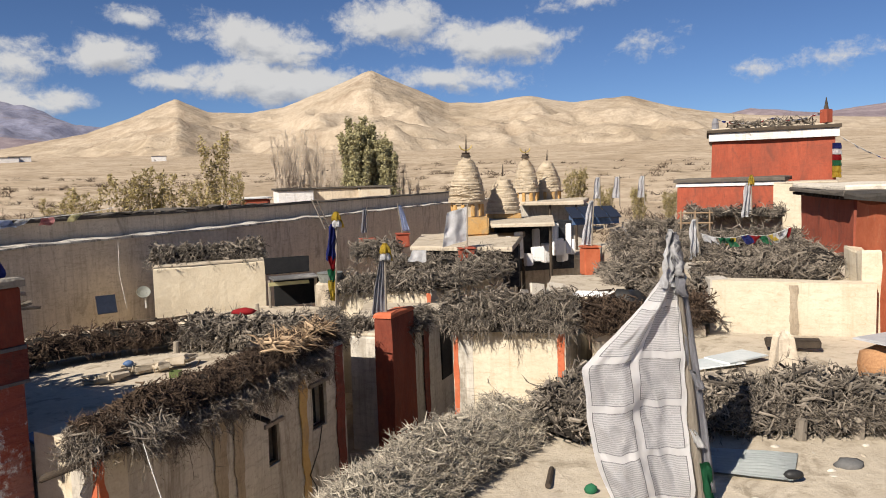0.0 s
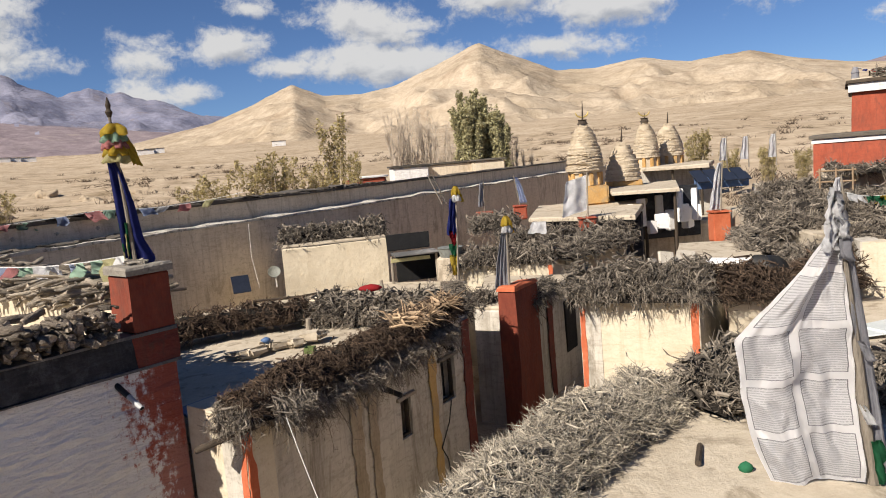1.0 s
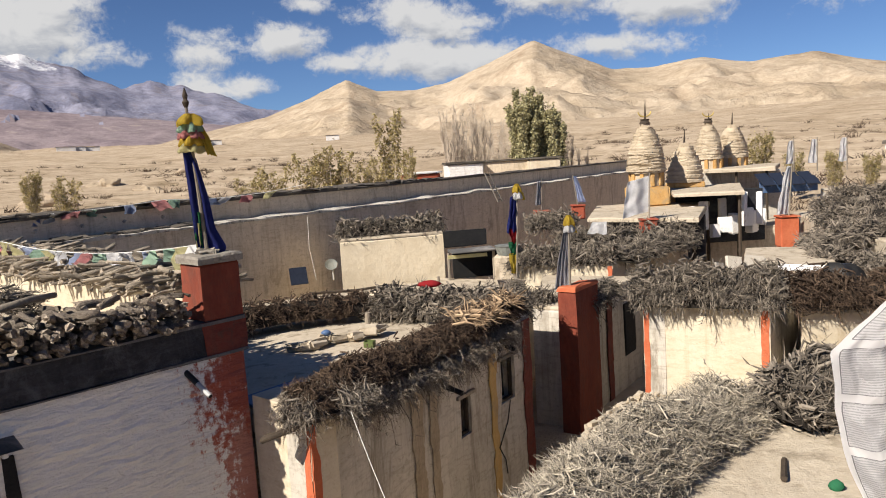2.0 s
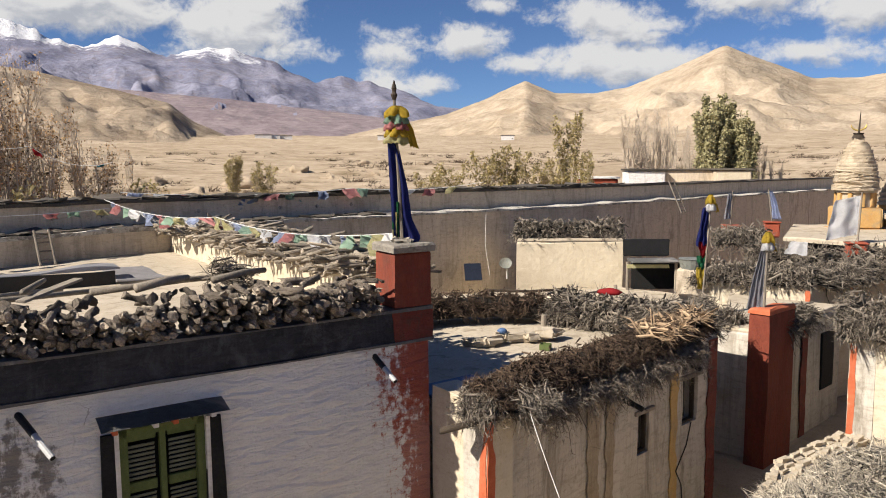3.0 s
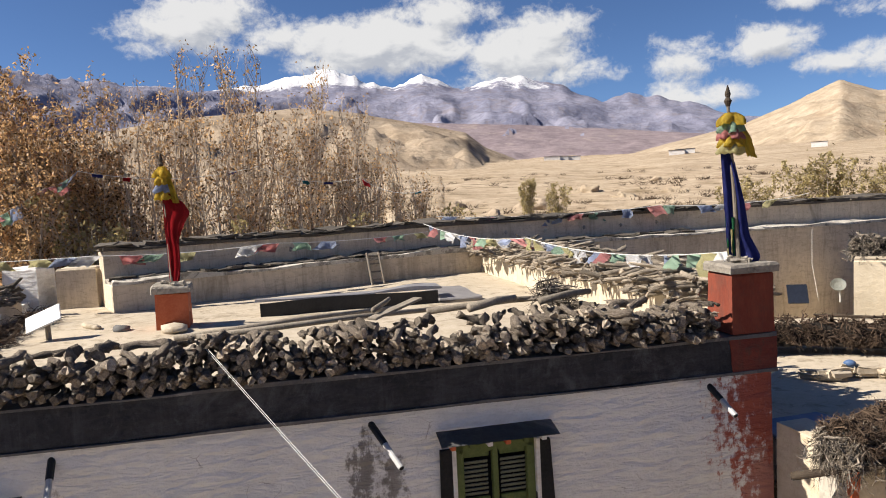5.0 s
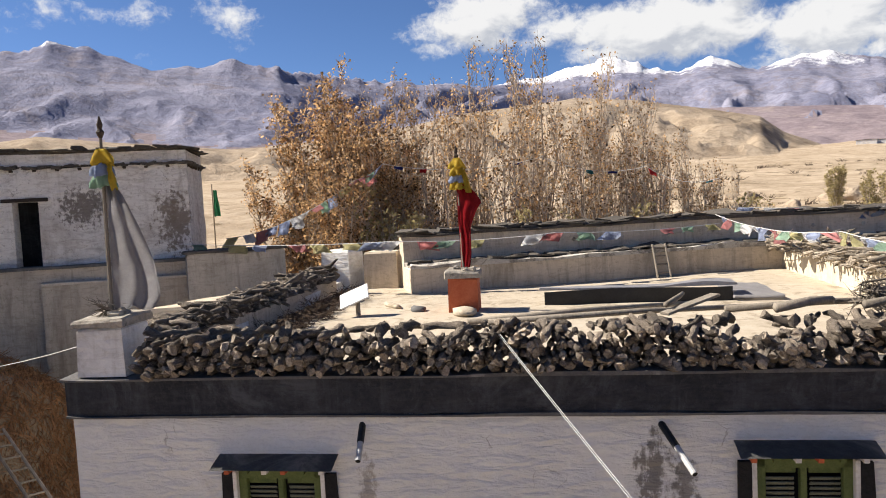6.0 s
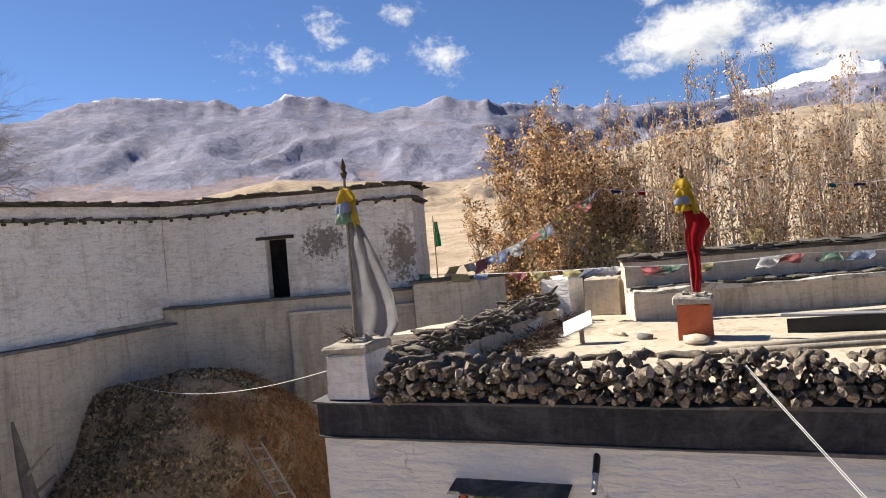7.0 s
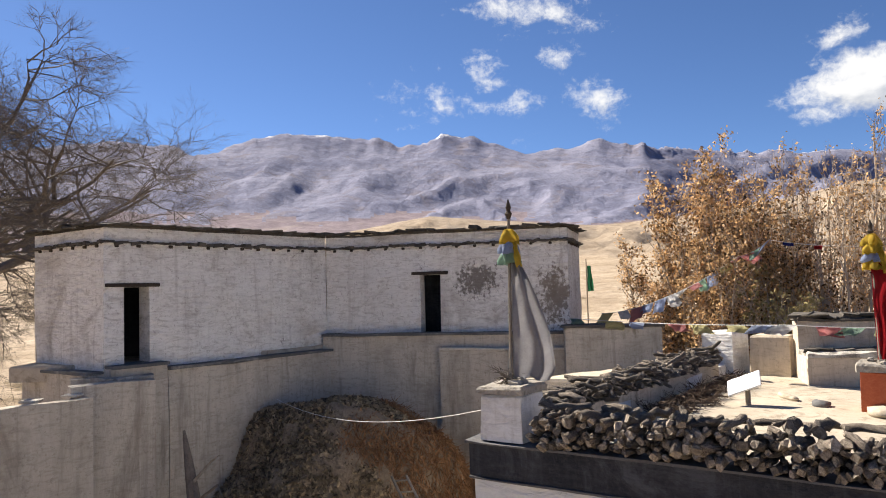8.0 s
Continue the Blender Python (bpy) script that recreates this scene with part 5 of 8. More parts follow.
# ---- firewood and fittings of the white house roof ----
for n, (s0, s1) in enumerate(((10.4, 7.8), (7.78, 5.2), (5.15, 2.6), (2.58, -0.1))):
    firewood("thick grey firewood billets stacked on the black parapet", wh(s0, 0.12), wh(s1, 0.12), 6.00, 6, seed=21 + 40 * n, step=0.088, size=0.66, jumble=0.15)
firewood("loose crooked firewood on top of the parapet stack", wh(10.2, 0.55), wh(0.1, 0.55), 6.36, 1, seed=22, step=0.15, jumble=0.3, size=0.75)
firewood("grey crooked firewood on the cream north parapet", wh(-0.45, 0.9), wh(-0.45, 12.3), 6.29, 4, seed=23, step=0.085, jumble=0.4, size=0.85, logs=BRANCHES)
firewood("pale crooked branches heaped behind the parapet firewood", wh(-0.95, 0.9), wh(-0.95, 11.3), 6.29, 4, seed=25, step=0.10, jumble=0.5, size=0.90, logs=BRANCHES)
firewood("dark firewood stacked along the south parapet", wh(11.12, 9.6), wh(11.12, 1.0), 6.10, 4, seed=24, step=0.09, jumble=0.35, size=0.75, logs=DARK_BRANCHES)
for n, (s0, q0, s1, q1, z, r) in enumerate(((6.6, 1.3, 3.6, 2.2, 6.36, 0.045), (6.3, 1.0, 2.6, 1.6, 6.40, 0.04), (3.4, 1.3, 1.2, 1.5, 6.44, 0.045), (4.2, 0.6, 3.9, 1.3, 6.62, 0.035), (3.0, 0.6, 2.3, 0.9, 6.55, 0.06), (2.1, 0.5, 1.3, 0.8, 6.58, 0.05), (9.0, 1.0, 5.9, 1.15, 6.30, 0.02))):
    a, b = Vector(wh(s0, q0, z)), Vector(wh(s1, q1, z + 0.03))
    mid = a.lerp(b, 0.5) + Vector((0.03, 0.05, 0.03))
    ob = part("pole", tube([a, mid, b], [r, r * 0.92, r * 0.75], 8), greywood)
    smooth(ob)
    tagged(ob, "long grey wooden pole lying on the firewood", "pole", "poles on the roof")
beam = part("plank", box((0, 0, 0), (0.9, 0.14, 0.03), 0, 0.006), greywood)
beam.matrix_basis = pose(*wh(3.9, 0.75, 6.60), 0, 8, HOUSE_RZ + 40)
tagged(beam, "weathered plank leaning on the firewood", "plank")
sheet = part("plastic_sheet", prism([wh(1.2, 6.5), wh(2.1, 6.6), wh(2.0, 8.8), wh(1.1, 8.9)], 5.80, 5.84, 0, 0.2, 0.06, 0.02), CLOTH["smoke"])
tagged(sheet, "grey plastic sheet by the light well", "sheet")
sheet = part("tarpaulin", prism([wh(2.0, 6.80), wh(5.8, 6.80), wh(5.8, 7.25), wh(2.0, 7.30)], 6.03, 6.07, 0, 0.15, 0.06, 0.02), CLOTH["grey"])
tagged(sheet, "grey-white folded tarpaulin over the light well screen", "tarpaulin")
lamp = thing("solar_lamp", "small solar panel on a wooden post above the roof", "solar panel", wh(9.35, 6.0, 5.75))
part("post", tube([wh(9.35, 6.0, 5.7), wh(9.35, 6.0, 6.02)], [0.05, 0.045], 8), greywood, lamp)
pl = part("plate", box((0, 0, 0), (0.62, 0.40, 0.035), 0, 0.006), whiteplate, lamp, "white-backed tilted panel")
pl.matrix_basis = pose(*wh(9.40, 5.95, 6.14), 0, 0, HOUSE_RZ) @ pose(0, 0, 0, -38, 22, 0)
for s, q, a, b, h in ((8.9, 7.1, 0.5, 0.12, 0.06), (8.2, 6.3, 0.2, 0.16, 0.08), (7.2, 5.75, 0.34, 0.22, 0.10)):
    stone(wh(s, q, 5.74), (a, b, h), mudroof if a > 0.3 else greyband, "low lump on the mud roof")
brushwood("scrub_heap", "low dark scrub lying in the roof corner", [wh(10.3, 4.0, 5.75), wh(10.2, 9.0, 5.75)], 0.8, 0.25, 900, twig_brown, 0.5, 0.008, 0.3, seed=31, core=False)
brushwood("scrub_bundle", "few dry twigs wedged in the plinth stones", [wh(10.9, 0.2, 6.72), wh(11.0, 0.45, 6.72)], 0.25, 0.12, 46, twig_fringe, 0.5, 0.008, 0.1, seed=33, core=False, frizz=0.2)
brushwood("scrub_bundle", "small dark thorn bundle on the firewood", [wh(1.9, 0.9, 6.45), wh(1.6, 1.1, 6.45)], 0.4, 0.4, 260, twig, 0.45, 0.008, 0.3, seed=32, core=False)


def ladder(label, a, b, wide, side, rungs=7, name="ladder"):
    a, b, side = Vector(a), Vector(b), Vector(side).normalized() * wide / 2
    t = thing(name, label, "ladder", a)
    for d in (-1, 1):
        part("rail", tube([a + side * d, b + side * d], [0.035, 0.03], 7), greywood, t)
    for i in range(rungs):
        p = a.lerp(b, (i + 0.6) / rungs)
        part("rung", tube([p - side, p + side], [0.022, 0.022], 6), greywood, t)


ladder("small wooden ladder leaning on the ledge of the town wall", (-16.75, 12.0, 5.75), (-17.2, 12.2, 6.55), 0.34, (0.2, 0.98, 0), 4)
ladder("wooden ladder leaning against the town wall", (-5.65, 36.7, 5.8), (-6.3, 36.9, 7.3), 0.4, (0.4, 0.9, 0), 8)
ladder("wooden ladder lying against the straw heap", (-17.3, -1.9, 2.4), (-18.9, -3.0, 3.75), 0.38, (0.6, -0.8, 0.1), 7)

# ---- wires ----
for k in (0.0, 0.02):
    w = cord("wire", sag(Vector((-9.1, 3.73 + k, 6.43)), Vector((-9.1, 3.73, 6.41)) + 8.6 * Vector((0.887, 0.084 + k * 0.2, -0.455)), 0.10), 0.0033, wirewhite)
    tagged(w, "white twisted wire running down from the firewood", "wire")
w = cord("wire", sag((-4.23, 9.83, 4.95), Vector((-4.23, 9.83, 4.95)) + 6.0 * Vector((0.509, -0.852, -0.16)), 0.35), 0.0045, wirewhite)
tagged(w, "pale wire hanging from the brushwood", "wire")
w = cord("wire", sag(wh(11.4, 0.3, 6.35), (-21.2, -6.6, 5.2), 0.35), 0.005, wirewhite)
tagged(w, "thin pale wire slung to the ruined house", "wire")
w = cord("wire", [on_ab(5.4, 0.03, 3.3), on_ab(5.25, 0.03, 2.9), on_ab(4.9, 0.03, 2.5), on_ab(5.1, 0.03, 2.2), on_ab(5.15, 0.03, 1.9)], 0.012, blacktube)
tagged(w, "black cable looping down the wall", "cable")


# ---- flags ----
def bundle(name, centre, r, h, colours, parent, seed=1, tail=True):
    """Scarves wound and knotted round a pole: a stack of short fluted skirts, with one loose end hanging out."""
    rnd = random.Random(seed)
    n = len(colours)
    for i, c in enumerate(colours):
        z1 = centre[2] + h * (0.5 - i / n) + 0.03
        z0 = z1 - h / n - 0.07
        bm = bmesh.new()
        rings, lobes, turn = [], rnd.randint(4, 6), rnd.uniform(0, 6)
        for j in range(7):
            f = j / 6
            ring = []
            for m in range(26):
                a = m * math.tau / 26
                rad = r * (0.42 + 0.62 * math.sin(min(1.0, f * 1.25) * 1.6)) * (1 + (0.10 + 0.24 * f) * math.sin(a * lobes + turn + f) + 0.30 * noise.noise((math.cos(a) * 1.5, math.sin(a) * 1.5 + f, seed + i)))
                ring.append(bm.verts.new((centre[0] + math.cos(a) * rad, centre[1] + math.sin(a) * rad, z1 + (z0 - z1) * f + 0.05 * f * noise.noise((math.cos(a) * 2, math.sin(a) * 2, seed + i * 3)))))
            rings.append(ring)
        for r0, r1 in zip(rings, rings[1:]):
            for m in range(26):
                bm.faces.new((r0[m], r1[m], r1[(m + 1) % 26], r0[(m + 1) % 26])).smooth = True
        bmesh.ops.solidify(bm, geom=bm.faces[:], thickness=0.004)
        part(name, bm, CLOTH[c], parent, c + " scarf tied to the pole")
    if tail:
        top = Vector(centre) + Vector((r * 0.5, r * 0.3, h * 0.15))
        part("scarf_end", cloth_sheet(top, top + Vector((r * 0.7, r * 0.4, -h * 0.85)), r * 0.9, (0.6, 0.8, 0), 3, r * 0.25, 10, 7, (0.8, 1.0), seed + 5), CLOTH[colours[0]], parent, "loose end of a " + colours[0] + " scarf")


def flag_pole(label, base, top, cloth, knot, way, width, z_top, z_bot, taper=(0.35, 1.0), folds=5, depth=0.06, r=0.03, seed=1, finial=True, billow=0.0, slant=0.0, extra=(), shape=None, knot_h=0.34, inset=0.0):
    base, top = Vector(base), Vector(top)
    t = thing("prayer_flag_pole", label, "flag", base, "prayer flag poles")
    part("pole", tube([base, base.lerp(top, 0.5), top], [r, r * 0.9, r * 0.7], 8), greywood, t)
    f = lambda z: base.lerp(top, (z - base.z) / (top.z - base.z))
    off = Vector(way).normalized() * (r - inset)
    part("cloth", cloth_sheet(f(z_top) + off, f(z_bot) + off, width, way, folds, depth, 30 if shape else 16, 22, taper, seed, billow, slant=slant, shape=shape), cloth, t)
    if knot:
        bundle("scarf", f(z_top) + Vector((0, 0, knot_h * 0.36)), 0.085 + 0.012 * len(knot), knot_h, knot, t, seed)
    for c, z0, z1, wd in extra:
        part("ribbon", cloth_sheet(f(z0) + off, f(z1) + off, wd, way, 3, 0.05, 14, 8, (1.0, 0.7), seed + 4), CLOTH[c], t, c + " ribbon")
    if finial:
        part("finial", tube([top - Vector((0, 0, 0.02)), top + Vector((0, 0, 0.05)), top + Vector((0, 0, 0.09)), top + Vector((0, 0, 0.14)), top + Vector((0, 0, 0.25))], [0.025, 0.05, 0.026, 0.038, 0.006], 9), darkwood, t, "dark carved finial")
    return t


PA = wh(-0.55, 0.25, 6.9)
flag_pole("dark blue prayer flag hanging furled on a pole with yellow scarves", PA, (PA[0] - 0.10, PA[1], 8.95), CLOTH["blue"], ("yellow", "palegreen", "pink", "yellow", "paleyellow"), (0.9, 0.45, 0), 0.40, 8.42, 6.92, seed=2, folds=3.4, depth=0.05, slant=0.15, inset=0.16, knot_h=0.46, shape=((0, 0.25), (0.12, 0.42), (0.45, 0.62), (0.75, 0.72), (0.92, 1.0), (1.0, 0.85)), extra=(("green", 7.5, 6.95, 0.12), ("paleyellow", 7.35, 6.90, 0.09)))
PB = wh(10.95, 0.32, 6.7)
flag_pole("smoky grey ragged prayer flag on a pole with yellow scarves", PB, (PB[0] - 0.02, PB[1] + 0.03, 8.95), CLOTH["smoke"], ("yellow", "paleblue", "palegreen"), (0.25, 0.95, 0), 0.56, 8.42, 6.80, seed=3, folds=4, depth=0.05, r=0.028, slant=0.05, knot_h=0.40, shape=((0, 0.10), (0.10, 0.30), (0.35, 0.66), (0.65, 0.92), (0.92, 1.0), (1.0, 0.86)))
PR = wh(7.25, 6.3, 6.45)
flag_pole("crimson prayer flag on a pole with a yellow top scarf", PR, (PR[0] - 0.05, PR[1] - 0.02, 8.75), CLOTH["crimson"], ("yellow", "yellow", "paleblue", "yellow"), (0.45, 0.88, 0), 0.46, 8.25, 6.55, seed=4, folds=3, depth=0.08, r=0.024, inset=0.06, knot_h=0.55, shape=((0, 0.30), (0.10, 0.75), (0.22, 1.0), (0.32, 0.78), (0.5, 0.52), (0.8, 0.48), (1.0, 0.36)))


def print_cloth():
    """White cotton with two columns of framed blocks of tiny grey printed lines."""
    m = bpy.data.materials.new("printed_cotton")
    m.use_nodes = True
    k = Nodes(m.node_tree)
    u, v, _ = k.node("ShaderNodeSeparateXYZ", {0: k.node("ShaderNodeUVMap").outputs[0]}).outputs
    fu, fv = k.math("FRACT", k.math("ADD", k.math("MULTIPLY", u, 2.0), 0.04)), k.math("FRACT", k.math("MULTIPLY", v, 4.6))

    def within(x, lo, hi):
        return k.math("MULTIPLY", k.math("GREATER_THAN", x, lo), k.math("LESS_THAN", x, hi))

    block = k.math("MULTIPLY", within(fu, 0.12, 0.94), within(fv, 0.08, 0.93))
    frame_ = k.math("SUBTRACT", block, k.math("MULTIPLY", within(fu, 0.135, 0.925), within(fv, 0.09, 0.92)))
    lines = k.math("GREATER_THAN", k.math("SINE", k.math("MULTIPLY", v, 640.0)), 0.1)
    word = k.math("GREATER_THAN", k.noise(k.node("ShaderNodeCombineXYZ", {0: k.math("MULTIPLY", u, 90.0), 1: k.math("MULTIPLY", v, 100.0), 2: 0.0}).outputs[0], 1.0, 3.0), 0.42)
    cu, cv = k.math("SUBTRACT", fu, 0.53), k.math("SUBTRACT", fv, 0.52)
    blot = k.math("LESS_THAN", k.math("ADD", k.math("MULTIPLY", k.math("MULTIPLY", cu, cu), 1.6), k.math("MULTIPLY", cv, cv)), k.math("MULTIPLY", k.noise(k.node("ShaderNodeCombineXYZ", {0: u, 1: v, 2: 1.0}).outputs[0], 26.0), 0.05))
    ink = k.math("MAXIMUM", k.math("MULTIPLY", frame_, 0.8), k.math("MULTIPLY", block, k.math("MAXIMUM", k.math("MULTIPLY", k.math("MULTIPLY", lines, word), 0.34), k.math("MULTIPLY", blot, 0.15))))
    grime = k.noise(k.node("ShaderNodeTexCoord").outputs["Object"], 3.0, 6.0, 0.6)
    cloth = k.mix(k.math("MULTIPLY", grime, 0.5), (0.86, 0.85, 0.85), (0.76, 0.75, 0.75))
    tint = k.mix(k.math("MULTIPLY", block, 0.20), cloth, (0.50, 0.50, 0.52))
    colour = k.mix(ink, tint, (0.11, 0.11, 0.125))
    out = k.node("ShaderNodeMixShader", {0: 0.45, 1: k.node("ShaderNodeBsdfDiffuse", {0: colour}).outputs[0], 2: k.node("ShaderNodeBsdfTranslucent", {0: colour}).outputs[0]}).outputs[0]
    k.node("ShaderNodeOutputMaterial", {0: out})
    return m


printed = print_cloth()
# the tall printed flag on the near roof
PW = Vector((2.32, 6.66, 4.95))
tall = thing("prayer_flag_pole", "tall white printed prayer flag on a crooked wooden pole", "flag", PW, "prayer flag poles")
part("pole", tube([PW, (2.24, 6.68, 5.8), (2.16, 6.70, 6.6), (2.06, 6.70, 7.45)], [0.05, 0.045, 0.04, 0.03], 9), greywood, tall)
part("cloth", cloth_sheet((2.10, 6.66, 7.10), (2.24, 6.62, 4.98), 0.92, (-0.98, -0.05, 0), 2.4, 0.10, 56, 44, seed=6, billow=0.12, slant=0.06, shape=((0, 0.05), (0.12, 0.30), (0.38, 1.0), (0.62, 0.98), (1.0, 0.78)), crumple=0.05), printed, tall, "white cotton printed with framed grey blocks")
part("sleeve", cloth_sheet((2.10, 6.70, 7.15), (2.30, 6.68, 5.05), 0.14, (0.9, -0.3, 0), 3, 0.04, 24, 6, (0.5, 1.1), 9), CLOTH["grey"], tall, "rumpled grey sleeve along the pole")
for n, (way, wide_, low_) in enumerate((((-0.9, -0.3, 0), 0.15, 6.98), ((0.5, -0.8, 0), 0.13, 6.90), ((0.2, -0.95, 0), 0.12, 7.08), ((0.9, 0.3, 0), 0.10, 7.02))):
    part("scarf", cloth_sheet((2.06, 6.68, 7.50 - 0.03 * n), (2.09, 6.66, low_), wide_, way, 4, 0.035, 16, 9, (0.25, 1.0), 40 + n, crumple=0.05), CLOTH["grey" if n == 1 else "white"], tall, "crumpled white scarf tied to the pole top")
for z, c in ((5.6, "white"), (6.15, "grey")):
    part("tie", cloth_sheet((2.20, 6.64, z + 0.06), (2.25, 6.60, z - 0.10), 0.09, (0.9, -0.4, 0), 3, 0.03, 6, 5, (0.5, 1.0), int(z * 10)), CLOTH[c], tall, "knotted cloth tie")
part("tail", cloth_sheet((2.28, 6.60, 5.35), (2.34, 6.60, 4.97), 0.10, (0.9, 0.2, 0), 2, 0.03, 6, 4), CLOTH["green"], tall, "green cloth tail")

# ---- strings of small flags ----
SMALL = ("paleblue", "white", "pink", "palegreen", "paleyellow")


def flag_string(label, pts, drop, step, size, seed=1, colours=SMALL, skip=0.1, tall_=(0.22, 0.62)):
    rnd = random.Random(seed)
    line = []
    for a, b in zip(pts, pts[1:]):
        line += sag(a, b, drop, max(4, int((Vector(b) - Vector(a)).length / 0.35)))[: None if b is pts[-1] else -1]
    t = thing("prayer_flag_string", label, "flags", pts[0], "strings of prayer flags")
    part("cord", tube(line, 0.008, 4), wirewhite, t)
    total = sum((b - a).length for a, b in zip(line, line[1:]))
    n = int(total / step)
    for i in range(n):
        if rnd.random() < skip:
            continue
        jit = rnd.uniform(0.1, 0.6)
        wide_ = rnd.uniform(0.65, 1.0)
        p, way = at_path(line, (i + jit) / n)
        q, _ = at_path(line, min(1, (i + jit + wide_ * size / step) / n))
        bm = bmesh.new()
        uv = bm.loops.layers.uv.new("uv")
        lean = Vector((rnd.gauss(0, 0.45), rnd.gauss(0, 0.45), -1)).normalized() + way * rnd.gauss(0, 0.5)
        h = size * rnd.uniform(*tall_)
        rows = []
        for f in (0, 0.5, 1):
            rows.append([bm.verts.new(p.lerp(q, g) + lean * h * f * (1 + 0.35 * noise.noise((g * 2.5, i * 1.7, seed))) + Vector((-way.y, way.x, 0)) * size * 0.22 * math.sin(g * 5 + f * 3 + i) + Vector((0, 0, size * 0.10 * noise.noise((g * 3, f * 2, i))))) for g in (0, 0.33, 0.66, 1)])
        for r0, r1 in zip(rows, rows[1:]):
            for j in range(3):
                bm.faces.new((r0[j], r0[j + 1], r1[j + 1], r1[j])).smooth = True
        bmesh.ops.solidify(bm, geom=bm.faces[:], thickness=0.003)
        part("flag", bm, CLOTH[colours[(i + (rnd.random() < 0.15)) % len(colours)]], t)
    return t


flag_string("faded prayer flags strung along the town wall", [(-22.9, 1.0, 7.12), (-18.4, 5.6, 7.03), (-17.3, 9.3, 7.03), (-17.2, 14.2, 6.97)], 0.07, 0.66, 0.56, 1, ("pink", "palegreen", "paleyellow", "paleblue", "white"), 0.06, (0.28, 0.5))
flag_string("colourful prayer flags running to the blue flag pole", [(-17.6, 14.4, 7.18), (-12.5, 13.0, 6.92), wh(-0.5, 0.3, 7.05)], 0.18, 0.42, 0.44, 2, ("paleblue", "pink", "palegreen", "paleyellow", "white"), 0.05, (0.45, 0.8))
flag_string("faded prayer flags over the town wall coping", [(-17.9, 15.2, 7.35), (-14.2, 21.5, 7.32), (-11.2, 25.5, 7.45)], 0.15, 0.55, 0.50, 3, skip=0.15, tall_=(0.35, 0.65))
flag_string("bright prayer flags rising into the trees", [(-25.3, 2.4, 7.1), (-25.0, 4.3, 7.55), (-24.8, 6.4, 8.70), (-24.9, 7.4, 9.2)], 0.10, 0.36, 0.42, 4, ("paleyellow", "white", "pink", "palegreen", "paleblue"), 0.0, (0.6, 0.95))
flag_string("small dark prayer flags between the trees", [(-24.9, 7.4, 9.2), (-23.5, 12.5, 9.2), (-22.0, 15.5, 8.7), (-20.5, 17.2, 8.2)], 0.3, 0.75, 0.30, 5, ("blue", "red", "yellow", "teal", "green"), 0.35)

flag_pole("small green prayer flag beyond the ruined house", (-31.6, 2.6, 5.5), (-31.6, 2.6, 9.0), CLOTH["green"], (), (0.3, 0.95, 0), 0.24, 8.75, 7.75, (0.6, 1.0), 3, 0.06, seed=31, finial=False)
flag_string("bright prayer flags on the brushwood roof", [(7.4, 21.3, 6.25), (8.8, 21.5, 6.15), (10.2, 21.8, 6.3)], 0.12, 0.22, 0.30, 7, ("blue", "white", "red", "green", "yellow"), 0.0, (0.7, 1.1))
flag_string("dark prayer flags sagging from the red temple", [(21.3, 40.0, 9.7), (25.5, 37.5, 7.6)], 0.4, 0.35, 0.3, 8, ("smoke", "blue", "red", "smoke"), 0.0)
flag_string("dark prayer flags along the temple roofline", [(15.5, 42.1, 10.95), (18.2, 41.0, 10.85), (20.6, 40.1, 11.1)], 0.3, 0.3, 0.25, 9, ("smoke", "blue", "smoke", "red"), 0.0)

# ---- houses of the middle distance ----
def house(name, label, poly, z1, wall, z0=0.0, roof=None, amp=0.03):
    t = thing(name, label, "house", (*poly[0], z0))
    part("wall", prism(poly, z0, z1, 0.05, 0.5, amp), wall, t)
    c = sum((Vector(p) for p in poly), Vector((0, 0))) / len(poly)
    part("roof", prism([Vector(p).lerp(c, 0.03) for p in poly], z1 + 0.004, z1 + 0.09, 0, 0.5, amp), roof or mudroof, t)
    return t


pillar_house = house("pillar_house", "grey limewashed house beside a dark alley", [(-2.45, 18.6), (-1.45, 18.2), (0.35, 22.8), (-2.6, 23.6)], 4.15, greywash)
part("red_streak", stripe((-0.62, 20.32), (-0.50, 20.62), 0.4, 4.0, 0.05, 0.02), redworn, pillar_house, "red rain streak on the plaster")
# solid black box painted as the shade of an open door
part("doorway", box((-0.02, 21.9, 2.9), (0.10, 0.8, 1.5), -22, 0.01), shade_black, pillar_house, "near-black panel painted as doorway shade")
pc = thing("flag_plinth", "tall square pillar of red-painted adobe at a house corner", "plinth", (-1.75, 18.4, 0), "flag plinths on the roofs")
# body colour is darkened to carry the alley's shade
part("body", prism([(-1.76, 17.96), (-1.31, 17.81), (-0.80, 19.10), (-1.25, 19.26)], 0.0, 4.70, 0.03, 0.3, 0.04), plinth_red_shaded, pc)
part("cap_stone", prism([(-1.78, 17.96), (-1.30, 17.79), (-0.80, 19.08), (-1.26, 19.26)], 4.705, 4.80, 0.05, 0.15, 0.05, 0.05), orangepaint, pc, "worn orange cap")
flag_pole("grey checked prayer flag draped on a short pole", (-1.45, 18.15, 4.75), (-1.42, 18.13, 6.40), CLOTH["grey"], ("yellow", "white"), (-1, 0.1, 0), 0.34, 6.2, 4.78, (0.25, 1.0), 6, 0.06, seed=12, finial=False)
brushwood("brushwood_heap", "grey brushwood either side of the red pillar", [(-2.9, 19.2, 4.15), (-2.0, 19.0, 4.15)], 0.8, 0.60, 1500, twig, 0.5, 0.012, 0.8, seed=41)
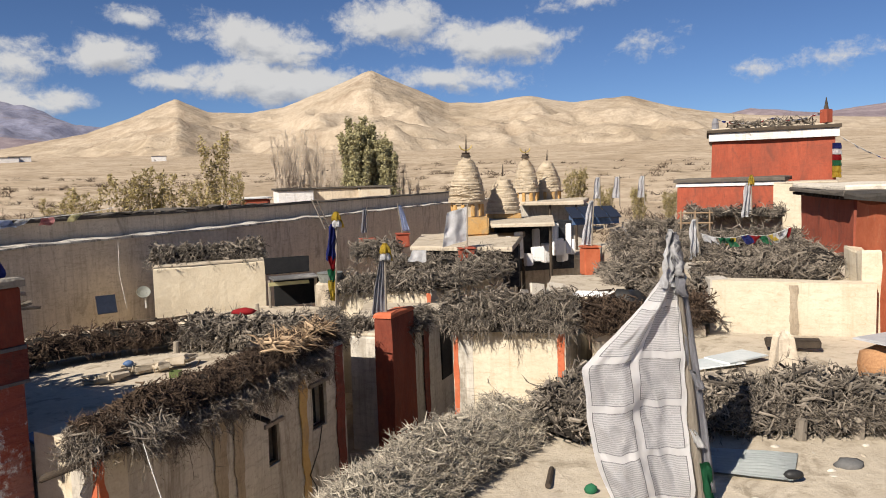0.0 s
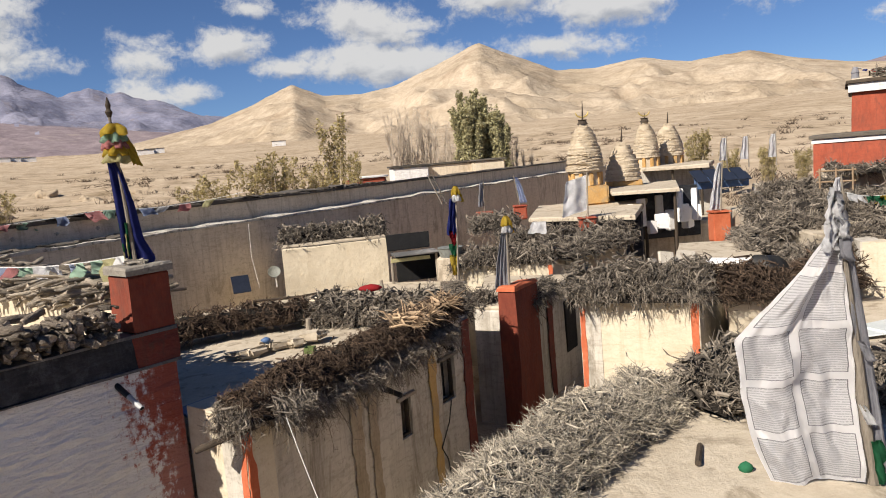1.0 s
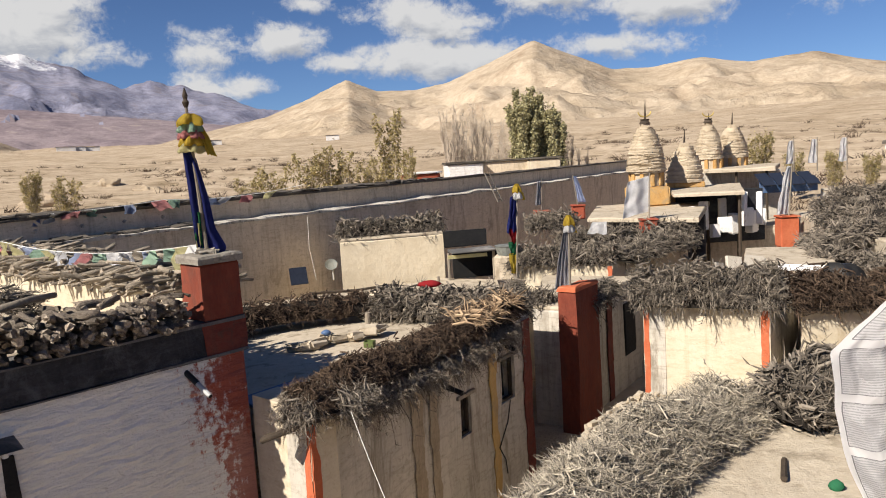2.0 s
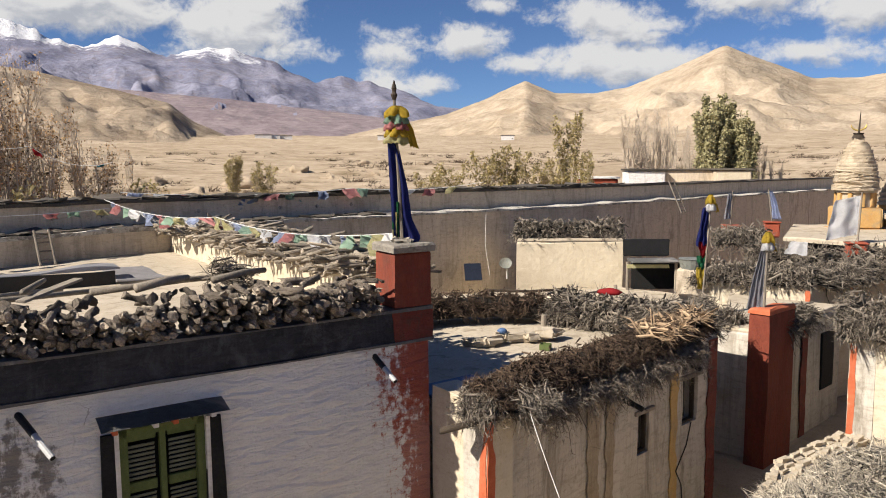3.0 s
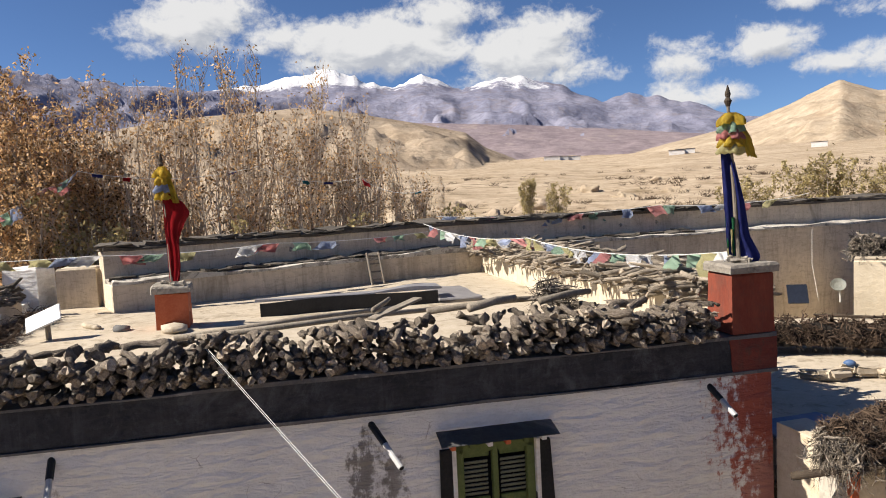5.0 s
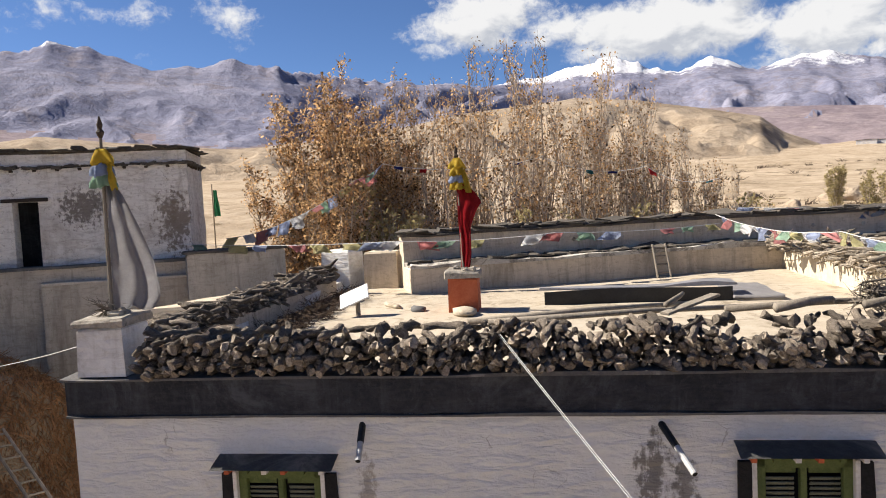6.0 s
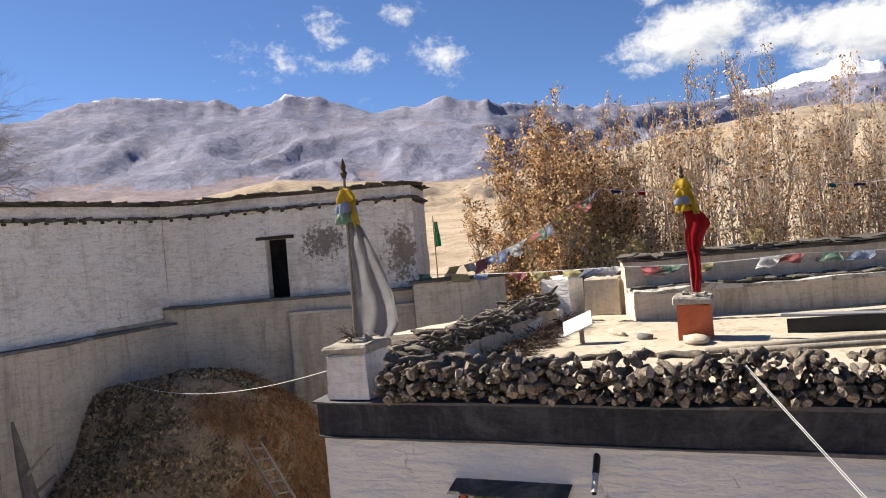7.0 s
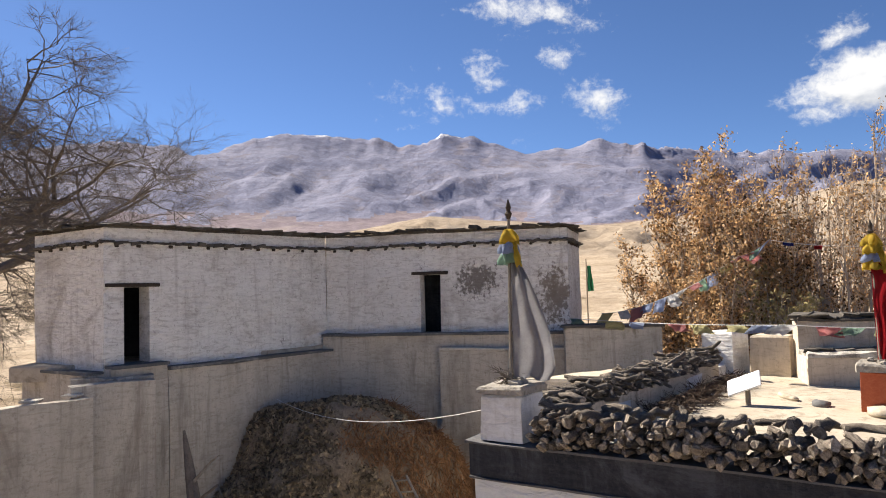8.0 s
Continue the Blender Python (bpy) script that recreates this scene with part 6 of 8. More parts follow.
brushwood("brushwood_heap", "grey brushwood on the house edge by the alley", [(-1.2, 18.9, 4.10), (-0.5, 20.6, 4.15)], 0.7, 0.52, 1500, twig, 0.5, 0.012, 0.9, seed=42)
part("red_edge", stripe((0.16, 16.197), (0.27, 16.165), 0.4, 4.70, 0.02, 0.012), orangepaint, cream_house, "thin red painted edge")
part("red_edge", stripe((2.36, 15.548), (2.50, 15.506), 0.4, 4.70, 0.02, 0.012), orangepaint, cream_house, "red painted edge")
brushwood("brushwood_heap", "thick grey brushwood over the cream house front", [(0.0, 16.40, 4.70), (1.2, 16.05, 4.72), (2.8, 15.70, 4.72)], 1.05, 1.05, 7500, twig, 0.44, 0.010, 0.9, seed=43)
brushwood("brushwood_heap", "grey brushwood around a cream house roof", [(2.9, 15.9, 4.65), (4.6, 16.1, 4.62), (5.8, 16.4, 4.70)], 1.0, 0.95, 3800, twig_brown, 0.50, 0.011, 0.7, seed=44)
side_house = house("side_house", "small cream house with a brushwood roof beside an alley", [(3.1, 15.7), (5.7, 16.0), (5.9, 20.0), (4.2, 20.0)], 4.60, cream)
rear_house = house("rear_house", "cream strip of a house wall under brushwood", [(-3.7, 23.9), (-0.4, 23.2), (2.2, 27.0), (-3.2, 27.9)], 4.55, cream)
brushwood("brushwood_heap", "grey brushwood on a farther roof", [(-3.6, 24.0, 4.5), (-2.0, 23.9, 4.52), (-0.3, 23.6, 4.55)], 1.1, 0.72, 2400, twig, 0.6, 0.015, 0.6, seed=45)
brushwood("brushwood_heap", "grey brushwood hanging over the side of a farther roof", [(-0.3, 23.5, 4.55), (0.9, 25.0, 4.6), (2.1, 26.7, 4.7)], 1.2, 0.75, 2600, twig, 0.6, 0.015, 0.7, seed=50)
brushwood("brushwood_heap", "dark brushwood on a farther roof edge", [(-2.2, 26.2, 4.7), (0.2, 26.0, 4.72), (2.0, 26.6, 4.78)], 1.4, 0.85, 2400, twig, 0.8, 0.016, 0.5, seed=46)
brushwood("brushwood_heap", "grey brushwood beside the flag plinth", [(-3.6, 30.5, 5.0), (-1.8, 30.2, 5.0)], 1.3, 0.85, 1300, twig, 0.8, 0.017, 0.5, seed=47)
part("red_corner", stripe((-0.55, 23.23), (-0.42, 23.2), 3.4, 4.5, 0.03, 0.06), orangepaint, rear_house)
dish_house = house("dish_house", "cream house front under a brushwood roof by the town wall", [(-9.15, 23.2), (-5.9, 24.6), (-6.6, 27.0), (-9.9, 25.7)], 5.55, cream_sunlit)
brushwood("brushwood_heap", "grey brushwood over the cream house front by the town wall", [(-9.35, 23.85, 5.56), (-7.7, 24.5, 5.56), (-6.1, 25.2, 5.52)], 1.0, 0.90, 3200, twig, 0.48, 0.015, 0.7, seed=48)
yard = house("low_roof", "flat mud roof in front of the town wall", [(-12.6, 19.0), (-9.2, 21.8), (-5.8, 24.2), (-3.9, 23.7), (-3.0, 19.2), (-6.5, 18.9), (-10.8, 16.6)], 4.02, mudplaster)
sheet = part("black_tarpaulin", box((-5.25, 24.9, 5.35), (1.5, 0.06, 0.55), 24, 0.02, 0.01), blacktube, None)
tagged(sheet, "black tarpaulin sheet hanging at a roof opening", "tarpaulin")
shed_roof = thing("lean_to", "dark lean-to with a tin roof beside the cream house", "shed", (-4.8, 24.4, 4.1))
part("tin_roof", box((-4.9, 24.2, 5.02), (1.5, 0.9, 0.05), 22, 0.01, 0.02), greyband, shed_roof)
# near-black board painted as the shade under the lean-to roof
part("dark_back", box((-4.9, 24.8, 4.5), (1.6, 0.08, 0.95), 22, 0.01), shade_black, shed_roof)
for x, y in ((-5.6, 23.7), (-4.2, 24.2)):
    part("post", tube([(x, y, 4.05), (x, y, 5.0)], [0.05, 0.05], 7), greywood, shed_roof)
part("yellow_valance", box((-5.0, 23.85, 4.87), (1.3, 0.03, 0.11), 22, 0.005, 0.012), CLOTH["paleyellow"], shed_roof)
tub = thing("water_tub", "grey tub standing on the roof", "tub", (-3.7, 24.0, 4.5))
bm = bmesh.new()
add_tube(bm, [(-3.7, 24.0, 4.85), (-3.7, 24.0, 5.12), (-3.7, 24.0, 5.16)], [0.34, 0.40, 0.43], 16)
part("vessel", bm, tin_dark, tub)
part("plinth", prism([(-4.1, 23.6), (-3.3, 23.7), (-3.3, 24.4), (-4.1, 24.4)], 4.1, 4.85), mudplaster, tub)
dish = thing("satellite_dish", "grey satellite dish on the mud roof", "satellite dish", (-10.2, 25.0, 4.1))
bm = bmesh.new()
bmesh.ops.create_uvsphere(bm, u_segments=20, v_segments=12, radius=0.9)
bmesh.ops.delete(bm, geom=[v for v in bm.verts if v.co.z > -0.72], context="VERTS")
bmesh.ops.translate(bm, verts=bm.verts, vec=(0, 0, 0.78))
bmesh.ops.solidify(bm, geom=bm.faces[:], thickness=0.02)
bowl = part("bowl", bm, tin_dark, dish)
bowl.matrix_basis = look((-10.05, 24.7, 4.62), (-8.0, 20.0, 8.5)) @ pose(0, 0, 0, 180, 0, 0) @ Matrix.Diagonal((0.50, 0.50, 0.7, 1))
part("mast", tube([(-10.05, 24.85, 4.05), (-10.05, 24.8, 4.6)], [0.03, 0.03], 7), plastic_grey, dish)
panel_ = part("solar_module", box((0, 0, 0), (0.6, 0.04, 0.62), 0, 0.01), solarglass)
panel_.matrix_basis = pose(-11.0, 24.0, 4.35, 0, 0, 35) @ pose(0, 0, 0, -25, 0, 0)
tagged(panel_, "small dark solar panel leaning by the town wall", "solar panel")
w = cord("wire", [(-11.0, 25.2, 6.3), (-10.9, 24.9, 5.2), (-10.6, 24.6, 4.1)], 0.006, wirewhite)
tagged(w, "white wire hanging down the town wall", "wire")
ob = stone((-4.7, 17.2, 5.05), (0.30, 0.16, 0.09), CLOTH["red"], "red cloth lying on the brushwood", "cloth", "cloth")
hose = cord("hose", [(-9.6, 21.6, 4.16), (-8.2, 22.0, 4.16), (-7.2, 22.9, 4.17), (-7.4, 23.3, 4.2)], 0.04, darkwood)
tagged(hose, "dark hose lying on the flat roof", "hose")
stump = part("roof_post", tube([(-5.6, 22.1, 4.1), (-5.62, 22.1, 4.5)], [0.06, 0.05], 8), greywood)
tagged(stump, "short dark stump on the flat roof", "post")

laundry = part("white_shirt", cloth_sheet((-0.55, 24.0, 5.78), (-0.55, 23.8, 5.42), 0.62, (-0.95, 0.2, 0), 3, 0.06, 8, 10, (0.7, 1.0), 19), CLOTH["white"])
tagged(laundry, "white shirt spread to dry on the brushwood", "shirt")

# flag poles and plinths on farther roofs
def far_plinth(label, x, y, z0, z1, wide, mat, cap=None):
    t = thing("flag_plinth", label, "plinth", (x, y, z0), "flag plinths on the roofs")
    part("body", box((x, y, (z0 + z1) / 2), (wide, wide, z1 - z0), 8, 0.04, 0.012), mat, t)
    part("cap_stone", box((x, y, z1 + 0.03), (wide * 1.08, wide * 1.08, 0.06), 11, 0.02, 0.01), cap or mat, t)


far_plinth("small red plinth on a brushwood roof", -3.2, 31.5, 5.0, 5.62, 0.62, redpaint)
flag_pole("thin grey prayer flag on a red plinth", (-3.2, 31.5, 5.6), (-3.15, 31.5, 7.0), CLOTH["grey"], (), (-0.6, -0.4, 0), 0.26, 6.9, 5.9, (0.6, 1.0), 4, 0.05, seed=21, finial=False)
far_plinth("small red plinth on a flat roof", -1.72, 32.0, 5.2, 5.75, 0.55, redpaint)
flag_pole("blue and white prayer flag on a red plinth", (-1.72, 32.0, 5.8), (-1.9, 32.0, 7.1), CLOTH["paleblue"], (), (0.7, -0.3, 0), 0.36, 7.0, 5.9, (0.3, 1.0), 4, 0.07, seed=22, finial=False)
far_plinth("small red plinth beside the chorten roof", 0.83, 26.4, 5.0, 5.55, 0.55, redpaint)
flag_pole("wide white prayer flag blown sideways", (0.86, 26.4, 5.5), (0.92, 26.4, 7.15), CLOTH["white"], (), (-1, -0.1, 0), 0.86, 7.05, 5.85, (0.8, 1.0), 3, 0.10, seed=23, finial=False, slant=0.25)
far_plinth("orange-red plinth on the brushwood roof", 5.35, 27.0, 4.4, 5.40, 0.60, orangepaint)
flag_pole("tall white prayer flag on an orange plinth", (5.4, 27.0, 5.4), (5.52, 27.0, 7.15), CLOTH["white"], (), (-0.9, -0.3, 0), 0.40, 7.1, 5.5, (0.35, 1.0), 4, 0.08, seed=24, finial=False)
far_plinth("pale mud plinth on the brushwood roof", 7.15, 20.6, 4.9, 5.50, 0.62, cream)
flag_pole("white prayer flag on a pale mud plinth", (7.15, 20.6, 5.5), (7.05, 20.6, 6.75), CLOTH["white"], (), (-0.9, -0.3, 0), 0.34, 6.7, 5.6, (0.4, 1.0), 4, 0.07, seed=25, finial=False)
flag_pole("white prayer flag before the red temple", (12.7, 30.5, 5.9), (12.66, 30.5, 7.65), CLOTH["white"], ("yellow",), (-0.9, -0.2, 0), 0.5, 7.5, 6.1, (0.4, 0.9), 4, 0.08, seed=26, finial=False)
flag_pole("multi-coloured prayer flag post beside the cream roof", (-2.95, 19.8, 4.3), (-2.80, 19.8, 7.1), CLOTH["blue"], ("yellow", "white"), (-0.8, -0.5, 0), 0.26, 6.95, 6.0, (0.6, 1.0), 4, 0.06, seed=27, finial=False, extra=(("red", 6.1, 5.7, 0.2), ("green", 5.75, 5.4, 0.22), ("yellow", 5.45, 4.9, 0.2)))
for x, y in ((8.3, 39.0), (9.2, 38.5), (10.4, 38.2)):
    flag_pole("small white prayer flag far over the roofs", (x, y, 6.4), (x, y, 8.0), CLOTH["white"], (), (-0.9, -0.2, 0), 0.4, 7.9, 6.8, (0.5, 1.0), 3, 0.06, seed=int(x * 10), finial=False)

# ---- chorten sheds ----
shed = thing("shed", "open shed with flat mud roofs on timber posts", "shed", (2, 30, 4))
part("roof_slab", prism([(-1.25, 28.0), (2.45, 26.2), (3.9, 34.5), (-1.0, 34.0)], 5.42, 5.58, 0, 0.5, 0.03), mudroof, shed, "pale flat mud roof slab")
part("roof_slab", prism([(2.0, 30.4), (4.55, 30.0), (5.3, 35.6), (2.2, 35.5)], 6.02, 6.17, 0, 0.5, 0.03), mudroof, shed, "pale flat mud roof slab")
part("roof_slab", prism([(4.0, 37.5), (6.9, 36.2), (8.2, 41.5), (4.6, 42.0)], 6.62, 6.80, 0, 0.5, 0.03), mudroof, shed, "pale flat mud roof slab")
# these two walls are near-black to paint the shade under the slabs
part("rear_wall", panel((-0.9, 29.6), (2.9, 28.6), 3.8, 5.4, 0.3, (), 0.6, 0.03), band_and_shade_black, shed, "near-black rear wall painted as the shed's inner shade")
part("rear_wall", panel((2.4, 33.2), (6.0, 34.0), 3.8, 6.0, 0.3, (), 0.6, 0.03), band_and_shade_black, shed, "near-black rear wall painted as the shed's inner shade")
part("rear_wall", panel((3.7, 38.2), (7.6, 38.4), 3.8, 6.6, 0.3, (), 0.6, 0.03), greywash, shed)
for x, y, z in ((2.3, 26.5, 5.4), (1.2, 27.1, 5.4), (3.0, 29.5, 5.4), (3.4, 31.5, 5.4), (4.4, 30.3, 6.0), (4.7, 32.5, 6.0), (5.0, 34.5, 6.0), (6.6, 36.6, 6.6), (7.2, 38.6, 6.6), (5.4, 37.2, 6.6)):
    part("post", tube([(x, y, 3.2), (x, y, z)], [0.07, 0.06], 7), darkwood, shed)
for n, (x, y, z, a, h) in enumerate(((3.85, 30.2, 4.9, 0.5, 0.6), (4.35, 31.4, 4.8, 0.35, 0.8), (4.95, 32.0, 5.0, 0.5, 0.7), (5.3, 33.0, 4.7, 0.7, 0.9), (5.9, 34.0, 4.8, 0.4, 0.7), (4.1, 32.6, 5.3, 0.3, 0.9), (3.4, 29.6, 4.75, 0.3, 0.5), (3.2, 31.2, 5.2, 0.28, 1.1), (4.6, 30.9, 5.35, 0.2, 1.2), (5.5, 32.4, 5.3, 0.24, 1.3), (5.0, 33.2, 5.5, 0.3, 0.9), (2.7, 30.6, 5.1, 0.25, 1.0))):
    ob = part("white_block", box((x, y, z), (a, 0.3, h), 10 + 17 * n, 0.03, 0.02), lime_white)
    tagged(ob, "whitewashed block standing under the shed roof", "block", "white blocks in the shed")
store = house("store_house", "dark mud store behind the shed posts", [(2.3, 33.5), (8.2, 34.5), (8.4, 38.0), (2.6, 37.0)], 4.3, mudplaster)


def chorten(label, x, y, base_z, base, drum, dome_r, dome_h, spire, cap, ribs=11):
    """A mud stupa: square base, columned drum, ringed beehive dome, and a spire with a crescent."""
    t = thing("chorten", label, "chorten", (x, y, base_z), "chortens")
    z = base_z
    for w, h in base:
        part("base_step", box((x, y, z + h / 2), (w, w, h), 12, 0.05, 0.02), chorten_ochre, t)
        z += h
    if drum:
        part("drum", tube([(x, y, z), (x, y, z + drum[1])], [drum[0], drum[0] * 0.96], 20), chorten_clay, t)
        for i in range(10):
            a = i * math.tau / 10
            part("column", box((x + math.cos(a) * drum[0], y + math.sin(a) * drum[0], z + drum[1] / 2), (0.16, 0.12, drum[1] * 0.96), math.degrees(a) + 90, 0.02, 0.01), chorten_ochre, t)
        z += drum[1]
        part("drum_rim", tube([(x, y, z), (x, y, z + 0.08)], [drum[0] * 1.12, drum[0] * 1.10], 20), chorten_clay, t)
        z += 0.08
    bm = bmesh.new()
    pts, radii = [], []
    for i in range(ribs):
        f = i / ribs
        r = dome_r * (1.0 - 0.16 * f - 0.50 * f ** 2.2)
        for dz, k in ((0.0, 1.0), (0.55, 1.01), (0.62, 0.945), (0.99, 0.935)):
            pts.append((x + wobble((x, f * 9, 1), 1, 0.02), y, z + dome_h * (i + dz) / ribs))
            radii.append(r * k)
    rings = add_tube(bm, pts, radii, 28)
    for ring in rings:
        for v in ring:
            v.co += Vector((wobble(v.co, 3.5, 0.05), wobble(v.co + Vector((5, 5, 5)), 3.5, 0.05), wobble(v.co, 4.0, 0.018)))
    part("dome", bm, chorten_clay, t, "weathered beehive dome of stepped mud rings")
    z += dome_h
    part("harmika", box((x, y, z + 0.07), (dome_r * 0.42, dome_r * 0.42, 0.16), 12, 0.02, 0.01), chorten_clay, t)
    s = part("spire", tube([(x, y, z + 0.1), (x + 0.02, y, z + spire * 0.5), (x + 0.04, y, z + spire)], [0.05, 0.035, 0.012], 8), darkwood, t)
    if cap:
        bm = bmesh.new()
        add_tube(bm, [(x, y, z + 0.15), (x, y, z + 0.28), (x, y, z + 0.34)], [0.24, 0.16, 0.20], 12)
        part("umbrella", bm, darkwood, t, "dark metal umbrella ring")
        bm = bmesh.new()
        add_tube(bm, [(x + 0.26 * math.cos(a), y, z + 0.50 + 0.16 - 0.22 * math.sin(a)) for a in [math.pi * k / 8 for k in range(9)]], [0.015] + [0.03] * 7 + [0.015], 6)
        part("crescent", bm, metal_gold, t, "tarnished brass crescent")


chorten("large clay chorten with a ringed beehive dome and ochre base", 1.12, 32.6, 4.7, ((1.75, 0.9), (1.5, 0.80)), (0.66, 0.55), 0.82, 1.80, 1.15, True, 14)
chorten("squat clay chorten with a worn conical dome", 2.85, 34.6, 5.2, ((1.9, 0.65), (1.6, 0.3), (1.35, 0.25)), None, 0.80, 1.55, 0.75, False, 8)
chorten("small clay chorten with ochre columns and a gilded spire", 4.45, 39.2, 6.0, ((1.5, 0.5),), (0.62, 0.75), 0.68, 1.55, 0.60, True, 10)
chorten("small pale clay chorten with ochre columns", 5.85, 41.2, 6.0, ((1.5, 0.5),), (0.70, 0.72), 0.78, 1.45, 0.75, False, 10)
for n, y in enumerate((33.4, 34.1)):
    pn = thing("solar_array", "row of blue solar panels on a frame", "solar panel", (6.9, y, 6.2))
    for i in range(4):
        ob = part("cell_panel", box((0, 0, 0), (0.52, 0.05, 0.75), 0, 0.01), solarglass, pn)
        ob.matrix_basis = pose(6.0 + 0.56 * i, y + 0.2 * n, 6.28 + 0.14 * n, -66, 0, 8)
    part("stand", box((6.95, y + 0.35, 6.05), (2.2, 0.1, 0.5), 8, 0.01), bluetin_and_shadow, pn)

# ---- the wide brushwood roof and the cream wall ----
wide_house = thing("wide_house", "long cream wall of a house below a wide brushwood roof", "house", (8, 18, 0))
part("front_wall", panel((6.1, 16.95), (9.15, 15.6), 0.0, 5.52, 0.45, (), 0.35, 0.03), cream, wide_house)
part("west_wall", panel((6.6, 21.5), (6.1, 16.95), 0.0, 5.52, 0.45, (), 0.5, 0.03), greywash, wide_house)
part("roof", prism([(6.3, 17.2), (9.4, 15.9), (13.0, 25.0), (6.0, 29.0), (5.7, 24.5)], 4.6, 5.40, 0, 0.8, 0.03), mudroof, wide_house)
part("damp_streak", stripe((7.62, 16.278), (7.78, 16.207), 4.0, 5.45, 0.06, 0.014), MATS["brown_damp"], wide_house, "grey damp streak on the plaster")
for n, (path, width, height, count) in enumerate((([(5.0, 18.2, 4.75), (6.2, 17.6, 5.0)], 1.3, 0.8, 1500), ([(6.2, 18.2, 5.4), (8.0, 17.9, 5.42), (9.2, 17.4, 5.42)], 1.2, 0.55, 1900), ([(5.2, 21.5, 5.3), (7.0, 21.0, 5.4), (9.6, 20.0, 5.45)], 1.6, 0.6, 2300), ([(5.6, 24.5, 5.45), (8.0, 24.0, 5.5), (11.0, 22.4, 5.5)], 1.8, 0.65, 2300), ([(6.2, 27.3, 5.55), (9.0, 26.6, 5.55), (12.0, 24.8, 5.6)], 1.8, 0.65, 2000), ([(7.6, 30.8, 5.75), (10.5, 30.3, 5.75)], 1.5, 0.5, 1000), ([(10.5, 32.0, 6.2), (14.0, 30.4, 6.1)], 1.5, 0.5, 1000))):
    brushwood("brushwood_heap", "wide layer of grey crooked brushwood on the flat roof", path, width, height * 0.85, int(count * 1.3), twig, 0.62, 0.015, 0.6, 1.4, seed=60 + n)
house("white_strip_house", "white house front beyond the brushwood roof", [(7.8, 31.6), (10.0, 31.1), (10.6, 34.0), (8.3, 34.6)], 5.75, whitewash)
house("far_flat_house", "low mud house with a flat roof before the red temple", [(10.6, 32.6), (14.2, 31.0), (15.6, 34.0), (11.6, 36.0)], 6.1, mudplaster)
house("gatehouse", "cream gatehouse between the red buildings", [(16.2, 36.5), (18.6, 34.9), (20.0, 37.5), (17.6, 38.8)], 7.3, cream)
rack = thing("wooden_rack", "small wooden drying rack on a roof", "rack", (9.6, 29.6, 5.9))
for x in (9.5, 10.0, 10.5):
    part("post", tube([(x, 29.6 - (x - 9.5) * 0.4, 5.6), (x, 29.6 - (x - 9.5) * 0.4, 6.5)], [0.04, 0.035], 6), stick_tan, rack)
for z in (6.0, 6.4):
    part("rail", tube([(9.4, 29.65, z), (10.6, 29.15, z)], [0.03, 0.03], 6), stick_tan, rack)
mound = part("mud_mound", prism([(5.55, 12.25), (5.95, 12.3), (5.98, 12.9), (5.6, 12.85)], 4.36, 5.25, 0.12, 0.12, 0.07, 0.12), mudplaster)
tagged(mound, "upright lump of weathered mud plaster", "mound")
house("low_yard_roof", "low flat mud roof with stones and tin sheets", [(3.3, 9.8), (9.2, 9.6), (9.4, 15.4), (6.1, 16.7), (3.6, 14.9)], 4.30, mudplaster)
for n, (x, y, r) in enumerate(((4.9, 13.6, 15), (5.5, 13.9, 30))):
    ob = part("tin_sheet", box((x, y, 4.46 + 0.02 * n), (1.1, 0.6, 0.03), r, 0.008, 0.01), tin)
    tagged(ob, "rusty grey tin sheet lying on the low roof", "tin sheet", "tin sheets")
ob = stone((7.6, 12.5, 4.35), (0.55, 0.45, 0.40), rust, "rounded heap of straw under a tin lid", "straw_bale", "straw")
ob = part("tin_plate", box((7.6, 12.5, 5.05), (0.9, 0.8, 0.06), 20, 0.03, 0.02), plastic_grey)
tagged(ob, "grey curved lid lying on the straw heap", "lid")
ob = part("dark_slab", box((6.9, 14.6, 4.55), (1.0, 0.3, 0.16), -18, 0.02, 0.01), darkwood)
tagged(ob, "dark timber baulk on the low roof", "timber")
x, y = 3.2, 18.6
for i in range(3):
    ob = part("plastic_pipe", tube([(x + 0.1 * i, y + 0.2 * i, 5.02), (x + 1.1 + 0.1 * i, y - 0.35 + 0.2 * i, 5.0)], [0.05, 0.05], 8), whiteplate)
    tagged(ob, "white plastic pipe lying on the roof", "pipe", "pipes on the roof")
brushwood("brushwood_heap", "low grey brushwood beside the pipes", [(4.9, 19.6, 4.9), (5.2, 21.4, 5.0), (5.3, 23.2, 5.0)], 1.2, 0.45, 1300, twig, 0.6, 0.014, 0.5, 1.3, seed=49)
for x, y, w, h, r in ((2.35, 18.6, 0.42, 0.40, 20), (2.0, 18.3, 0.34, 0.30, 55), (2.85, 18.9, 0.46, 0.34, -15), (3.1, 19.2, 0.3, 0.26, 80)):
    ob = part("stone_slab", box((0, 0, 0), (w, 0.09, h), 0, 0.025, 0.015), palestone)
    ob.matrix_basis = pose(x, y, 4.98 + h * 0.42, 0, 0, r) @ pose(0, 0, 0, -22, 8, 0)
    tagged(ob, "rough grey slab leaning on the roof edge", "stone", "slabs on the roof edge")
rag = smooth(part("black_tarpaulin", prism([(3.75, 17.0), (4.35, 16.8), (4.9, 17.3), (4.4, 17.9), (3.8, 17.7)], 4.75, 5.28, 0.22, 0.15, 0.10, 0.12), blacktube))
tagged(rag, "crumpled black tarpaulin lying on the brushwood", "tarpaulin")
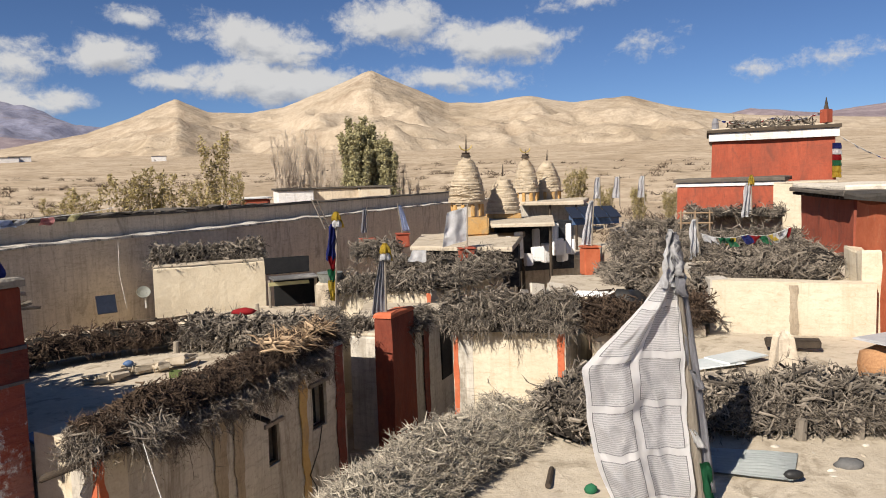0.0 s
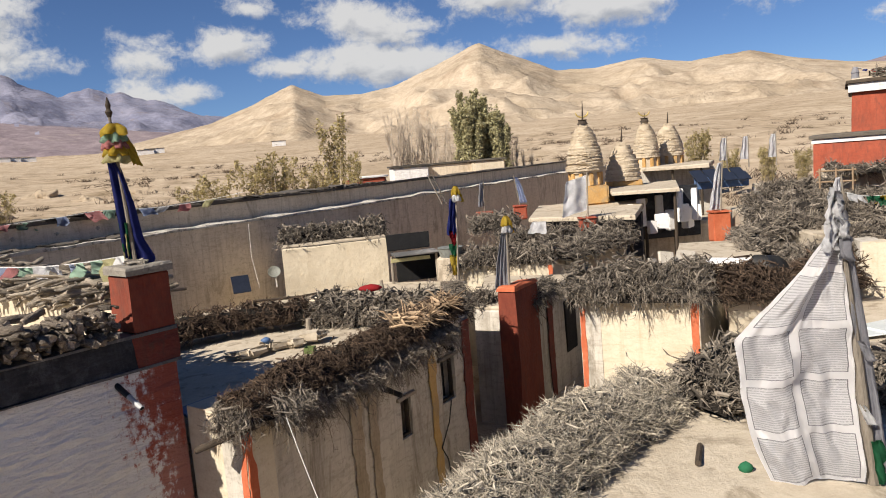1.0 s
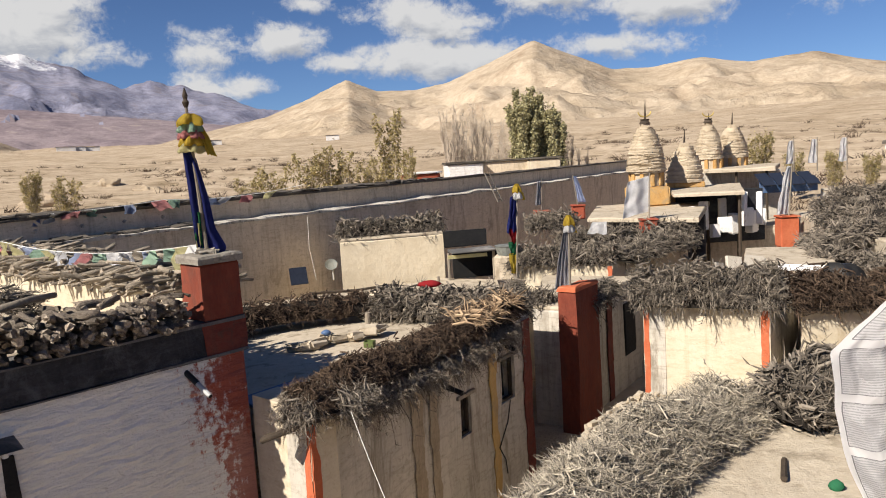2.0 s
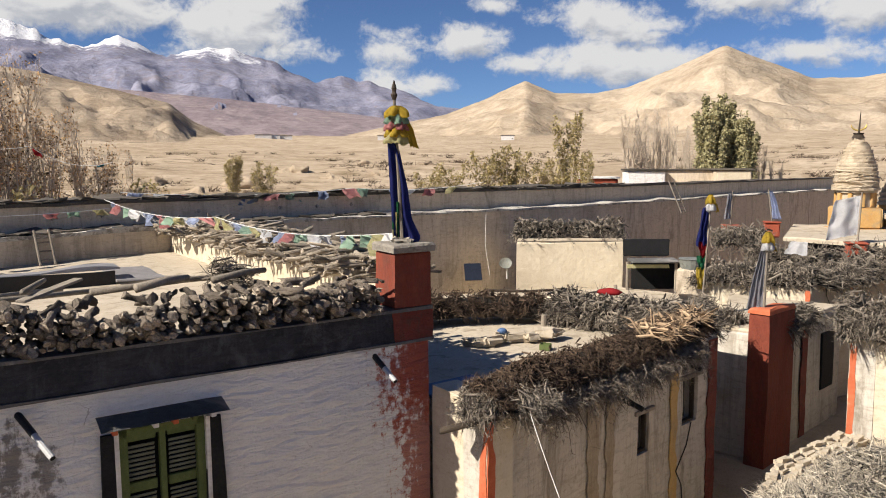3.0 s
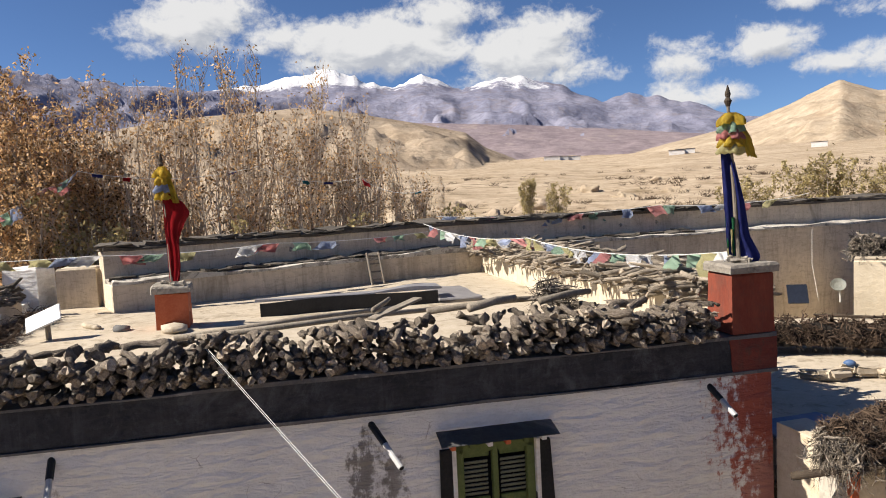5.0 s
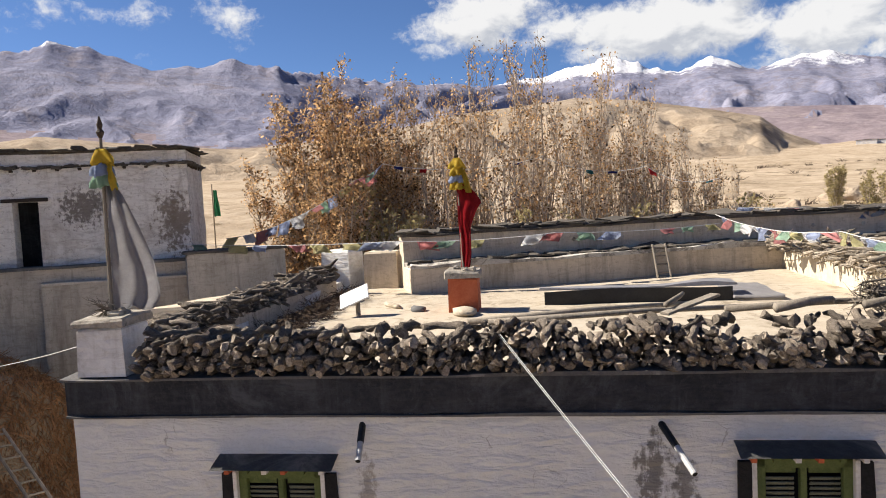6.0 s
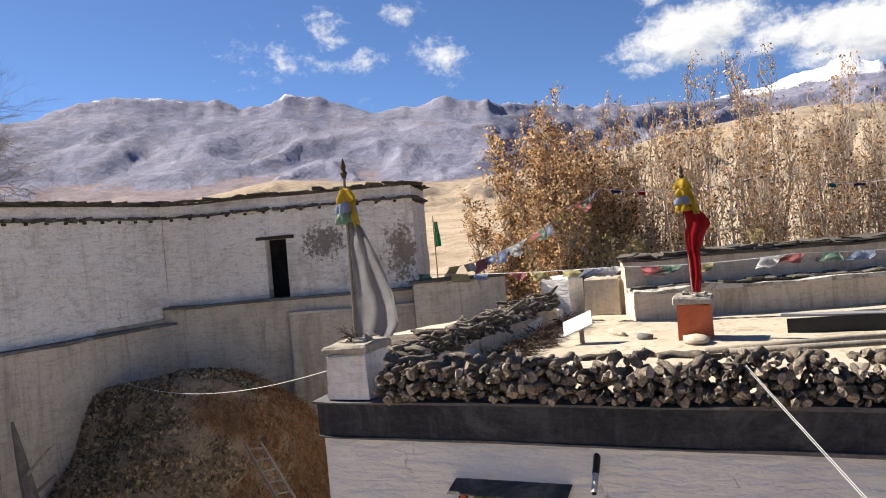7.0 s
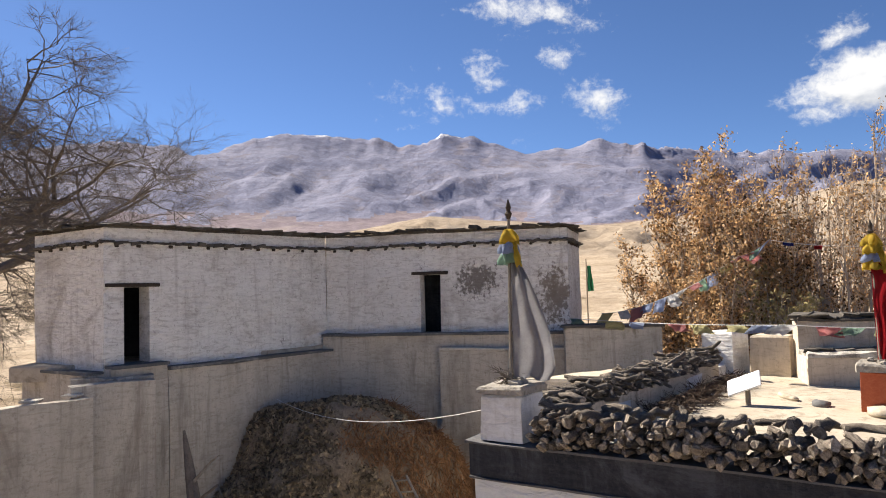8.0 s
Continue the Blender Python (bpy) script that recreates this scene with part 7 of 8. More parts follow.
house("pipe_roof", "low parapet of a mud roof strewn with pipes", [(2.6, 19.0), (4.6, 18.2), (5.2, 22.0), (3.2, 22.4)], 4.95, mudplaster)

# ---- red temple and red walls ----
temple = thing("red_temple", "red-ochre temple hall with a white frieze and dark eaves", "temple", (19, 43, 0))
TW = [(15.0, 41.85), (21.1, 39.65), (23.6, 46.0), (17.4, 48.4)]
part("wall", prism(TW, 3.0, 9.66, 0.25, 0.6, 0.04), redpaint, temple)
part("white_frieze", prism(offset(TW[:2], -0.02) + TW[2:], 9.665, 10.12, 0.0, 0.6, 0.03), whitewash, temple, "white painted frieze")
part("eave_course", prism([(14.85, 41.75), (21.15, 39.5), (23.8, 46.1), (17.3, 48.6)], 10.125, 10.30, 0.0, 0.6, 0.04), darkwood, temple, "dark brushwood eaves")
part("roof", prism([(15.2, 41.95), (21.0, 39.85), (23.4, 45.9), (17.4, 48.2)], 10.304, 10.38), mudroof, temple)
part("corner_turret", box((20.65, 40.15, 10.75), (0.46, 0.46, 0.72), 20, 0.03, 0.01), redpaint, temple)
part("turret_spire", tube([(20.65, 40.15, 11.1), (20.65, 40.15, 11.3), (20.65, 40.15, 11.75)], [0.14, 0.09, 0.02], 8), darkwood, temple)
part("corner_drum", tube([(15.45, 42.1, 10.36), (15.45, 42.1, 10.62), (15.45, 42.1, 10.66), (15.45, 42.1, 10.95)], [0.20, 0.17, 0.20, 0.10], 10), CLOTH["grey"], temple, "striped cloth victory drum")
brushwood("roof_clutter", "loose timbers and brush on the temple roof", [(16.2, 42.0, 10.38), (20.2, 40.7, 10.38)], 1.4, 0.36, 260, twig, 1.1, 0.018, 0.6, 1.6, seed=71, core=False, frizz=0.1, stout=0.4)
drape = thing("hanging_banner", "many-coloured cloth banner hanging on the temple corner", "banner", (21.2, 39.3, 8))
for i, c in enumerate(("blue", "white", "red", "green", "yellow", "yellow")):
    part("tier", cloth_sheet((20.72, 39.60, 9.3 - 0.30 * i), (20.72, 39.60, 8.98 - 0.30 * i), 0.42, (0.9, -0.33, 0), 4, 0.05, 5, 10, (0.95, 1.1), 30 + i), CLOTH[c], drape, c + " cloth tier")
annex = thing("red_annex", "low red range with a white frieze before the temple", "house", (16, 42, 0))
AX = [(12.47, 39.58), (16.85, 36.9), (18.6, 40.0), (14.2, 42.2)]
part("wall", prism(AX, 3.0, 7.24, 0.05, 0.6, 0.03), redpaint, annex)
part("white_frieze", prism([(12.44, 39.58), (16.86, 36.87), (18.6, 40.0), (14.2, 42.2)], 7.244, 7.46, 0, 0.6, 0.03), whitewash, annex)
part("eave_course", prism([(12.3, 39.55), (16.9, 36.72), (18.8, 40.0), (14.2, 42.4)], 7.464, 7.66, 0, 0.6, 0.04), coping, annex)
red_house = thing("red_house", "red-ochre house with dark eaves and rafter ends", "house", (12, 23, 0))
RH = [(13.1, 27.2), (11.55, 20.9), (16.0, 19.5), (18.0, 26.5)]
part("wall", prism(RH, 2.0, 7.12, 0.04, 0.5, 0.05), redpaint, red_house)
part("eave_course", prism([(12.8, 27.4), (11.1, 20.6), (16.0, 19.0), (18.3, 26.5)], 7.20, 7.34, 0, 0.4, 0.04), coping, red_house, "dark slate eaves")
part("lime_course", prism([(12.86, 27.3), (11.2, 20.7), (16.0, 19.1), (18.2, 26.5)], 7.344, 7.46, 0, 0.4, 0.04), palestone, red_house, "pale lime roof edge")
for i in range(16):
    f = (i + 0.5) / 16
    p = Vector((*RH[0], 7.13)).lerp(Vector((*RH[1], 7.13)), f)
    part("rafter_end", box(p + Vector((-0.12, 0.03, 0)), (0.36, 0.08, 0.10), -14, 0.01), darkwood, red_house)
near_red = thing("red_buttress", "red-ochre wall with a crumbling plaster buttress", "wall", (9.8, 16.5, 0))
part("wall", prism([(9.75, 17.6), (9.25, 15.4), (13.0, 13.6), (14.0, 17.0)], 0.0, 7.25, 0.05, 0.4, 0.05), orangepaint, near_red)
part("buttress", prism([(9.35, 17.4), (9.05, 16.0), (9.4, 15.7), (9.7, 17.2)], 0.0, 6.2, 0.1, 0.25, 0.08), cream, near_red, "crumbling pale plaster buttress")
part("coping", prism([(9.6, 17.8), (9.1, 15.2), (13.0, 13.4), (14.0, 17.2)], 7.254, 7.42, 0, 0.4, 0.05), coping, near_red)
rubble = brushwood("brushwood_heap", "sloping bank of earth and brush below the red house", [(11.2, 26.0, 5.4), (10.9, 22.5, 5.4), (10.3, 19.5, 5.3)], 1.6, 0.5, 500, twig, 0.7, 0.015, 0.5, seed=72)

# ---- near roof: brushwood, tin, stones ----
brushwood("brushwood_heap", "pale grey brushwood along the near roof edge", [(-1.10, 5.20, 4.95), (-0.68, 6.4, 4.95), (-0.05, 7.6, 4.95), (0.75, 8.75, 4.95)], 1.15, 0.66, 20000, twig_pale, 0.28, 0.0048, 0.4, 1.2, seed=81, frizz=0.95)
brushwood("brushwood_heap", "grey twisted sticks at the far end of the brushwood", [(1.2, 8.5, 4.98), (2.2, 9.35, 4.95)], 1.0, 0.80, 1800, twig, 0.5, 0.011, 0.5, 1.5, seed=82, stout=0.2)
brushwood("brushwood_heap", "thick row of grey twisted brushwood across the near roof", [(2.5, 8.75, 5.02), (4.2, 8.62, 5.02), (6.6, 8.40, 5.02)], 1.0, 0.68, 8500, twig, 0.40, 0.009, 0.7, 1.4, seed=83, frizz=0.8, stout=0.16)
for x in (3.95, 4.6, 5.3):
    ob = part("wooden_block", tube([(x, 8.15, 4.93), (x + 0.02, 8.15, 5.2)], [0.07, 0.06], 8), greywood)
    tagged(ob, "short wooden block propping the brushwood", "block", "blocks under the brushwood")
bm = bmesh.new()
rows = []
for i in range(41):
    u = i / 40
    rows.append([bm.verts.new(Vector((2.58, 7.30, 4.99)).lerp(Vector((3.32, 6.98, 4.99)), v).lerp(Vector((2.82, 7.95, 4.99)).lerp(Vector((3.70, 7.68, 4.99)), v), u) + Vector((0, 0, 0.02 * math.sin(i * math.tau / 4) + wobble((u * 3, v * 2, 1), 1, 0.03)))) for v in (0, 0.33, 0.66, 1)])
for r0, r1 in zip(rows, rows[1:]):
    for j in range(3):
        bm.faces.new((r0[j], r1[j], r1[j + 1], r0[j + 1]))
bmesh.ops.solidify(bm, geom=bm.faces[:], thickness=0.004)
tinsheet = smooth(part("tin_sheet", bm, tin))
tagged(tinsheet, "corrugated grey tin sheet lying on the near roof", "tin sheet", "tin sheets")
stone((4.07, 7.35, 4.93), (0.15, 0.11, 0.07), greyband, "flat grey stone on the near roof")
stone((3.35, 7.02, 5.0), (0.10, 0.05, 0.05), blacktube, "black rag on the tin sheet", "rag", "rag")
ob = part("stick", tube([(1.06, 7.55, 4.96), (0.95, 7.05, 4.99)], [0.03, 0.03], 7), darkwood)
tagged(ob, "short dark stick lying on the near roof", "stick")
stone((1.35, 6.95, 4.94), (0.06, 0.05, 0.06), CLOTH["green"], "crumpled green cloth on the near roof", "cloth", "cloth")
rnd = random.Random(77)
for i in range(26):
    x, y = rnd.uniform(2.6, 5.2), rnd.uniform(6.3, 8.0)
    stone((x, y, 4.935), (rnd.uniform(0.02, 0.07), rnd.uniform(0.02, 0.06), rnd.uniform(0.015, 0.04)), palestone if i % 3 else mudroof, "small loose stone on the near roof")
# ---- terrace before the cream house, held by a curved wall with rounded stones on top ----
terrace = thing("terrace_wall", "curved mud terrace wall topped with rounded mud stones", "wall", (-1.1, 13, 0))
CURVE = [(-0.75, 9.4), (-1.25, 11.0), (-1.28, 12.2), (-1.0, 13.7), (-0.48, 14.75), (0.12, 15.8)]
part("wall", prism(CURVE + [(p[0] + 0.42, p[1] - 0.12) for p in CURVE[::-1]], 0.0, 2.92, 0.0, 0.3, 0.04), cream, terrace)
part("earth_fill", prism([(p[0] + 0.40, p[1] - 0.12) for p in CURVE] + [(2.5, 15.55), (3.4, 14.8), (3.4, 9.8), (0.6, 9.3)], 0.0, 2.84, 0.0, 0.5, 0.04), mudroof, terrace, "packed pale earth")
for row in (0, 1):
    for i in range(17):
        p, w = at_path([(*c, 2.97) for c in CURVE], (i + 0.5 + 0.4 * row) / 17.6)
        part("kerb_stone", box(p + Vector((w.y, -w.x, 0)) * (0.10 + 0.26 * row), (rnd.uniform(0.28, 0.44), rnd.uniform(0.2, 0.26), rnd.uniform(0.14, 0.2)), math.degrees(math.atan2(w.y, w.x)) + rnd.uniform(-12, 12), 0.07, 0.015), mudroof, terrace)

# ---- walls and heaps between the town wall and the ruined house ----
def pier(label, poly, z0, z1, mat, name="wall_pier"):
    t = thing(name, label, "wall", (*poly[0], z0))
    part("block", prism(poly, z0, z1, 0.03, 0.3, 0.03), mat, t)
    return t


pier("whitewashed mud pier at the end of the town wall", [(-21.0, 4.35), (-20.35, 4.95), (-20.9, 5.5), (-21.5, 4.95)], 4.0, 6.78, whitewash)
pier("brown mud pier beside the town wall", [(-20.15, 5.25), (-19.6, 6.0), (-20.2, 6.4), (-20.8, 5.7)], 4.0, 6.70, mudplaster)
low_pier = pier("low dark-coped mud wall behind the firewood", [(-22.0, 1.05), (-21.8, 3.6), (-22.4, 3.7), (-22.6, 1.05)], 0.0, 6.86, greywash)

mud_terrace = pier("beige mud ledge along the foot of the ruined house", [(-23.40, -2.40), (-23.12, -2.46), (-22.52, 1.36), (-22.86, 1.40)], 0.0, 6.25, beige_plaster)
part("slate_coping", prism([(-21.95, 1.0), (-21.75, 3.65), (-22.45, 3.75), (-22.65, 1.0)], 6.865, 6.93, 0, 0.3, 0.03), coping, low_pier, "dark slate coping")
part("slate_edge", prism([(-23.40, -2.44), (-23.08, -2.50), (-22.48, 1.40), (-22.86, 1.40)], 6.255, 6.30, 0, 0.3, 0.02), palestone, mud_terrace, "pale slate edge")
pier("low mud roof beside the south parapet", [(-18.6, -0.2), (-17.9, 2.2), (-20.0, 3.6), (-20.4, 2.0)], 0.0, 5.95, mudplaster)
lane_wall = thing("yard_wall", "stepped beige mud wall with pale slates on top", "wall", (-16, -9.5, 0))
part("wall", panel((-19.0, -8.95), (-18.0, -10.4), 0.0, 6.18, 0.4, (), 0.4, 0.04), beige_plaster, lane_wall)
part("wall", panel((-18.55, -8.75), (-17.35, -10.05), 0.0, 6.12, 0.4, (), 0.4, 0.04), beige_plaster, lane_wall)
part("wall", panel((-17.2, -9.6), (-13.5, -11.6), 0.0, 5.90, 0.4, (), 0.4, 0.04), beige_plaster, lane_wall)
for i in range(9):
    f = i / 8
    p = Vector((-18.5, -9.0, 6.16)).lerp(Vector((-17.4, -10.2, 6.16)), f) if i < 4 else Vector((-17.1, -9.75, 5.94)).lerp(Vector((-14.0, -11.5, 5.94)), (i - 4) / 4)
    part("slate", box(p, (0.42, 0.34, 0.05), 140 + 11 * i, 0.01, 0.01), palestone, lane_wall)


def heap(name, label, cat, at, size, mat, seed=1.0, lump=0.22):
    bm = bmesh.new()
    bmesh.ops.create_uvsphere(bm, u_segments=56, v_segments=28, radius=1.0)
    bmesh.ops.delete(bm, geom=[v for v in bm.verts if v.co.z < -0.05], context="VERTS")
    for v in bm.verts:
        d = 1 + lump * noise.noise(v.co * 1.6 + Vector((seed, 0, 0))) + 0.05 * noise.noise(v.co * 6) + 0.025 * noise.noise(v.co * 17)
        v.co = Vector((v.co.x * size[0] * d, v.co.y * size[1] * d, v.co.z * size[2] * d)) + Vector(at)
    ob = part(name, bm, mat)
    smooth(ob)
    return tagged(ob, label, cat)


heap("straw_heap", "big dark heap of straw and dung against the beige wall", "straw", (-21.6, -5.1, 1.0), (2.9, 3.9, 4.0), dung, 3.0)["kind"] = "stuff"
rnd = random.Random(91)
segs = []
litter = []
for _ in range(30000):
    a, e = rnd.uniform(0, math.tau), math.asin(rnd.uniform(0.05, 1))
    c = Vector((math.cos(a) * math.cos(e), math.sin(a) * math.cos(e), math.sin(e)))
    if c.x + 0.4 * c.y < -0.2:
        continue
    d = 1 + 0.22 * noise.noise(c * 1.6 + Vector((3.0, 0, 0)))
    p = Vector((-21.6 + 2.9 * c.x * d, -5.1 + 3.9 * c.y * d, 1.0 + 4.0 * c.z * d))
    if c.y + 0.5 * noise.noise(c * 2.5) < 0.30:
        litter.append(p + c * 0.03)
        continue
    t = Vector((rnd.gauss(0, 0.6), rnd.gauss(0, 0.6), rnd.gauss(-0.9, 0.6))).normalized() * rnd.uniform(0.14, 0.5)
    segs.append((p - t * 0.3, p + t * 0.3 + c * 0.04, p + t + c * 0.05, rnd.uniform(0.008, 0.016)))
straws = part("loose_straw", sticks(segs), rust)
tagged(straws, "rusty brown straw and twigs sticking out of the heap", "straw", kind="stuff")
dead = thing("dead_tree", "dead grey tree stump leaning by the wall", "tree", (-17.6, -7.4, 1.2))
part("trunk", tube([(-17.3, -7.0, 1.0), (-17.6, -7.25, 3.2), (-17.9, -7.55, 4.3), (-18.0, -7.7, 5.0)], [0.24, 0.17, 0.10, 0.03], 9), darkbark, dead)
for p, q, r in (((-17.7, -7.3, 3.5), (-17.2, -6.6, 4.0), (-16.7, -6.3, 3.9)), ((-17.6, -7.2, 3.1), (-17.1, -6.6, 3.4), (-16.6, -6.2, 3.3)), ((-17.75, -7.4, 3.9), (-17.6, -6.9, 4.4), (-17.3, -6.6, 4.6))):
    part("branch", tube([p, q, r], [0.04, 0.025, 0.01], 6), greywood, dead)


# ---- trees ----
def leaves(points, size, rnd):
    verts, faces = [], []
    for p in points:
        a = Vector((rnd.gauss(0, 1), rnd.gauss(0, 1), rnd.gauss(0, 1))).normalized()
        b = a.cross(Vector((rnd.gauss(0, 1), rnd.gauss(0, 1), rnd.gauss(0, 1)))).normalized()
        s = size * rnd.uniform(0.6, 1.3)
        k = len(verts)
        verts += [tuple(p - a * s), tuple(p + b * s * 0.55), tuple(p + a * s), tuple(p - b * s * 0.55)]
        faces.append((k, k + 1, k + 2, k + 3))
    return verts, faces


def tree(label, height, stems, lean, branch, leaf_n, leaf_mat, bark_mat, leaf_size=0.07, seed=1, low=0.15, up=0.75, stem_r=0.07, twigs=2, leaf_low=0.0, name="tree", fat=1.0):
    """A tree of several stems with rising limbs, twigs, and a crown of single leaves."""
    rnd = random.Random(seed)
    segs, tips = [], []
    bm = bmesh.new()
    for s in range(stems):
        ang = s * 2.4 + rnd.random()
        out = Vector((math.cos(ang), math.sin(ang), 0))
        h = height * rnd.uniform(0.72, 1.0)
        pts = []
        for i in range(8):
            f = i / 7
            pts.append(out * (0.12 + lean * h * f ** 1.2) + Vector((wobble((f * 3, s, seed), 1, 0.35), wobble((f * 3, s, seed + 9), 1, 0.35), h * f - 0.15)))
        add_tube(bm, pts, [stem_r * (1 - 0.88 * i / 7) * (h / height) for i in range(8)], 6)
        n = int(branch * rnd.uniform(0.8, 1.2))
        for _ in range(n):
            f = low + (1 - low) * rnd.random() ** 0.85
            p, way = at_path(pts, f)
            a = rnd.uniform(0, math.tau)
            d = Vector((math.cos(a) * (1 - up), math.sin(a) * (1 - up), up)).normalized()
            length = height * rnd.uniform(0.08, 0.20) * (1.15 - 0.6 * f)
            q = p + d * length * 0.5 + Vector((math.cos(a), math.sin(a), 0)) * length * 0.12
            r = p + d * length + Vector((0, 0, length * 0.12))
            segs.append((p, q, r, 0.020 * fat * (1.2 - 0.7 * f)))
            tips.append((q, r))
            for _ in range(twigs):
                g = p.lerp(r, rnd.uniform(0.35, 0.95))
                e = g + (d + Vector((rnd.gauss(0, 0.5), rnd.gauss(0, 0.5), rnd.gauss(0.1, 0.4)))).normalized() * length * rnd.uniform(0.25, 0.5)
                segs.append((g, None, e, 0.012 * fat))
                tips.append((g, e))
        tips.append((pts[-2], pts[-1]))
    t = thing(name, label, "tree", (0, 0, 0), "trees beyond the town wall")
    verts, faces = sticks(segs)
    bm.verts.ensure_lookup_table()
    base = len(verts)
    bm.verts.index_update()
    verts = verts + [tuple(v.co) for v in bm.verts]
    faces = faces + [tuple(base + v.index for v in f.verts) for f in bm.faces]
    bm.free()
    part("trunk", (verts, faces), bark_mat, t)
    pts = []
    while len(pts) < leaf_n:
        a, b = tips[rnd.randrange(len(tips))]
        p = a.lerp(b, rnd.random())
        if p.z < leaf_low * height * rnd.random():
            continue
        pts.append(p + Vector((rnd.gauss(0, 0.10), rnd.gauss(0, 0.10), rnd.gauss(0, 0.10))))
    if pts:
        part("crown", leaves(pts, leaf_size, rnd), leaf_mat, t, "thin crown of separate leaves")
    return t


def at(x, y, z, turn=0, s=1.0):
    return Matrix.Translation((x, y, z)) @ Matrix.Rotation(radians(turn), 4, "Z") @ Matrix.Diagonal((s, s, s, 1))


def plant(model, places):
    """The first place takes the model itself, the others copies."""
    for n, (x, y, z, turn, s) in enumerate(places):
        if n == 0:
            first = at(x, y, z, turn, s)
        else:
            c = copy_thing(model, at(x, y, z, turn))
            c.scale = (s, s, s)
    model.matrix_basis = first


GZ = 1.0
bare = tree("tall bare poplar with pale stems and a few brown leaves", 12.5, 6, 0.07, 44, 1700, leaf_brown, treebark, 0.062, 1, 0.12, 0.80, 0.09)
plant(bare, [(-25.5, 13.2, GZ, 0, 1.0), (-24.6, 15.0, GZ, 70, 0.96), (-26.6, 11.2, GZ, 140, 1.02), (-24.0, 17.2, GZ, 200, 0.88), (-27.4, 14.4, GZ, 260, 1.04), (-26.0, 16.6, GZ, 320, 0.92), (-28.0, 9.8, GZ, 33, 0.92), (-23.6, 16.0, GZ, 15, 0.84), (-23.2, 18.6, GZ, 275, 0.74), (-22.4, 19.6, GZ, 320, 0.62)])
sparse = tree("slender poplar with sparse brown autumn leaves", 11.0, 7, 0.09, 42, 2900, leaf_brown, treebark, 0.064, 2, 0.10, 0.78, 0.08)
plant(sparse, [(-24.2, 11.6, GZ, 0, 0.95), (-23.4, 14.0, GZ, 90, 0.88), (-25.0, 9.6, GZ, 170, 0.95), (-23.0, 16.2, GZ, 230, 0.80), (-26.8, 8.2, GZ, 300, 1.0), (-22.6, 18.2, GZ, 20, 0.70), (-24.6, 18.8, GZ, 110, 0.72), (-22.4, 20.2, GZ, 210, 0.55), (-29.2, 12.2, GZ, 260, 1.0), (-23.4, 12.8, GZ, 310, 0.75), (-22.0, 21.6, GZ, 145, 0.55), (-22.6, 22.6, GZ, 215, 0.52)])
full = tree("bushy poplar thick with golden-brown leaves", 10.6, 9, 0.12, 52, 15000, leaf_brown, treebark, 0.064, 3, 0.08, 0.68, 0.09)
plant(full, [(-28.2, 6.0, GZ, 0, 1.08), (-25.8, 6.2, GZ, 120, 0.86), (-29.2, 7.8, GZ, 220, 1.04), (-26.4, 8.0, GZ, 300, 0.92), (-29.4, 4.9, GZ, 40, 0.86)])
low = tree("low bush with mixed olive and brown leaves", 4.6, 8, 0.22, 22, 1500, leaf_yellow, treebark, 0.08, 4, 0.05, 0.6, 0.05, name="bush")
plant(low, [(-24.5, 7.6, GZ + 3, 0, 1.0), (-22.3, 12.0, GZ + 2.5, 80, 0.9), (-21.9, 14.6, GZ + 2.5, 160, 0.9), (-21.3, 17.8, GZ + 2.5, 240, 0.9), (-20.6, 21.4, GZ + 2, 300, 0.9), (-24.6, 24.0, GZ + 2.4, 20, 0.9)])
green = tree("tall poplar with dense olive-green leaves", 11.0, 8, 0.10, 56, 17000, leaf_olive, darkbark, 0.13, 5, 0.02, 0.82, 0.12)
plant(green, [(-8.0, 69.5, 2.6, 0, 1.06), (-5.7, 70.2, 2.6, 90, 0.98), (-6.9, 70.6, 2.6, 200, 1.0), (-7.3, 69.0, 2.6, 40, 0.9), (-4.9, 69.6, 2.6, 140, 0.86)])
golden = tree("narrow poplar with thin yellow-green leaves", 9.2, 6, 0.09, 40, 3600, leaf_yellow, treebark, 0.12, 6, 0.05, 0.75, 0.08)
plant(golden, [(-17.2, 57.5, 2.8, 0, 1.0), (-15.6, 57.0, 2.6, 90, 0.70), (-18.3, 58.4, 2.6, 200, 0.65)])
shrub = tree("low yellowish willow shrub in the field", 6.4, 9, 0.17, 26, 2600, leaf_yellow, treebark, 0.11, 7, 0.05, 0.62, 0.05, name="shrub")
plant(shrub, [(-22.8, 53.5, 2.9, 0, 1.0), (-20.6, 54.2, 2.9, 120, 1.05), (-24.8, 52.4, 2.6, 220, 0.9), (-26.8, 52.0, 2.6, 60, 0.8), (-19.0, 55.2, 2.6, 310, 0.9), (-21.8, 56.0, 2.6, 10, 0.9), (-38.5, 47.0, 3.4, 130, 0.8)])
naked = tree("leafless poplar with pale upright branches", 11.0, 7, 0.09, 46, 0, leaf_brown, treebark, 0.1, 8, 0.05, 0.75, 0.11, fat=1.9)
plant(naked, [(-13.9, 73.0, 2.6, 0, 0.95), (-12.4, 74.0, 2.6, 70, 0.92), (-15.2, 72.0, 2.6, 150, 0.90), (-11.0, 73.0, 2.6, 220, 0.80), (-4.0, 72.5, 2.6, 300, 0.62), (-2.6, 72.0, 2.6, 20, 0.52), (-9.8, 72.0, 2.6, 110, 0.70)])
willow = tree("round grey-green willow beyond the roofs", 6.0, 9, 0.18, 34, 4200, leaf_yellow, treebark, 0.10, 9, 0.08, 0.6, 0.07)
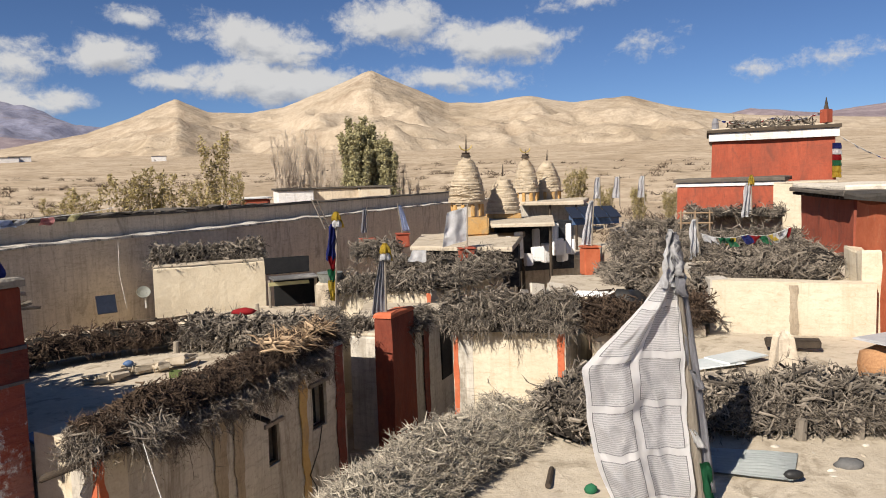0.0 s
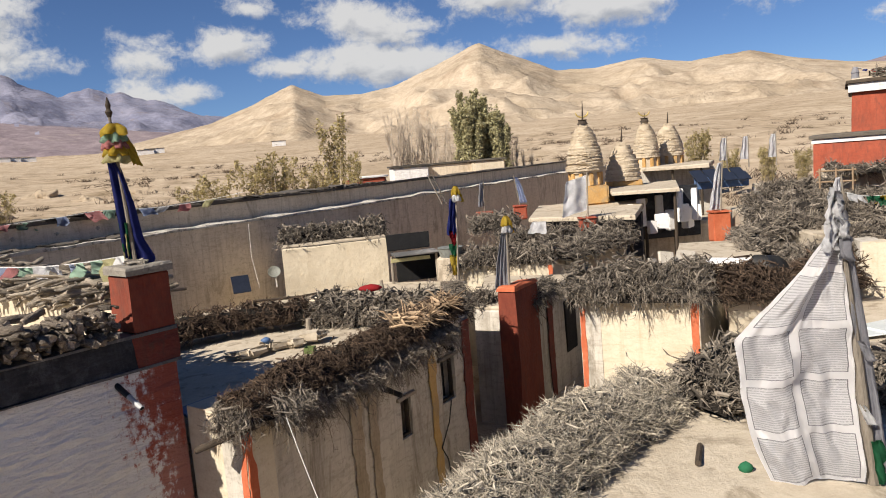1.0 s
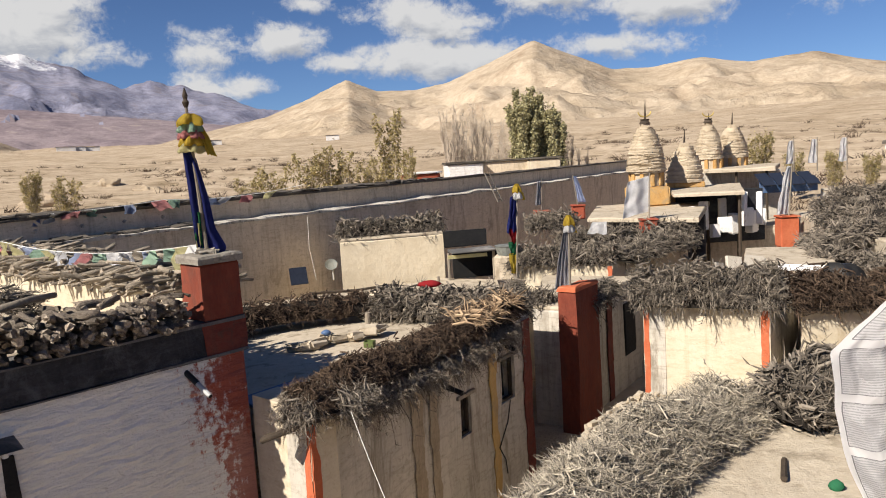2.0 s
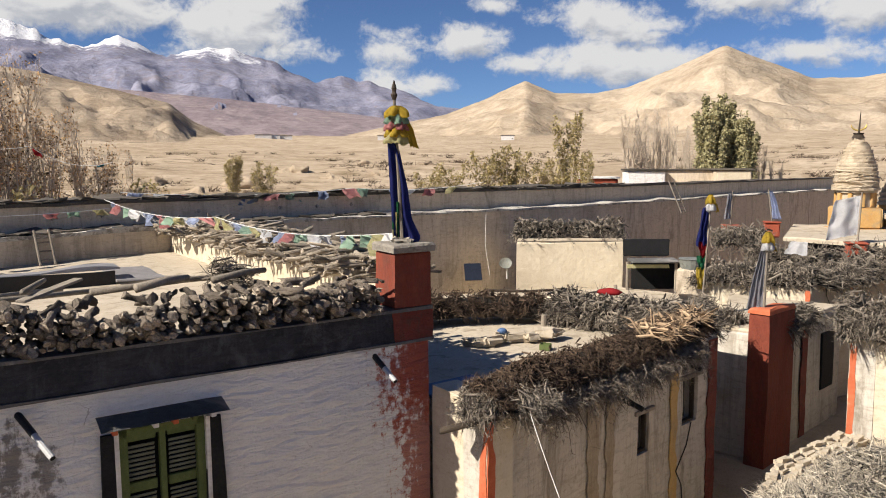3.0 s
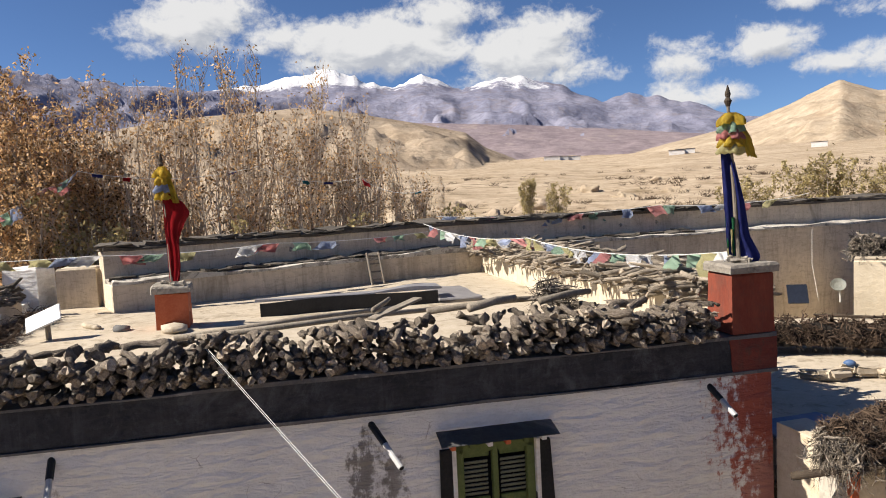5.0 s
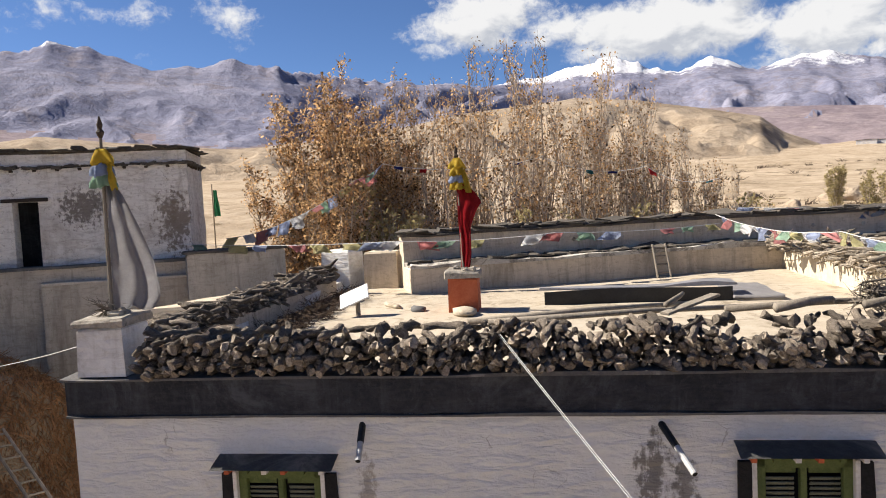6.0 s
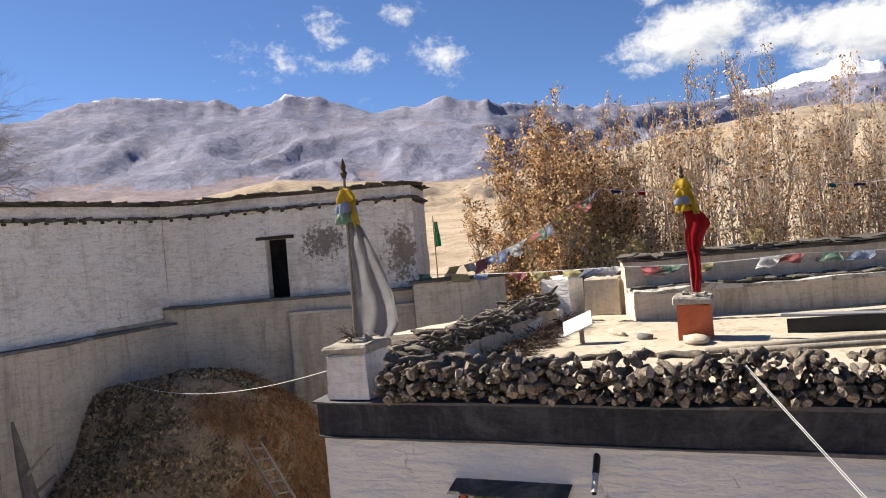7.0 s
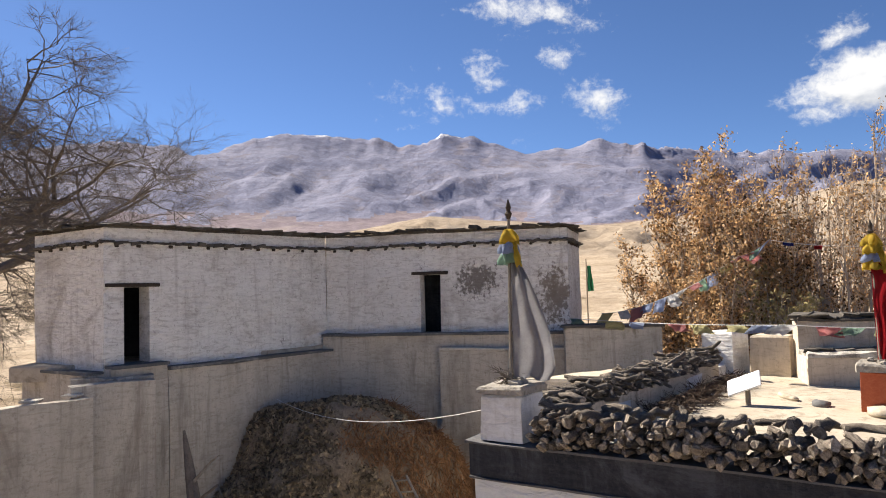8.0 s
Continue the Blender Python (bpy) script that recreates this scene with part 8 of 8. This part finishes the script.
plant(willow, [(12.4, 69.0, 3.4, 0, 1.0), (15.0, 68.5, 3.2, 100, 0.70), (18.0, 68.0, 3.2, 200, 0.68), (-58.0, 66.0, 4.4, 60, 0.95), (20.5, 67.0, 3.2, 300, 0.6)])


def old_tree():
    """A big spreading leafless tree of crooked limbs, forked four times."""
    rnd = random.Random(17)
    bm, segs = bmesh.new(), []

    def grow(p, d, length, r, depth):
        q = p + d * length * 0.5 + Vector((rnd.gauss(0, 1), rnd.gauss(0, 1), rnd.gauss(0, 0.6))) * length * 0.08
        e = q + (d + Vector((rnd.gauss(0, 0.2), rnd.gauss(0, 0.2), rnd.gauss(0.02, 0.15)))).normalized() * length * 0.5
        if r > 0.03:
            add_tube(bm, [p, q, e], [r, r * 0.85, r * 0.66], 7, False)
        else:
            segs.append((p, q, e, r))
        if depth == 0:
            for _ in range(5):
                tip = e + (d + Vector((rnd.gauss(0, 0.7), rnd.gauss(0, 0.7), rnd.gauss(0, 0.5)))).normalized() * length * 0.8
                segs.append((q.lerp(e, rnd.random()), None, tip, r * 0.6))
            return
        for k in range(rnd.randint(3, 4) if depth > 2 else 4):
            nd = (d * 0.75 + Vector((rnd.gauss(0, 0.62), rnd.gauss(0, 0.62), rnd.gauss(-0.04, 0.42)))).normalized()
            start = q.lerp(e, rnd.uniform(0.2, 1.0))
            grow(start, nd, length * rnd.uniform(0.58, 0.80), r * rnd.uniform(0.45, 0.62), depth - 1)

    for a in range(4):
        ang = a * 1.7 + 0.4
        grow(Vector((0, 0, 2.6)), Vector((math.cos(ang) * 0.62, math.sin(ang) * 0.62, 0.75)).normalized(), 2.9, 0.13, 6)
    add_tube(bm, [(0, 0, -0.3), (0.05, 0.1, 1.4), (0, 0, 2.9)], [0.42, 0.32, 0.26], 10)
    t = thing("tree", "big spreading leafless old tree behind the ruined house", "tree", (0, 0, 0), "trees beyond the town wall")
    part("trunk", bm, darkbark, t)
    part("crown", sticks(segs), darkbark, t, "bare crown of fine grey twigs")
    return t


old_litter = part("leaf_litter", leaves(litter, 0.075, random.Random(8)), material("dead_leaves", (0.16, 0.118, 0.075), (0.32, 0.245, 0.16), 3.0, 0.9, 0.2, 30, island=0.7))
tagged(old_litter, "dull brown dead leaves covering the heap", "leaves", kind="stuff")
elder = old_tree()
elder.matrix_basis = at(-27.6, -21.4, 1.2, 20, 2.0)

# ---- dry scrub in the fields ----
rnd = random.Random(66)
segs = []
for _ in range(1100):
    azd, r = rnd.uniform(-20, 62), 62 + 190 * rnd.random() ** 1.5
    if noise.noise((azd * 0.15, r * 0.03, 2)) < -0.12:
        continue
    x, y = -math.sin(radians(azd)) * r, math.cos(radians(azd)) * r
    z, s = ground_height(azd, r)[0] - 0.15, rnd.uniform(0.5, 1.5)
    for _ in range(18):
        d = Vector((rnd.gauss(0, 0.6), rnd.gauss(0, 0.6), rnd.uniform(0.3, 1.0)))
        p = Vector((x + rnd.gauss(0, s * 0.5), y + rnd.gauss(0, s * 0.5), z))
        e = p + d * s
        segs.append((p, None, e, 0.04 * s + 0.015))
scrub = part("field_scrub", sticks(segs), twig_brown)
tagged(scrub, "dry brown scrub scattered over the tan fields", "scrub", kind="stuff")

# ---- far fields: banks, stones, houses ----
rnd = random.Random(55)
for i, (azd, r, s) in enumerate(((36.5, 150, 2.2), (40.5, 120, 2.6), (34.0, 135, 1.6), (44.0, 105, 2.4), (30.5, 140, 1.8), (27.0, 160, 1.6), (31.5, 190, 2.0), (47.0, 130, 2.2), (51.0, 110, 2.0))):
    x, y = -math.sin(radians(azd)) * r, math.cos(radians(azd)) * r
    heap("clay_outcrop", "eroded clay outcrop in the dry field", "outcrop", (x, y, ground_height(azd, r)[0] - 0.6), (s * 1.5, s, s * 0.75), brown_hill if i % 2 else tan_hill, i * 3.7, 0.6)
for i, (azd, r, el_) in enumerate(((38.0, 620, 0), (37.2, 625, 0), (38.8, 615, 0), (29.8, 520, 0), (29.2, 525, 0), (20.5, 520, 0))):
    x, y = -math.sin(radians(azd)) * r, math.cos(radians(azd)) * r
    z = max(ground_height(azd, r)[0], max(ground_height(azd, r)[1]))
    h = thing("farm_house", "small flat-roofed white farmhouse far off in the fields", "house", (x, y, z), "far farmhouses")
    part("wall", box((x, y, z + 1.2), (9 + 2 * i % 5, 6, 3.4), azd, 0.05), whitewash, h)
    part("roof", box((x, y, z + 3.05), (9.6 + 2 * i % 5, 6.6, 0.25), azd, 0.03), coping, h)
for label, azd, r, w, h, mat in (("cream house end beyond the town wall", 5.2, 58, 2.3, 2.6, cream), ("dark mud house beyond the town wall", 8.0, 60, 7.2, 2.6, mudplaster), ("whitewashed house beyond the town wall", 11.2, 58, 2.6, 2.4, whitewash), ("white house with a red band beyond the town wall", 14.5, 66, 3.2, 1.6, redpaint)):
    x, y = -math.sin(radians(azd)) * r, math.cos(radians(azd)) * r
    hs = thing("outer_house", label, "house", (x, y, 1))
    top = 8.0 + r * math.tan(radians(-0.35 if h > 2 else -0.9))
    part("wall", box((x, y, (top + 1) / 2), (w, 4, top - 1), azd + 6, 0.06, 0.03), mat, hs)
    part("roof", box((x, y, top + 0.08), (w + 0.3, 4.3, 0.14), azd + 6, 0.03, 0.02), coping if mat is not redpaint else whitewash, hs)
